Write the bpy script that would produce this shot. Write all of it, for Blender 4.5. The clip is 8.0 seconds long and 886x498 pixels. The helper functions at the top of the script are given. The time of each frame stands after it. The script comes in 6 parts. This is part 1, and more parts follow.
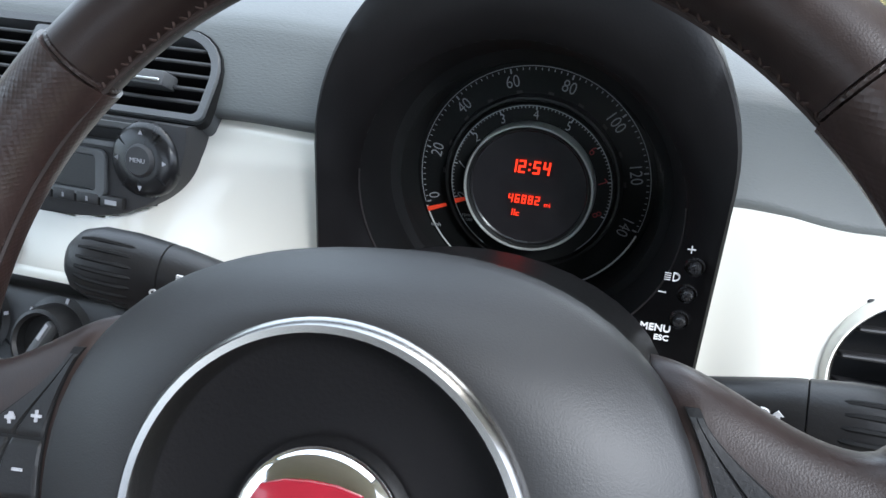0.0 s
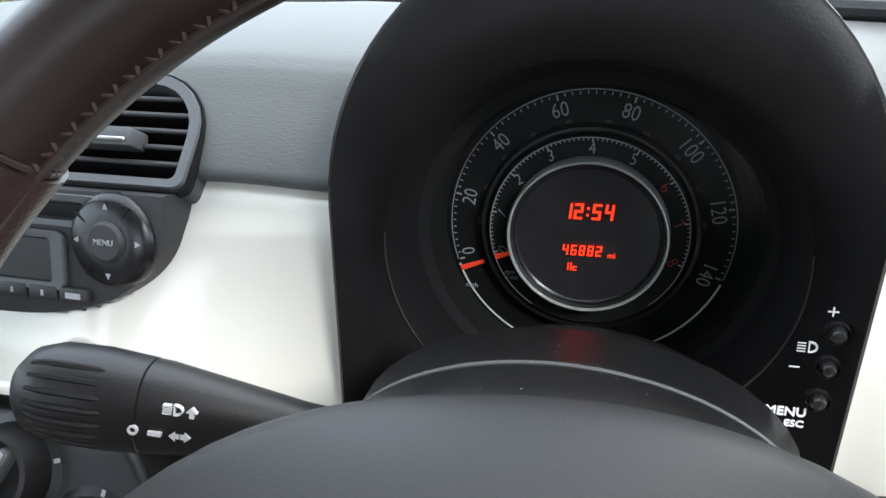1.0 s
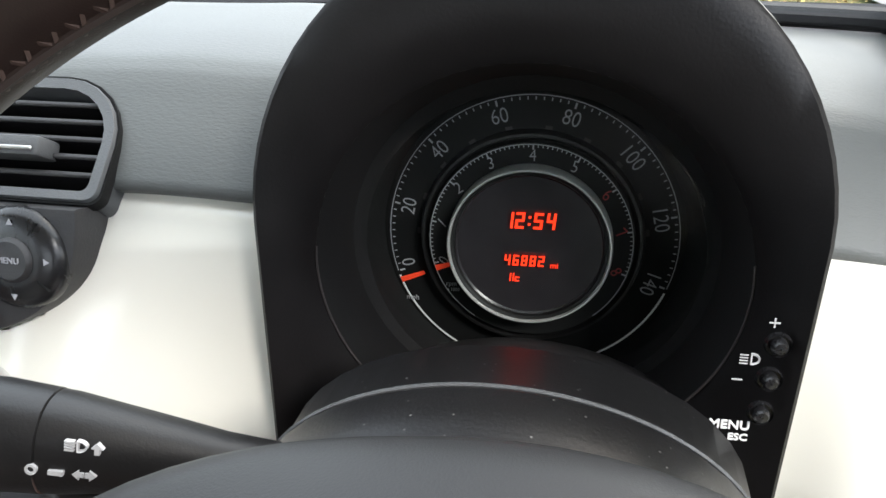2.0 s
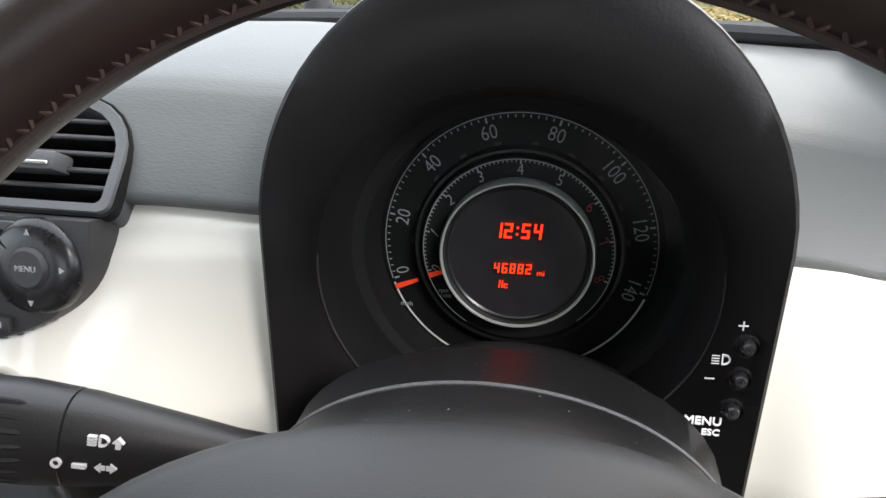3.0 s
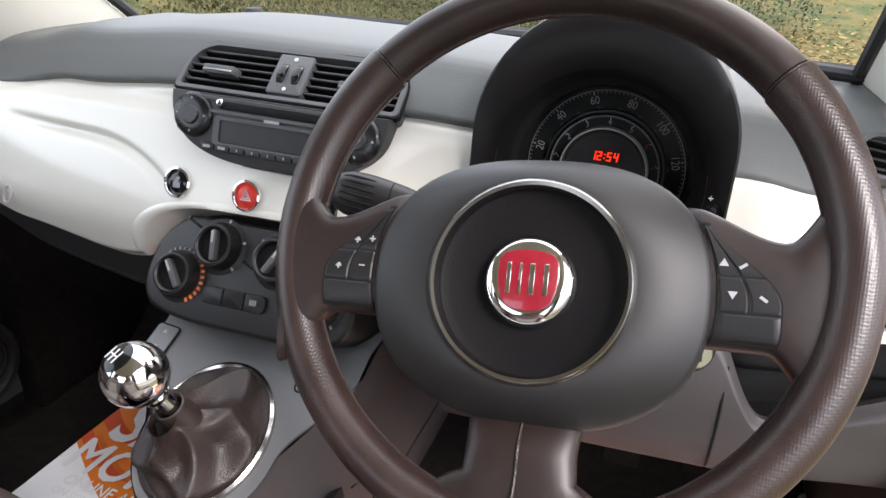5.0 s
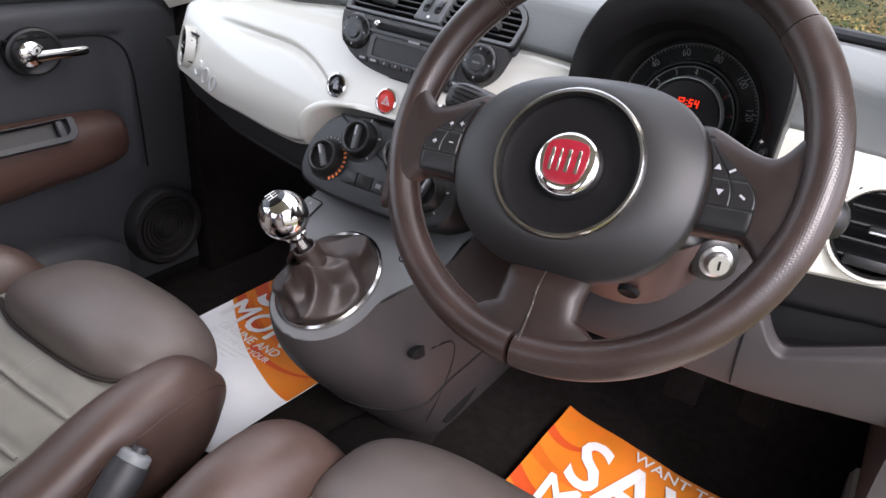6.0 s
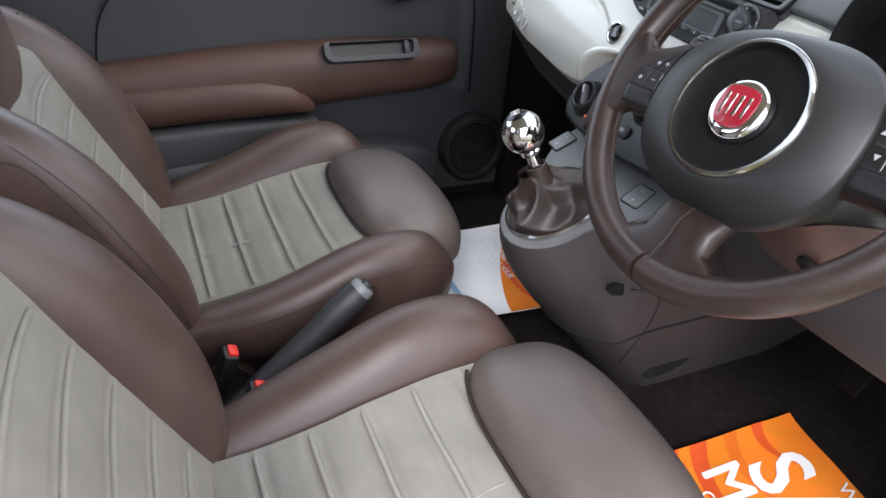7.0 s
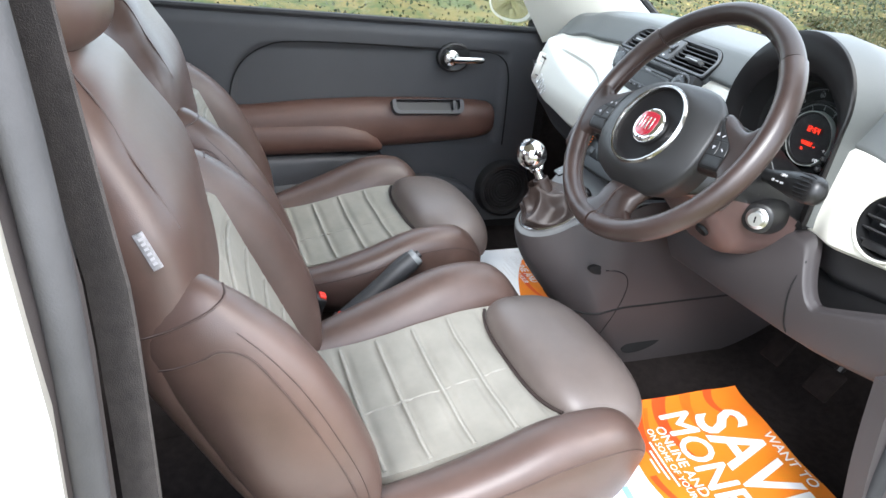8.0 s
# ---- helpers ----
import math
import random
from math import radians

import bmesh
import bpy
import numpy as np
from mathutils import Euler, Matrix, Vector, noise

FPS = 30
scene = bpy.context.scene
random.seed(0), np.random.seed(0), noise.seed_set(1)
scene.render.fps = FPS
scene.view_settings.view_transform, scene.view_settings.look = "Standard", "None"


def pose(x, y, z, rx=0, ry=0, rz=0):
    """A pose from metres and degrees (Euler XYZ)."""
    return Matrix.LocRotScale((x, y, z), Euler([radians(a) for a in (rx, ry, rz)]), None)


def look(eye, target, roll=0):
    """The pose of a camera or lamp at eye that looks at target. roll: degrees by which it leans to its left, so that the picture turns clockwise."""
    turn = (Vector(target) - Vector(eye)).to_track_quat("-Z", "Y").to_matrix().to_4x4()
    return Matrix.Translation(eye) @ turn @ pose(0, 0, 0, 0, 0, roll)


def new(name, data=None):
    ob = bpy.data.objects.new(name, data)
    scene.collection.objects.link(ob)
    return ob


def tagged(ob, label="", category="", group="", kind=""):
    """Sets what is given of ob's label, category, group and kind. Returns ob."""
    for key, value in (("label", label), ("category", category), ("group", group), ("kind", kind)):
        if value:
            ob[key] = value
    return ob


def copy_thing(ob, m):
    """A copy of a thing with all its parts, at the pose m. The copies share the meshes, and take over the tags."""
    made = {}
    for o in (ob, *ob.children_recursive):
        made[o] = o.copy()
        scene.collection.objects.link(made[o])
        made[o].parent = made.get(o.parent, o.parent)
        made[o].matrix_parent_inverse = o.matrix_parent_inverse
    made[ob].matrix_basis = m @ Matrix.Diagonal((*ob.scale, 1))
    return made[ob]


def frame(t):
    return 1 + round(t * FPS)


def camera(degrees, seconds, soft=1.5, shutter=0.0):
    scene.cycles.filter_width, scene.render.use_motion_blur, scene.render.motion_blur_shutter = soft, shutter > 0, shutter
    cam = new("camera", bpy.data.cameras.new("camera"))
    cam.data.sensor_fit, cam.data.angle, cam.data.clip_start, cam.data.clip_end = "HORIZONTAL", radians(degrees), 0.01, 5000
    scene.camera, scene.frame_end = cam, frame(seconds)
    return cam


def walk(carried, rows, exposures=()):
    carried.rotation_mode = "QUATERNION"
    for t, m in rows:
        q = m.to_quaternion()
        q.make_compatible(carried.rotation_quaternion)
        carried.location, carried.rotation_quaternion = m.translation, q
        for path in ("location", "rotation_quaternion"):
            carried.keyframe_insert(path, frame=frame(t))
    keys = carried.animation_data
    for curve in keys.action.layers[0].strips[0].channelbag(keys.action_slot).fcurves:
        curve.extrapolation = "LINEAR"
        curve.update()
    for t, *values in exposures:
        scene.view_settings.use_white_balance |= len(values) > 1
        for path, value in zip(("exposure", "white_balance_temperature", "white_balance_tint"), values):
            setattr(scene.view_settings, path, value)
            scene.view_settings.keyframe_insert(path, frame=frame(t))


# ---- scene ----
cam = camera(64.7, 8.0)
EXPOSURES = [(0, 2.02, 5950, 10), (1.5, 2.2, 6500, 10), (3, 2.16, 6700, 14), (4.5, 1.95, 6800, 16), (6, 1.94, 6550, 20), (6.5, 1.80, 6500, 17), (7, 1.84, 6350, 15), (7.5, 2.25, 6350, 12), (8, 2.46, 6200, 10)]
PATH = [
    (0, (0.077, -0.112, 1.131), (-0.445, 1.555, 0.156), -0.2),
    (0.3, (0.051, -0.08, 1.123), (-0.496, 1.599, 0.185), -2.6),
    (0.5, (0.031, -0.064, 1.115), (-0.487, 1.628, 0.184), -3.0),
    (1, (0.018, -0.035, 1.113), (-0.461, 1.676, 0.194), -3.7),
    (1.5, (0.021, -0.017, 1.109), (-0.389, 1.71, 0.188), -3.2),
    (3, (0.025, -0.037, 1.12), (-0.299, 1.721, 0.222), -2.1),
    (3.5, (0.019, -0.105, 1.151), (-0.366, 1.654, 0.281), -2.5),
    (3.7, (0.009, -0.145, 1.156), (-0.461, 1.608, 0.315), -3.1),
    (4, (-0.002, -0.198, 1.156), (-0.566, 1.531, 0.326), -2.9),
    (4.5, (0.024, -0.272, 1.158), (-0.567, 1.447, 0.324), -0.8),
    (4.7, (0.045, -0.31, 1.159), (-0.54, 1.411, 0.325), 0.4),
    (5.8, (0.191, -0.508, 1.159), (-0.627, 1.079, 0.258), 4.5),
    (6, (0.218, -0.508, 1.158), (-0.743, 0.979, 0.227), 4.7),
    (6.2, (0.243, -0.517, 1.156), (-0.919, 0.794, 0.191), 5.5),
    (6.5, (0.3, -0.464, 1.14), (-1.128, 0.519, 0.143), 6.4),
    (7, (0.419, -0.472, 1.156), (-1.106, 0.279, 0.102), 4.7),
    (7.2, (0.502, -0.518, 1.176), (-1.03, 0.223, 0.126), 4.7),
    (7.5, (0.624, -0.59, 1.192), (-0.962, 0.152, 0.226), 4.8),
    (7.7, (0.693, -0.622, 1.206), (-0.919, 0.095, 0.265), 5.3),
    (8, (0.835, -0.636, 1.209), (-0.838, 0.042, 0.347), 5.8),
]
walk(cam, [(t, look(eye, target, roll)) for t, eye, target, roll in PATH], EXPOSURES)

# ---- light ----
world = bpy.data.worlds.new("overcast_sky")
scene.world = world
world.use_nodes = True
wn = world.node_tree.nodes
sky = wn.new("ShaderNodeTexSky")
sky.sky_type = "NISHITA"
sky.sun_disc = False
sky.sun_elevation = radians(48)
sky.sun_rotation = radians(40)
sky.air_density, sky.dust_density, sky.ozone_density = 1.0, 3.0, 0.6
wn["Background"].inputs[1].default_value = 0.15
haze = wn.new("ShaderNodeMixRGB")
haze.inputs[0].default_value = 0.55
haze.inputs[2].default_value = (7.5, 7.9, 8.4, 1)
world.node_tree.links.new(sky.outputs[0], haze.inputs[1])
world.node_tree.links.new(haze.outputs[0], wn["Background"].inputs[0])
sun = new("sun", bpy.data.lights.new("sun", "SUN"))
sun.data.energy, sun.data.angle, sun.data.color = 1.25, radians(20), (1.0, 0.985, 0.96)
sun.matrix_world = look((3.2, -2.4, 4.2), (0, 0, 0.9))


# ---- materials ----
def material(name, color, rough=0.5, metal=0.0, coat=0.0, spec=0.5, vary=0.0, vary_scale=8.0, bump=0.0, bump_scale=300.0,
             cells=False, even=1.0, emit=0.0, rough_vary=0.0, second=None, stretch=(1, 1, 1)):
    m = bpy.data.materials.new(name)
    m.use_nodes = True
    nt = m.node_tree
    b = nt.nodes["Principled BSDF"]
    b.inputs["Base Color"].default_value = (*color, 1)
    b.inputs["Roughness"].default_value = rough
    b.inputs["Metallic"].default_value = metal
    b.inputs["Coat Weight"].default_value = coat
    b.inputs["Coat Roughness"].default_value = 0.06
    b.inputs["Specular IOR Level"].default_value = spec
    if emit:
        b.inputs["Emission Color"].default_value = (*color, 1)
        b.inputs["Emission Strength"].default_value = emit
    co = nt.nodes.new("ShaderNodeTexCoord")
    mp = nt.nodes.new("ShaderNodeMapping")
    mp.inputs["Scale"].default_value = stretch
    nt.links.new(co.outputs["Object"], mp.inputs[0])
    if vary:
        n1 = nt.nodes.new("ShaderNodeTexNoise")
        n1.inputs["Scale"].default_value = vary_scale
        n1.inputs["Detail"].default_value = 6
        n1.inputs["Roughness"].default_value = 0.65
        nt.links.new(mp.outputs[0], n1.inputs["Vector"])
        ramp = nt.nodes.new("ShaderNodeValToRGB")
        lo = [max(0, c * (1 - vary)) for c in color]
        hi = [min(1, c * (1 + vary)) for c in (second or color)]
        ramp.color_ramp.elements[0].position, ramp.color_ramp.elements[0].color = 0.3, (*lo, 1)
        ramp.color_ramp.elements[1].position, ramp.color_ramp.elements[1].color = 0.7, (*hi, 1)
        nt.links.new(n1.outputs["Fac"], ramp.inputs[0])
        nt.links.new(ramp.outputs[0], b.inputs["Base Color"])
        if rough_vary:
            mr = nt.nodes.new("ShaderNodeMapRange")
            mr.inputs["To Min"].default_value, mr.inputs["To Max"].default_value = rough - rough_vary, rough + rough_vary
            nt.links.new(n1.outputs["Fac"], mr.inputs[0])
            nt.links.new(mr.outputs[0], b.inputs["Roughness"])
    if bump:
        if cells:
            t = nt.nodes.new("ShaderNodeTexVoronoi")
            out = t.outputs["Distance"]
            t.inputs["Randomness"].default_value = even
        else:
            t = nt.nodes.new("ShaderNodeTexNoise")
            t.inputs["Detail"].default_value = 3
            out = t.outputs["Fac"]
        t.inputs["Scale"].default_value = bump_scale
        nt.links.new(mp.outputs[0], t.inputs["Vector"])
        bp = nt.nodes.new("ShaderNodeBump")
        bp.inputs["Strength"].default_value = bump
        bp.inputs["Distance"].default_value = 0.001
        nt.links.new(out, bp.inputs["Height"])
        nt.links.new(bp.outputs[0], b.inputs["Normal"])
    return m


PAD = material("grey_soft_pad", (0.098, 0.104, 0.102), 0.56, vary=0.06, vary_scale=5, bump=0.32, bump_scale=760, rough_vary=0.06, stretch=(0.45, 1, 1.3))
GREY = material("grey_plastic", (0.084, 0.087, 0.090), 0.5, vary=0.07, vary_scale=9, bump=0.25, bump_scale=900, rough_vary=0.06)
CREAM = material("cream_gloss_paint", (0.775, 0.756, 0.678), 0.3, coat=0.8, vary=0.015, vary_scale=3)
BLACK = material("black_plastic", (0.0082, 0.0079, 0.0082), 0.42, vary=0.2, vary_scale=20, bump=0.12, bump_scale=700, rough_vary=0.08)
HOODFACE = material("hood_face_plastic", (0.0088, 0.0080, 0.0083), 0.4, spec=0.25, vary=0.2, vary_scale=20, bump=0.12, bump_scale=700, rough_vary=0.08)
MATT = material("matt_black", (0.007, 0.007, 0.0073), 0.75, spec=0.25, vary=0.2, vary_scale=30, bump=0.15, bump_scale=800)
DISH = material("dark_hub_plastic", (0.0058, 0.0054, 0.0058), 0.55, spec=0.12, vary=0.15, vary_scale=20, bump=0.2, bump_scale=700)
GLOSSY = material("gloss_black", (0.006, 0.006, 0.007), 0.12, vary=0.2, vary_scale=30)
HUB = material("hub_plastic", (0.0135, 0.0133, 0.0136), 0.49, vary=0.1, vary_scale=8, bump=0.10, bump_scale=1700, rough_vary=0.06)
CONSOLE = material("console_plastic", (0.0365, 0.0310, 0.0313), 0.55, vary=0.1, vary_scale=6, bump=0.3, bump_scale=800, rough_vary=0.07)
DOORGREY = material("door_plastic", (0.052, 0.0525, 0.057), 0.55, vary=0.1, vary_scale=5, bump=0.35, bump_scale=700, rough_vary=0.07)
LEATHER = material("brown_wheel_leather", (0.0185, 0.0106, 0.0088), 0.41, spec=0.48, vary=0.3, vary_scale=25, bump=0.06, bump_scale=1700, cells=True, rough_vary=0.1)
GRIP = material("dimpled_wheel_leather", (0.029, 0.0170, 0.0142), 0.36, spec=0.6, vary=0.28, vary_scale=18, bump=0.17, bump_scale=560, cells=True, even=0.12, rough_vary=0.08)
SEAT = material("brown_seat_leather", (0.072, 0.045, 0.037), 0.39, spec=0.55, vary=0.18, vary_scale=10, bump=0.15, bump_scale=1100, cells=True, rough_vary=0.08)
# seat leather for the roll, greyed and lightened to paint in the sky's sheen
ROLL = material("sky_sheen_seat_leather", (0.100, 0.081, 0.073), 0.42, spec=0.55, vary=0.16, vary_scale=9, bump=0.14, bump_scale=1100, cells=True, rough_vary=0.08)
SOFTSEAM = material("soft_leather_seam", (0.050, 0.031, 0.026), 0.5, vary=0.2, vary_scale=60)
DARKSEAM = material("leather_seam", (0.021, 0.0125, 0.0105), 0.6, vary=0.2, vary_scale=60)
CLOTH = material("pale_rib_cloth", (0.236, 0.226, 0.198), 0.85, spec=0.2, vary=0.10, vary_scale=14, bump=0.6, bump_scale=1100)
BRAKE = material("handbrake_plastic", (0.025, 0.0254, 0.0275), 0.5, vary=0.12, vary_scale=12, bump=0.2, bump_scale=900, rough_vary=0.06)
SWITCH = material("pale_switch_plastic", (0.16, 0.17, 0.175), 0.45, vary=0.06, vary_scale=30, bump=0.1, bump_scale=900)
WELT = material("pale_welt_cloth", (0.262, 0.253, 0.224), 0.8, spec=0.2, vary=0.08, vary_scale=40, bump=0.4, bump_scale=900)
ARM = material("brown_armrest", (0.084, 0.042, 0.031), 0.45, vary=0.14, vary_scale=8, bump=0.4, bump_scale=600, cells=True, rough_vary=0.06)
CHROME = material("chrome", (0.85, 0.85, 0.85), 0.08, metal=1.0, vary=0.05, vary_scale=40)
HUBRING = material("dull_chrome", (0.52, 0.51, 0.50), 0.17, metal=1.0, vary=0.08, vary_scale=30)
SATIN = material("satin_chrome", (0.66, 0.66, 0.65), 0.3, metal=1.0, vary=0.06, vary_scale=30)
RED = material("red_enamel", (0.235, 0.010, 0.021), 0.25, coat=0.6, vary=0.1, vary_scale=60)
REDPLASTIC = material("red_plastic", (0.75, 0.035, 0.02), 0.4, vary=0.08, vary_scale=60)
WHITE = material("white_print", (0.72, 0.72, 0.72), 0.6)
PRINT = material("worn_white_print", (0.46, 0.46, 0.47), 0.6)
FADED = material("dim_print", (0.34, 0.34, 0.36), 0.6)
DIALRED = material("dark_red_print", (0.30, 0.02, 0.02), 0.6)
NEEDLE = material("orange_needle", (0.85, 0.06, 0.02), 0.5, emit=0.05)
GLOW = material("red_display", (1.0, 0.035, 0.008), 0.5, emit=0.42)
AMBER = material("orange_print", (0.8, 0.18, 0.04), 0.5)
CARPET = material("black_carpet", (0.0112, 0.0088, 0.0083), 0.95, spec=0.1, vary=0.4, vary_scale=60, bump=1.0, bump_scale=900)
PAPER = material("white_paper", (0.78, 0.79, 0.80), 0.7, vary=0.03, vary_scale=9)
ORANGE = material("orange_paper", (0.74, 0.250, 0.012), 0.55, vary=0.24, vary_scale=9, second=(0.68, 0.150, 0.012), bump=0.35, bump_scale=60)
DEEPORANGE = material("deep_orange_print", (0.62, 0.130, 0.010), 0.55, vary=0.15, vary_scale=12)
FLAME = material("red_orange_print", (0.58, 0.072, 0.012), 0.55, vary=0.1, vary_scale=12)
BOOT = material("boot_leather", (0.031, 0.0212, 0.0185), 0.36, vary=0.15, vary_scale=14, bump=0.4, bump_scale=700, cells=True)
RUBBER = material("black_rubber", (0.016, 0.016, 0.018), 0.65, vary=0.2, vary_scale=20, bump=0.3, bump_scale=500)
WEB = material("belt_webbing", (0.036, 0.031, 0.029), 0.8, bump=0.8, bump_scale=900, vary=0.3, vary_scale=90)
TAG = material("silver_fabric", (0.21, 0.21, 0.22), 0.5, vary=0.5, vary_scale=120)
LINER = material("pale_headliner", (0.62, 0.60, 0.55), 0.9, spec=0.1, vary=0.05, vary_scale=20, bump=0.3, bump_scale=900)
RIMRING = material("satin_ring", (0.40, 0.39, 0.375), 0.21, metal=1.0, vary=0.08, vary_scale=30)
RINGMAT = material("bright_ring", (0.72, 0.72, 0.71), 0.28, metal=0.55, vary=0.06, vary_scale=30)
DIALBLACK = material("satin_black_dial", (0.011, 0.011, 0.012), 0.27, vary=0.15, vary_scale=30, rough_vary=0.05)
RADIO = material("radio_plastic", (0.030, 0.0295, 0.031), 0.5, vary=0.08, vary_scale=10, bump=0.2, bump_scale=900, rough_vary=0.06)
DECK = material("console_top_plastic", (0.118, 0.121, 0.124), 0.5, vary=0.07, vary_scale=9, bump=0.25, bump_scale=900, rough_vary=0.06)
LOWTRIM = material("lower_trim_plastic", (0.019, 0.0182, 0.0188), 0.5, vary=0.12, vary_scale=12, bump=0.2, bump_scale=800, rough_vary=0.06)
# grey plastic; its red-brown tint is bounced light put into the colour
SHROUD = material("bounce_tinted_shroud_plastic", (0.088, 0.054, 0.049), 0.45, vary=0.08, vary_scale=10, bump=0.25, bump_scale=900, rough_vary=0.06)
SEALGREY = material("grey_rubber", (0.052, 0.052, 0.055), 0.6, vary=0.15, vary_scale=20, bump=0.3, bump_scale=500)
DUSTY = material("dusty_black_plastic", (0.0085, 0.0082, 0.0086), 0.38, vary=0.2, vary_scale=20, bump=0.12, bump_scale=700, rough_vary=0.08)
dn = DUSTY.node_tree
dv, dr, dm_, dt = dn.nodes.new("ShaderNodeTexVoronoi"), dn.nodes.new("ShaderNodeMapRange"), dn.nodes.new("ShaderNodeMixRGB"), dn.nodes.new("ShaderNodeTexCoord")
dv.inputs["Scale"].default_value = 170
dr.inputs["From Min"].default_value, dr.inputs["From Max"].default_value = 0.10, 0.05
dm_.inputs[2].default_value = (0.16, 0.155, 0.15, 1)
dn.links.new(dt.outputs["Object"], dv.inputs["Vector"])
dn.links.new(dv.outputs["Distance"], dr.inputs[0])
dn.links.new(dr.outputs[0], dm_.inputs[0])
dn.links.new(dn.nodes["Color Ramp"].outputs[0], dm_.inputs[1])
dn.links.new(dm_.outputs[0], dn.nodes["Principled BSDF"].inputs["Base Color"])
GLASS = bpy.data.materials.new("window_glass")
GLASS.use_nodes = True
gb = GLASS.node_tree.nodes["Principled BSDF"]
gb.inputs["Base Color"].default_value = (0.93, 0.97, 0.95, 1)
gb.inputs["Roughness"].default_value = 0.02
gb.inputs["Transmission Weight"].default_value = 1.0
gb.inputs["IOR"].default_value = 1.0
gb.inputs["Coat Weight"].default_value = 0.0


# ---- building helpers ----
def finish(name, bm, mat, parent=None, label="", angle=38):
    me = bpy.data.meshes.new(name)
    bmesh.ops.recalc_face_normals(bm, faces=bm.faces)
    bm.to_mesh(me)
    bm.free()
    for p in me.polygons:
        p.use_smooth = True
    me.set_sharp_from_angle(angle=radians(angle))
    for one in (mat if isinstance(mat, (list, tuple)) else [mat]):
        me.materials.append(one)
    ob = new(name, me)
    if parent is not None:
        ob.parent = parent
        ob.matrix_parent_inverse = parent.matrix_world.inverted()
    if label:
        tagged(ob, label=label)
    return ob


def part(name, bm, mat, parent, label="", angle=38):
    return finish(name, bm, mat, parent, label, angle)


def thing(name, base, label, category, group="", kind=""):
    ob = new(name)
    ob.empty_display_size = 0.05
    ob.location = base
    bpy.context.view_layer.update()
    return tagged(ob, label=label, category=category, group=group, kind=kind)


def structure(name, bm, mat, label, category, angle=38):
    return tagged(finish(name, bm, mat, None, "", angle), label=label, category=category, kind="structure")


def face_at(origin, right, up):
    """Matrix with x to the right, y up, z towards the viewer."""
    x = Vector(right).normalized()
    y = Vector(up)
    y = (y - x * y.dot(x)).normalized()
    z = x.cross(y)
    m = Matrix((x, y, z)).transposed().to_4x4()
    m.translation = Vector(origin)
    return m


def grid(f, nu, nv, loop_u=False, loop_v=False, back=None):
    """A sheet f(u, v), u and v from 0 to 1; back: an offset that gives it thickness."""
    bm = bmesh.new()
    cu, cv = (nu if loop_u else nu + 1), (nv if loop_v else nv + 1)
    vs = [[bm.verts.new(f(i / nu, j / nv)) for j in range(cv)] for i in range(cu)]
    for i in range(nu):
        for j in range(nv):
            a, b = (i + 1) % cu, (j + 1) % cv
            bm.faces.new((vs[i][j], vs[a][j], vs[a][b], vs[i][b]))
    if back is not None:
        ext = bmesh.ops.extrude_face_region(bm, geom=bm.faces[:])
        bmesh.ops.translate(bm, vec=back, verts=[g for g in ext["geom"] if isinstance(g, bmesh.types.BMVert)])
    return bm


def loft(rings, cap=True, loop=False):
    bm = bmesh.new()
    vs = [[bm.verts.new(p) for p in r] for r in rings]
    n = len(rings[0])
    for i in range(len(rings) if loop else len(rings) - 1):
        k = (i + 1) % len(rings)
        for j in range(n):
            bm.faces.new((vs[i][j], vs[i][(j + 1) % n], vs[k][(j + 1) % n], vs[k][j]))
    if cap and not loop:
        for r in (vs[0], vs[-1]):
            c = bm.verts.new(sum((v.co for v in r), Vector()) / n)
            for j in range(n):
                bm.faces.new((r[j], r[(j + 1) % n], c))
    return bm


def oval(center, ax, ay, n=24, power=2.0):
    """A ring of points: a superellipse spanned by the two half axes."""
    out = []
    for k in range(n):
        a = 2 * math.pi * k / n
        c, s = math.cos(a), math.sin(a)
        out.append(Vector(center) + Vector(ax) * math.copysign(abs(c) ** (2 / power), c) + Vector(ay) * math.copysign(abs(s) ** (2 / power), s))
    return out


def spline(points, n):
    """n + 1 points on a smooth line through the given ones."""
    p = [Vector(q) for q in points]
    p = [2 * p[0] - p[1]] + p + [2 * p[-1] - p[-2]]
    out = []
    for k in range(n + 1):
        s = k / n * (len(p) - 3)
        i = min(int(s), len(p) - 4)
        t = s - i
        a, b, c, d = p[i:i + 4]
        out.append(0.5 * ((2 * b) + (c - a) * t + (2 * a - 5 * b + 4 * c - d) * t * t + (3 * b - a - 3 * c + d) * t ** 3))
    return out


def tube(points, radius, n=10, steps=None, flat=1.0, side=None):
    """A round or flattened tube along a smooth line; radius is a number or one for each given point."""
    pts = spline(points, steps or 6 * (len(points) - 1))
    rad = radius if isinstance(radius, (list, tuple)) else [radius] * len(points)
    rad = [v.x for v in spline([(r, 0, 0) for r in rad], len(pts) - 1)]
    rings = []
    ref = Vector(side) if side else None
    for i, p in enumerate(pts):
        t = (pts[min(i + 1, len(pts) - 1)] - pts[max(i - 1, 0)]).normalized()
        if ref is None:
            ref = t.orthogonal()
        a = (ref - t * ref.dot(t)).normalized()
        ref = a
        b = t.cross(a)
        rings.append(oval(p, a * rad[i], b * rad[i] * flat, n))
    return loft(rings)


def lathe(profile, m, n=40):
    """A turned shape: (radius, height) along the matrix's z."""
    rings = [[m @ Vector((r * math.cos(2 * math.pi * k / n), r * math.sin(2 * math.pi * k / n), h)) for k in range(n)] for r, h in profile]
    return loft(rings, cap=False)


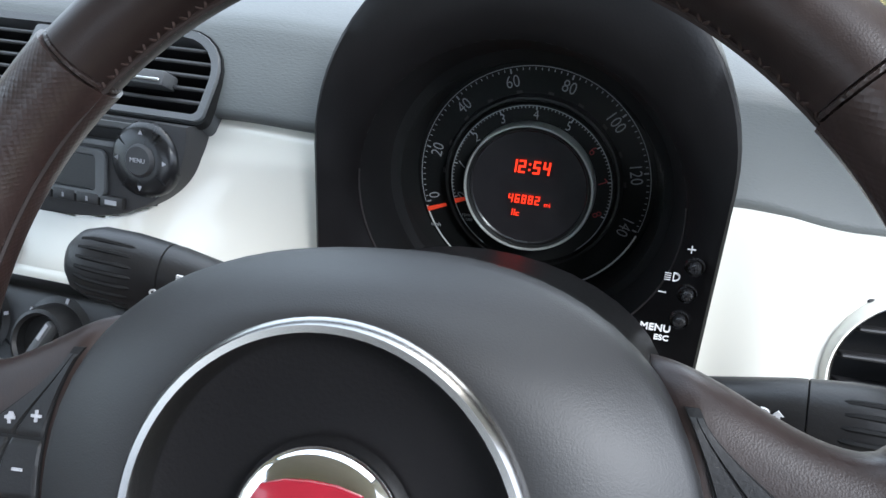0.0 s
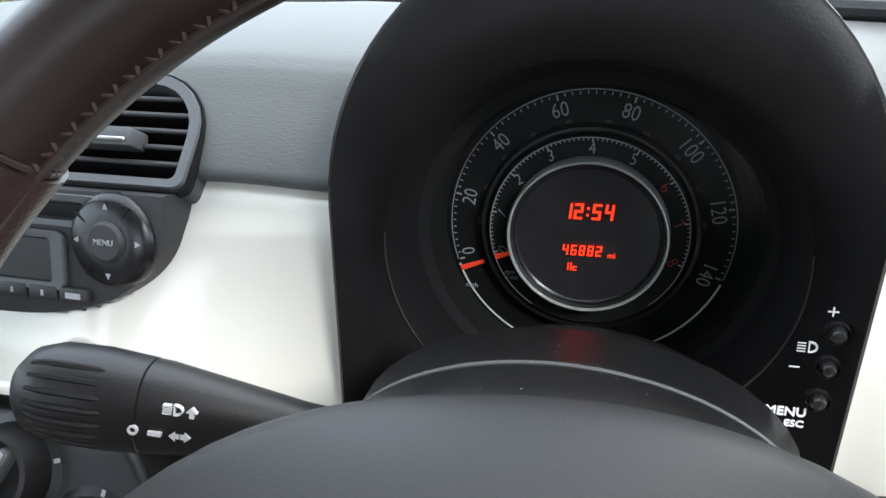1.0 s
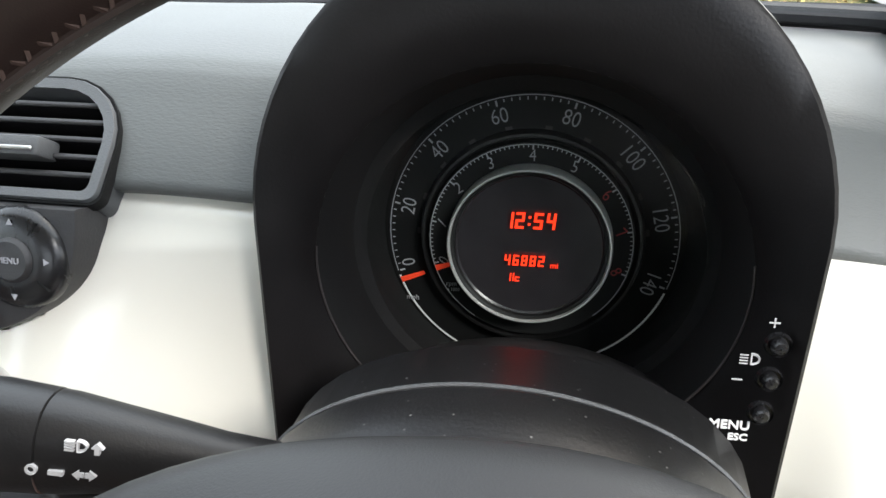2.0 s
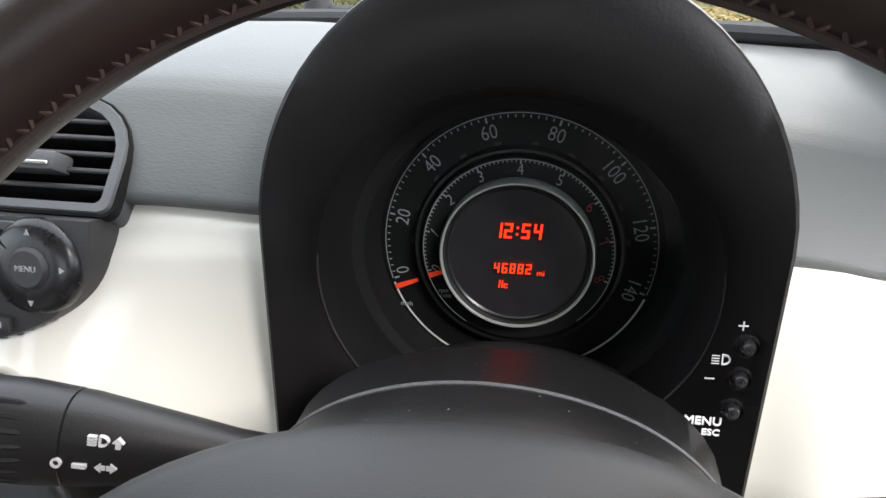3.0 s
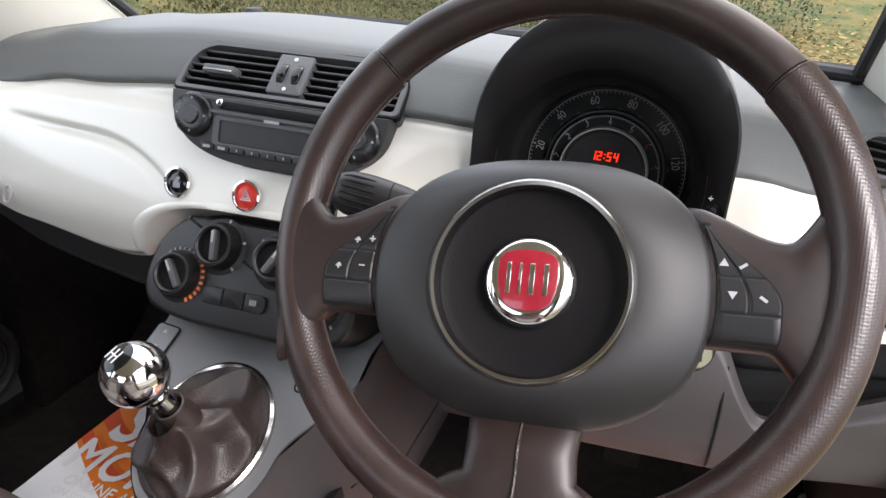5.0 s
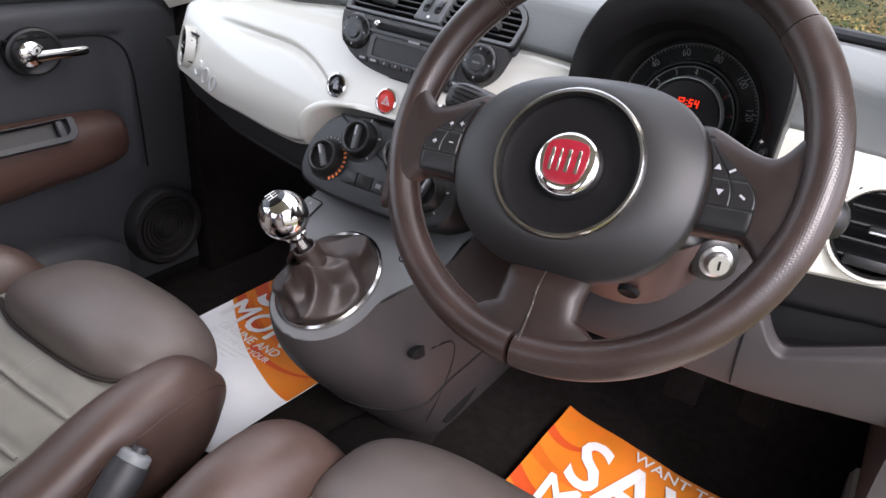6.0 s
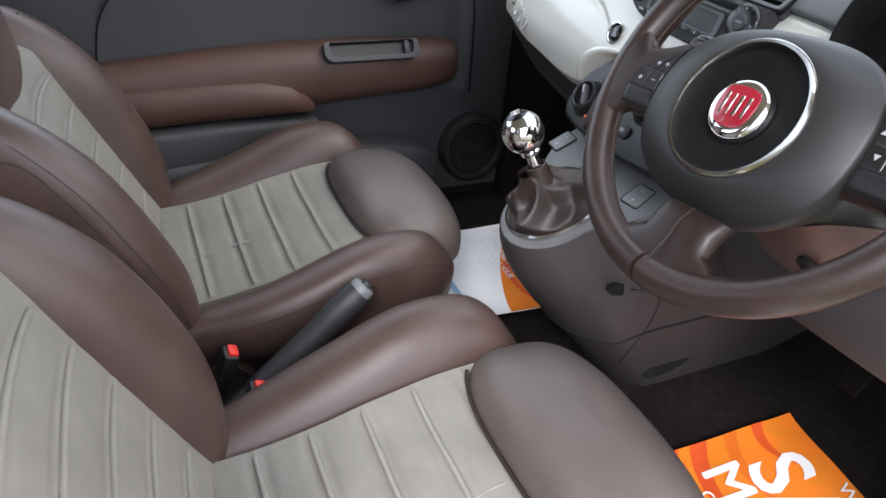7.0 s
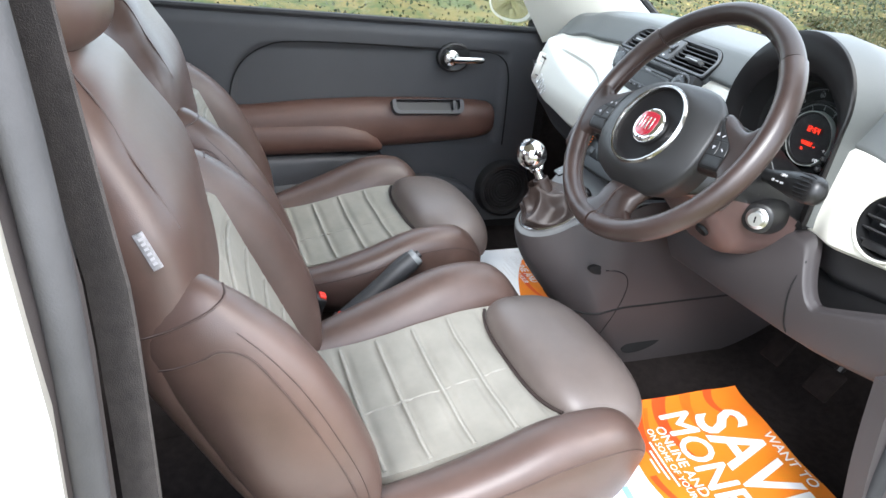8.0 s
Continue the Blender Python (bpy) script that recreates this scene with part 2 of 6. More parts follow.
def box(sx, sy, sz, m, r=0.003, seg=2):
    bm = bmesh.new()
    bmesh.ops.create_cube(bm, size=1)
    bmesh.ops.scale(bm, vec=(sx, sy, sz), verts=bm.verts)
    if r:
        bmesh.ops.bevel(bm, geom=bm.edges[:], offset=r, segments=seg, profile=0.5, affect="EDGES")
    bmesh.ops.transform(bm, matrix=m, verts=bm.verts)
    return bm


def plate(outline, depth, m, r=0.0, seg=2):
    """A flat piece: the outline in the matrix's xy, its front at z = 0, depth behind it."""
    bm = bmesh.new()
    f = bm.faces.new([bm.verts.new((x, y, 0)) for x, y in outline])
    ext = bmesh.ops.extrude_face_region(bm, geom=[f])
    bmesh.ops.translate(bm, vec=(0, 0, -depth), verts=[g for g in ext["geom"] if isinstance(g, bmesh.types.BMVert)])
    if r:
        es = [e for e in bm.edges if all(abs(v.co.z) < 1e-6 for v in e.verts)]
        bmesh.ops.bevel(bm, geom=es, offset=r, segments=seg, profile=0.5, affect="EDGES")
    bmesh.ops.transform(bm, matrix=m, verts=bm.verts)
    return bm


def rounded(w, h, r, n=6, cx=0.0, cy=0.0):
    """The outline of a rounded rectangle; r: one radius, or four from the upper right on, anticlockwise."""
    rs = r if isinstance(r, (list, tuple)) else [r] * 4
    out = []
    for (sx, sy, a0), q in zip(((1, 1, 0), (-1, 1, 90), (-1, -1, 180), (1, -1, 270)), rs):
        for k in range(n + 1):
            a = radians(a0 + 90 * k / n)
            out.append((cx + sx * (w / 2 - q) + q * math.cos(a), cy + sy * (h / 2 - q) + q * math.sin(a)))
    return out


def frame_of(outer, inner, depth, m):
    """A frame between two outlines with as many points, with a depth."""
    rings = [[m @ Vector((x, y, z)) for x, y in o] for o, z in ((outer, -depth), (outer, -0.001), ([(a[0] * .9 + b[0] * .1, a[1] * .9 + b[1] * .1) for a, b in zip(outer, inner)], 0), (inner, -0.0005), (inner, -depth))]
    return loft(rings, loop=True)


def letters(text, size, m, mat, parent, name="lettering", depth=0.0003, align="CENTER", bold=0.0, wide=1.0):
    cu = bpy.data.curves.new(name, "FONT")
    cu.body, cu.size, cu.align_x, cu.align_y, cu.extrude, cu.offset = text, size, align, "CENTER", depth, 0.0 if "M" in text else bold
    cu.resolution_u = 3
    ob = bpy.data.objects.new(name, cu)
    scene.collection.objects.link(ob)
    me = bpy.data.meshes.new_from_object(ob.evaluated_get(bpy.context.evaluated_depsgraph_get()))
    bpy.data.objects.remove(ob)
    if bold and "M" in text:
        # sharp notches: thickened by shifted copies, each a hair higher
        bm = bmesh.new()
        for k, (dx, dy) in enumerate(((0, 0), (1, 0), (-1, 0), (0, 1), (0, -1))):
            bit = me.copy()
            bit.transform(Matrix.Translation((dx * bold, dy * bold, k * depth * 0.15)))
            bm.from_mesh(bit)
            bpy.data.meshes.remove(bit)
        bm.to_mesh(me)
        bm.free()
    me.transform(m @ Matrix.Diagonal((wide, 1, 1, 1)))
    me.materials.clear()
    me.materials.append(mat)
    out = new(name, me)
    out.parent = parent
    out.matrix_parent_inverse = parent.matrix_world.inverted()
    return out


def smooth(a, b, x):
    t = min(1, max(0, (x - a) / (b - a)))
    return t * t * (3 - 2 * t)


def mix(a, b, t):
    return a + (b - a) * t


def curve1(pairs, x):
    """A value on a smooth line through (x, value) pairs."""
    if x <= pairs[0][0]:
        return pairs[0][1]
    for (a, u), (b, v) in zip(pairs, pairs[1:]):
        if x <= b:
            return mix(u, v, smooth(a, b, x))
    return pairs[-1][1]

# ---- plan of the car ----
MID = -0.325            # the car's middle line; the steering wheel stands at x = 0
FLOOR = 0.312


def bow(x):
    """How far the dashboard's ends lie further ahead than its middle."""
    return (0.07 if x < MID else 0.032) * (abs(x - MID) / 0.58) ** 2.4


# ---- outside ----
def speckled(name, colors, scale, rough=0.9):
    m = bpy.data.materials.new(name)
    m.use_nodes = True
    nt = m.node_tree
    b = nt.nodes["Principled BSDF"]
    b.inputs["Roughness"].default_value = rough
    b.inputs["Specular IOR Level"].default_value = 0.15
    co = nt.nodes.new("ShaderNodeTexCoord")
    n = nt.nodes.new("ShaderNodeTexNoise")
    n.inputs["Scale"].default_value = scale
    n.inputs["Detail"].default_value = 9
    n.inputs["Roughness"].default_value = 0.75
    nt.links.new(co.outputs["Object"], n.inputs["Vector"])
    r = nt.nodes.new("ShaderNodeValToRGB")
    es = r.color_ramp.elements
    while len(es) < len(colors):
        es.new(0.5)
    for i, c in enumerate(colors):
        es[i].position, es[i].color = 0.3 + 0.4 * i / (len(colors) - 1), (*c, 1)
    nt.links.new(n.outputs["Fac"], r.inputs[0])
    nt.links.new(r.outputs[0], b.inputs["Base Color"])
    return m


def island_colors(name, colors, rough=0.7):
    m = bpy.data.materials.new(name)
    m.use_nodes = True
    nt = m.node_tree
    b = nt.nodes["Principled BSDF"]
    b.inputs["Roughness"].default_value = rough
    b.inputs["Specular IOR Level"].default_value = 0.25
    g = nt.nodes.new("ShaderNodeNewGeometry")
    r = nt.nodes.new("ShaderNodeValToRGB")
    r.color_ramp.interpolation = "LINEAR"
    es = r.color_ramp.elements
    while len(es) < len(colors):
        es.new(0.5)
    for i, c in enumerate(colors):
        es[i].position, es[i].color = i / (len(colors) - 1), (*c, 1)
    nt.links.new(g.outputs["Random Per Island"], r.inputs[0])
    nt.links.new(r.outputs[0], b.inputs["Base Color"])
    return m


GRASS = speckled("leafy_grass", [(0.035, 0.048, 0.016), (0.06, 0.076, 0.026), (0.14, 0.11, 0.04), (0.05, 0.065, 0.02)], 3.0)
ROADMAT = speckled("pale_tarmac", [(0.16, 0.155, 0.15), (0.21, 0.205, 0.2)], 6.0)
LEAFLITTER = island_colors("fallen_leaves", [(0.24, 0.15, 0.05), (0.16, 0.09, 0.035), (0.34, 0.26, 0.09), (0.13, 0.08, 0.04)])
HEDGELEAF = island_colors("hedge_leaves", [(0.017, 0.028, 0.012), (0.036, 0.052, 0.024), (0.062, 0.072, 0.040), (0.045, 0.040, 0.022)])
DRYBLADE = island_colors("dry_grass", [(0.12, 0.095, 0.045), (0.06, 0.075, 0.027), (0.15, 0.12, 0.055), (0.045, 0.065, 0.024)])


def ground_z(x, y):
    # a bank rises ahead and to the passenger's side
    return 0.55 * smooth(-3.2, -7.5, x) + 0.7 * smooth(7.5, 13, y)


def ground_sheet(u, v):
    a = math.sinh((u - 0.5) * 13) * 2.2
    b = math.sinh((v - 0.5) * 13) * 2.2
    return (a, b, ground_z(a, b) + 0.03 * noise.noise((a * 0.7, b * 0.7, 0)))


structure("ground", grid(ground_sheet, 90, 90), GRASS, "rough grass verge strewn with fallen autumn leaves", "ground")
structure("road", grid(lambda u, v: (2.6 + 5 * u, -30 + 70 * v, ground_z(2.6 + 5 * u, -30 + 70 * v) + 0.06), 10, 60), ROADMAT, "pale grey tarmac lane beside the verge", "road")


def scatter(name, count, spot, size, mat, label, category, upright=0.0, seed=1, long=1.5):
    rnd = random.Random(seed)
    verts, faces = [], []
    for _ in range(count):
        p, s = Vector(spot(rnd)), size * rnd.uniform(0.5, 1.4)
        tilt = rnd.uniform(-1, 1) * (0.5 if not upright else 1.3)
        e = Euler((tilt + upright, rnd.uniform(-0.6, 0.6), rnd.uniform(0, 6.283))).to_matrix()
        k = len(verts)
        verts += [p + e @ Vector(q) * s for q in ((0, -long / 2, 0), (0.42, 0, 0.1), (0, long / 2, 0), (-0.42, 0, 0.1))]
        faces.append((k, k + 1, k + 2, k + 3))
    me = bpy.data.meshes.new(name)
    me.from_pydata(verts, [], faces)
    me.materials.append(mat)
    return tagged(new(name, me), label=label, category=category, kind="stuff")


def litter_spot(r):
    x, y = (r.uniform(-7, 2.4), r.uniform(2.5, 13)) if r.random() < 0.45 else (r.gauss(0.2, 1.4), r.uniform(3.0, 9.0))
    return (x, y, ground_z(x, y) + 0.035)


scatter("fallen_leaves", 17000, litter_spot, 0.036, LEAFLITTER, "brown and yellow fallen leaves lying on grass", "leaves", seed=3)


def hedge_spot(r):
    s = r.uniform(0, 1)
    if s < 0.62:
        x, y = r.uniform(-9, 1.2), 9.2 + r.gauss(0, 0.55)
    else:
        x, y = -5.6 + r.gauss(0, 0.5), r.uniform(-5, 9)
    top = 1.5 + 0.35 * noise.noise((x * 0.8, y * 0.8, 3))
    return (x, y, ground_z(x, y) + top * r.random() ** 0.8)


scatter("hedge", 75000, hedge_spot, 0.032, HEDGELEAF, "dark green ivy hedge behind the grass verge", "hedge", 0.5, seed=5, long=1.2)


def dry_spot(r):
    if r.random() < 0.28:
        x, y = r.uniform(-5.3, -3.2), r.uniform(-5, 9)
    else:
        x, y = r.uniform(-6, -1.2), r.uniform(6.5, 8.8)
    return (x, y, ground_z(x, y) + 0.09)


scatter("grass_tufts", 42000, dry_spot, 0.036, DRYBLADE, "long dry grass tufts on the verge", "grass", 1.45, seed=7, long=2.4)


# ---- body shell of the car ----
def shell_box(name, x0, x1, y0, y1, z0, z1, mat, label, category, r=0.004):
    m = Matrix.Translation(((x0 + x1) / 2, (y0 + y1) / 2, (z0 + z1) / 2))
    return structure(name, box(x1 - x0, y1 - y0, z1 - z0, m, r), mat, label, category)


structure("floor", grid(lambda u, v: (mix(-1.10, 0.36, u), mix(-1.35, 0.95, v), FLOOR + 0.30 * smooth(0.55, 0.95, mix(-1.35, 0.95, v)) + 0.004 * noise.noise((u * 30, v * 40, 0))), 50, 60, back=(0, 0, -0.05)),
          CARPET, "black carpeted car floor rising to the bulkhead", "floor")
shell_box("bulkhead_wall", -1.06, 0.42, 0.92, 0.96, 0.28, 0.93, MATT, "dark bulkhead behind the dashboard", "wall")
shell_box("side_wall_passenger", -1.04, -0.99, 0.38, 0.96, 0.28, 0.92, CARPET, "dark side trim of the passenger footwell", "wall")
shell_box("sill_passenger", -1.12, -1.045, -0.75, 0.62, 0.22, 0.36, MATT, "black lower door sill", "sill", 0.015)
shell_box("rear_wall", -1.06, 0.42, -1.40, -1.34, 0.28, 0.98, DOORGREY, "dark rear seat back across the cabin", "wall")


def roof_line(u, v):
    x, y = mix(-0.92, 0.27, u), mix(-1.45, 0.02, v)
    return (x, y, 1.50 - 0.05 * (2 * u - 1) ** 2 - 0.05 * (1 - v) ** 2 - 0.03 * v)


structure("ceiling", grid(roof_line, 24, 16, back=(0, 0, 0.04)), LINER, "pale cloth headliner of the car", "ceiling")

GLASS.node_tree.nodes.remove(gb)
gn = GLASS.node_tree.nodes
g1, g2, g3 = gn.new("ShaderNodeBsdfTransparent"), gn.new("ShaderNodeBsdfGlossy"), gn.new("ShaderNodeMixShader")
g1.inputs[0].default_value = (0.9, 0.94, 0.92, 1)
g2.inputs["Roughness"].default_value = 0.02
g3.inputs[0].default_value = 0.04
GLASS.node_tree.links.new(g1.outputs[0], g3.inputs[1])
GLASS.node_tree.links.new(g2.outputs[0], g3.inputs[2])
GLASS.node_tree.links.new(g3.outputs[0], gn["Material Output"].inputs[0])


def screen_base(u):
    """The foot of the windscreen, from the passenger's side to the driver's."""
    s = 2 * u - 1
    return Vector((MID + (0.485 if s < 0 else 0.62) * s, 0.70 - 0.14 * abs(s) ** 2.2, 1.008 - 0.004 * s * s))


def screen_top(u):
    s = 2 * u - 1
    return Vector((MID + (0.45 if s < 0 else 0.53) * s, 0.04 - 0.06 * s * s, 1.445 - 0.02 * s * s))


windscreen = thing("windscreen", (MID, 0.8, 0.985), "clear windscreen with a black rubber seal", "windscreen", kind="structure")
pane = part("pane", grid(lambda u, v: screen_base(u).lerp(screen_top(u), v) + Vector((0, 0.03, 0.02)) * math.sin(math.pi * v), 30, 10), GLASS, windscreen)
pane.visible_shadow = False
part("seal", tube([screen_base(k / 12) + Vector((0, 0.0, 0.004)) for k in range(13)], 0.008, 8, 48), RUBBER, windscreen, "black rubber screen seal")


def pillar(side):
    """Trim between the windscreen's edge and the door window's front edge."""
    def f(u, v):
        a = Vector((0.695, 0.36, 0.90)).lerp(Vector((0.60, -0.06, 1.43)), v)
        b = Vector((0.482, 0.575, 1.000)).lerp(Vector((0.445, -0.02, 1.43)), v)
        p = a.lerp(b, u) - Vector((0.02, 0.03, 0)) * math.sin(math.pi * u)
        return (MID + side * p.x + (0.105 if side > 0 else 0), p.y, p.z)
    return grid(f, 10, 20, back=(side * 0.03, 0.03, 0))


for side, name in ((-1, "pillar_seal_passenger"), (1, "pillar_seal_driver")):
    edge = [Vector((MID + side * 0.478 + (0.105 if side > 0 else 0), 0.590, 1.002)).lerp(Vector((MID + side * 0.441 + (0.105 if side > 0 else 0), -0.012, 1.432)), k / 10) for k in range(11)]
    structure(name, tube(edge, 0.009, 8, 24), RUBBER, "black rubber seal beside the windscreen pillar", "seal")
structure("a_pillar_passenger", pillar(-1), CREAM, "cream painted windscreen pillar trim", "pillar")
structure("a_pillar_driver", pillar(1), CREAM, "cream painted windscreen pillar trim", "pillar")

# cowl and wipers under the windscreen
cowl = structure("cowl", grid(lambda u, v: screen_base(u) + Vector((0, 0.02 + 0.16 * v, -0.004 - 0.05 * v)), 30, 3, back=(0, 0, -0.02)), RUBBER, "black plastic scuttle panel under the windscreen", "cowl")
structure("bonnet", grid(lambda u, v: screen_base(u) + Vector((0, 0.19 + 0.6 * v, -0.05 - 0.13 * v * v)), 30, 8, back=(0, 0, -0.02)), CREAM, "cream painted bonnet ahead of the windscreen", "bonnet")


def wiper(u0, u1, lift):
    w = thing("windscreen_wiper", screen_base(u0), "black windscreen wiper resting at the foot of the screen", "wiper", "windscreen wipers")
    a, b = screen_base(u0) + Vector((0, 0.05, 0.002)), screen_base(u1) + Vector((0, 0.03, 0.006))
    part("arm", tube([a, a.lerp(b, 0.5) + Vector((0, 0, lift)), b], [0.008, 0.005, 0.003], 8), RUBBER, w)
    part("blade", tube([a.lerp(b, 0.25) + Vector((0, -0.01, 0.01)), a.lerp(b, 0.7) + Vector((0, -0.012, lift)), b + Vector((0.02, -0.012, 0))], 0.006, 6), RUBBER, w)
    part("pivot_cap", lathe([(0.001, 0.02), (0.014, 0.018), (0.018, 0.0), (0.018, -0.02)], Matrix.Translation(a), 16), RUBBER, w)


wiper(0.16, 0.62, 0.002)
wiper(0.56, 0.97, 0.002)

# ---- dashboard ----
dash = thing("dashboard", (MID, 0.5, 0.9), "dashboard with grey soft pad over a glossy cream fascia", "dashboard")


def top_z(x):
    return curve1([(-0.93, 0.930), (-0.80, 0.960), (-0.64, 0.984), (-0.46, 0.995), (-0.19, 0.987), (-0.10, 0.982), (0.125, 0.960), (0.20, 0.948), (0.30, 0.925)], x)


def low_z(x):
    return curve1([(-0.93, 0.85), (-0.88, 0.818), (-0.72, 0.790), (-0.56, 0.778), (-0.46, 0.795), (-0.18, 0.79), (-0.08, 0.80), (0.10, 0.815), (0.30, 0.825)], x)


def fascia_y(x, z):
    """The cream face: its belly comes nearer the driver than its top."""
    t = (0.98 - z) / 0.18
    belly = mix(0.062, 0.024, smooth(-0.26, -0.13, x)) + 0.022 * smooth(0.11, 0.17, x)
    return 0.260 - belly * smooth(0.0, 0.12, t) * smooth(-0.25, 0.9, t) + 0.02 * smooth(0.7, 1.3, t) + bow(x)


def fascia(u, v):
    x = mix(-0.915, 0.30, u)
    end = smooth(0.0, 0.045, u)
    zt, zb = top_z(x), low_z(x)
    zm = (zt + zb) / 2 + 0.005
    zt, zb = mix(zm + 0.03, zt, end ** 0.5), mix(zm - 0.03, zb, end ** 0.5)
    z = mix(zt, zb, v)
    y = fascia_y(x, z) + 0.035 * (1 - end) ** 2 + 0.012 * (smooth(0.06, 0.0, v) + smooth(0.93, 1.0, v))
    # the long groove pressed into the passenger's side
    gx = (x + 0.60) / 0.16
    if abs(gx) < 1:
        line = 0.925 - 0.004 * gx - 0.055 * max(0, gx) ** 2.6
        y += 0.0065 * math.exp(-((z - line) / 0.006) ** 2) * (1 - gx * gx)
    return (x, y, z)


def cut_faces(bm, inside):
    bmesh.ops.delete(bm, geom=[f for f in bm.faces if inside(f.calc_center_median())], context="FACES")
    return bm


VENTS = ((0.235, 0.882, 0.046), (-0.842, 0.872, 0.033))


def arch(k, a, h, foot=0.775):
    """A point of the arch over the heater panel: across and up; k from 0 to 1."""
    t = math.pi * (1 - k)
    return MID - 0.017 + a * math.copysign(abs(math.cos(t)) ** 0.6, math.cos(t)), foot + h * abs(math.sin(t)) ** 0.6


def in_fascia_hole(c):
    if abs(c.x) < 0.108:
        return True
    if any((c.x - x) ** 2 + (c.z - z) ** 2 < (r * 0.97) ** 2 for x, z, r in VENTS):
        return True
    if c.z > 0.90 and (abs(c.x - MID + 0.003) / 0.1245) ** 2.8 + (max(0, 0.987 - 0.03 * (c.x - MID) - c.z) / 0.070) ** 2.6 < 1:
        return True
    return (abs(c.x - MID + 0.017) / 0.1745) ** 3.33 + (max(0, c.z - 0.775) / 0.0988) ** 3.33 < 1


part("fascia", cut_faces(grid(fascia, 400, 80, back=(0, 0.03, 0)), in_fascia_hole), CREAM, dash, "glossy cream painted fascia panel")
cove = []
for a, h, dy in ((0.1840, 0.1045, 0.0030), (0.1812, 0.1030, -0.0006), (0.176, 0.1005, -0.0014), (0.1695, 0.0962, -0.0008), (0.164, 0.095, 0.003), (0.155, 0.0915, 0.012), (0.143, 0.086, 0.023), (0.131, 0.078, 0.038)):
    row = []
    for k in range(61):
        x, z = arch(k / 60, a, h)
        zz = max(z, low_z(x) + 0.003)
        row.append(Vector((x, fascia_y(x, max(zz, 0.80)) + dy + 0.012 * smooth(low_z(x) + 0.018, low_z(x) + 0.002, zz), zz)))
    cove.append(row)


# the pad's line from its lip up the grained face and over the soft fold to the flat top
PAD_LINE = spline([Vector((0, y, z)) for y, z in ((0.005, -0.007), (-0.001, -0.0035), (-0.002, 0.001), (0.001, 0.006), (0.013, 0.020), (0.026, 0.034), (0.034, 0.0425), (0.041, 0.0475), (0.055, 0.0515), (0.095, 0.0540), (0.14, 0.0540), (0.19, 0.053))], 60)


def pad(u, v):
    x = mix(-0.955, 0.325, u)
    side = smooth(0.0, 0.06, u) * smooth(1.0, 0.95, u)
    y0, z0 = 0.262 + bow(x), top_z(x) + 0.002
    back = screen_base(min(1, max(0, 0.5 + (x - MID) / (0.97 if x < MID else 1.24))))
    if v <= 0.62:
        t = min(v / 0.62, 1) * 60
        i = min(int(t), 59)
        p = PAD_LINE[i].lerp(PAD_LINE[i + 1], t - i)
        y, z = y0 + p.y, z0 + p.z * mix(0.75, 1, side)
    else:
        t = (v - 0.62) / 0.38
        y, z = mix(y0 + 0.19, back.y + 0.01, t), mix(z0 + 0.053 * mix(0.75, 1, side), back.z - 0.008, smooth(0, 1, t))
    drop = (1 - side) ** 2
    return (x, y + 0.02 * drop, z - 0.05 * drop)


def in_pad_hole(c):
    if -(0.106 if c.y < 0.295 else 0.082) < c.x < 0.106 and c.y < 0.365:
        return True
    q = CV_INVERSE @ c
    return abs(q.z) < 0.03 and -0.01 < q.y < 0.0605 and abs(q.x) < 0.1305 and math.hypot(max(0, abs(q.x) - 0.0985), max(0, q.y - 0.0285)) < 0.032


CV = face_at((MID - 0.003, 0.2547, 0.9835), (1, 0, -0.03), (0.0013, 0.046, 0.042))
CV_INVERSE = CV.inverted()
part("soft_pad", cut_faces(grid(pad, 280, 100, back=(0, 0.01, -0.02)), in_pad_hole), PAD, dash, "grey grained soft dashboard pad")


def lower(u, v):
    """The dark trim under the fascia: a band close below it, then a face that falls back."""
    x = mix(-0.96, 0.33, u)
    foot = curve1([(-0.96, 0.70), (-0.5, 0.62), (-0.1, 0.64), (0.0, 0.70), (0.33, 0.70)], x)
    y0, z0, z1 = fascia_y(x, low_z(x)) + 0.014, low_z(x) + 0.012, low_z(x) - 0.062
    if v < 0.5:
        t = v / 0.5
        return (x, y0 + 0.022 * t + 0.012 * smooth(0.8, 1, t), mix(z0, z1, t))
    t = (v - 0.5) / 0.5
    return (x, y0 + 0.034 + 0.11 * t ** 0.6, mix(z1, min(foot, z1 - 0.02), t))


part("lower_panel", cut_faces(grid(lower, 80, 28, back=(0, 0.03, 0)), lambda c: abs(c.x) < 0.10 and c.z > 0.80), LOWTRIM, dash, "black lower dashboard panel")
cove_bm = bmesh.new()
cove_v = [[cove_bm.verts.new(p) for p in r] for r in cove]
for ra, rb in zip(cove_v, cove_v[1:]):
    for j in range(60):
        cove_bm.faces.new((ra[j], ra[j + 1], rb[j + 1], rb[j]))
part("cove", cove_bm, CREAM, dash, "cream cove over the heater panel", 80)
# shelf lip under the glovebox side
part("shelf_lip", tube([Vector(lower(k / 20, 0.49)) for k in range(1, 9)], 0.004, 10, 24), LOWTRIM, dash)


def knee_top(x):
    """The upper edge of the driver's lower panel: dips to the open pocket."""
    return mix(0.824, 0.728 + 0.42 * (x - 0.17), smooth(0.128, 0.195, x))


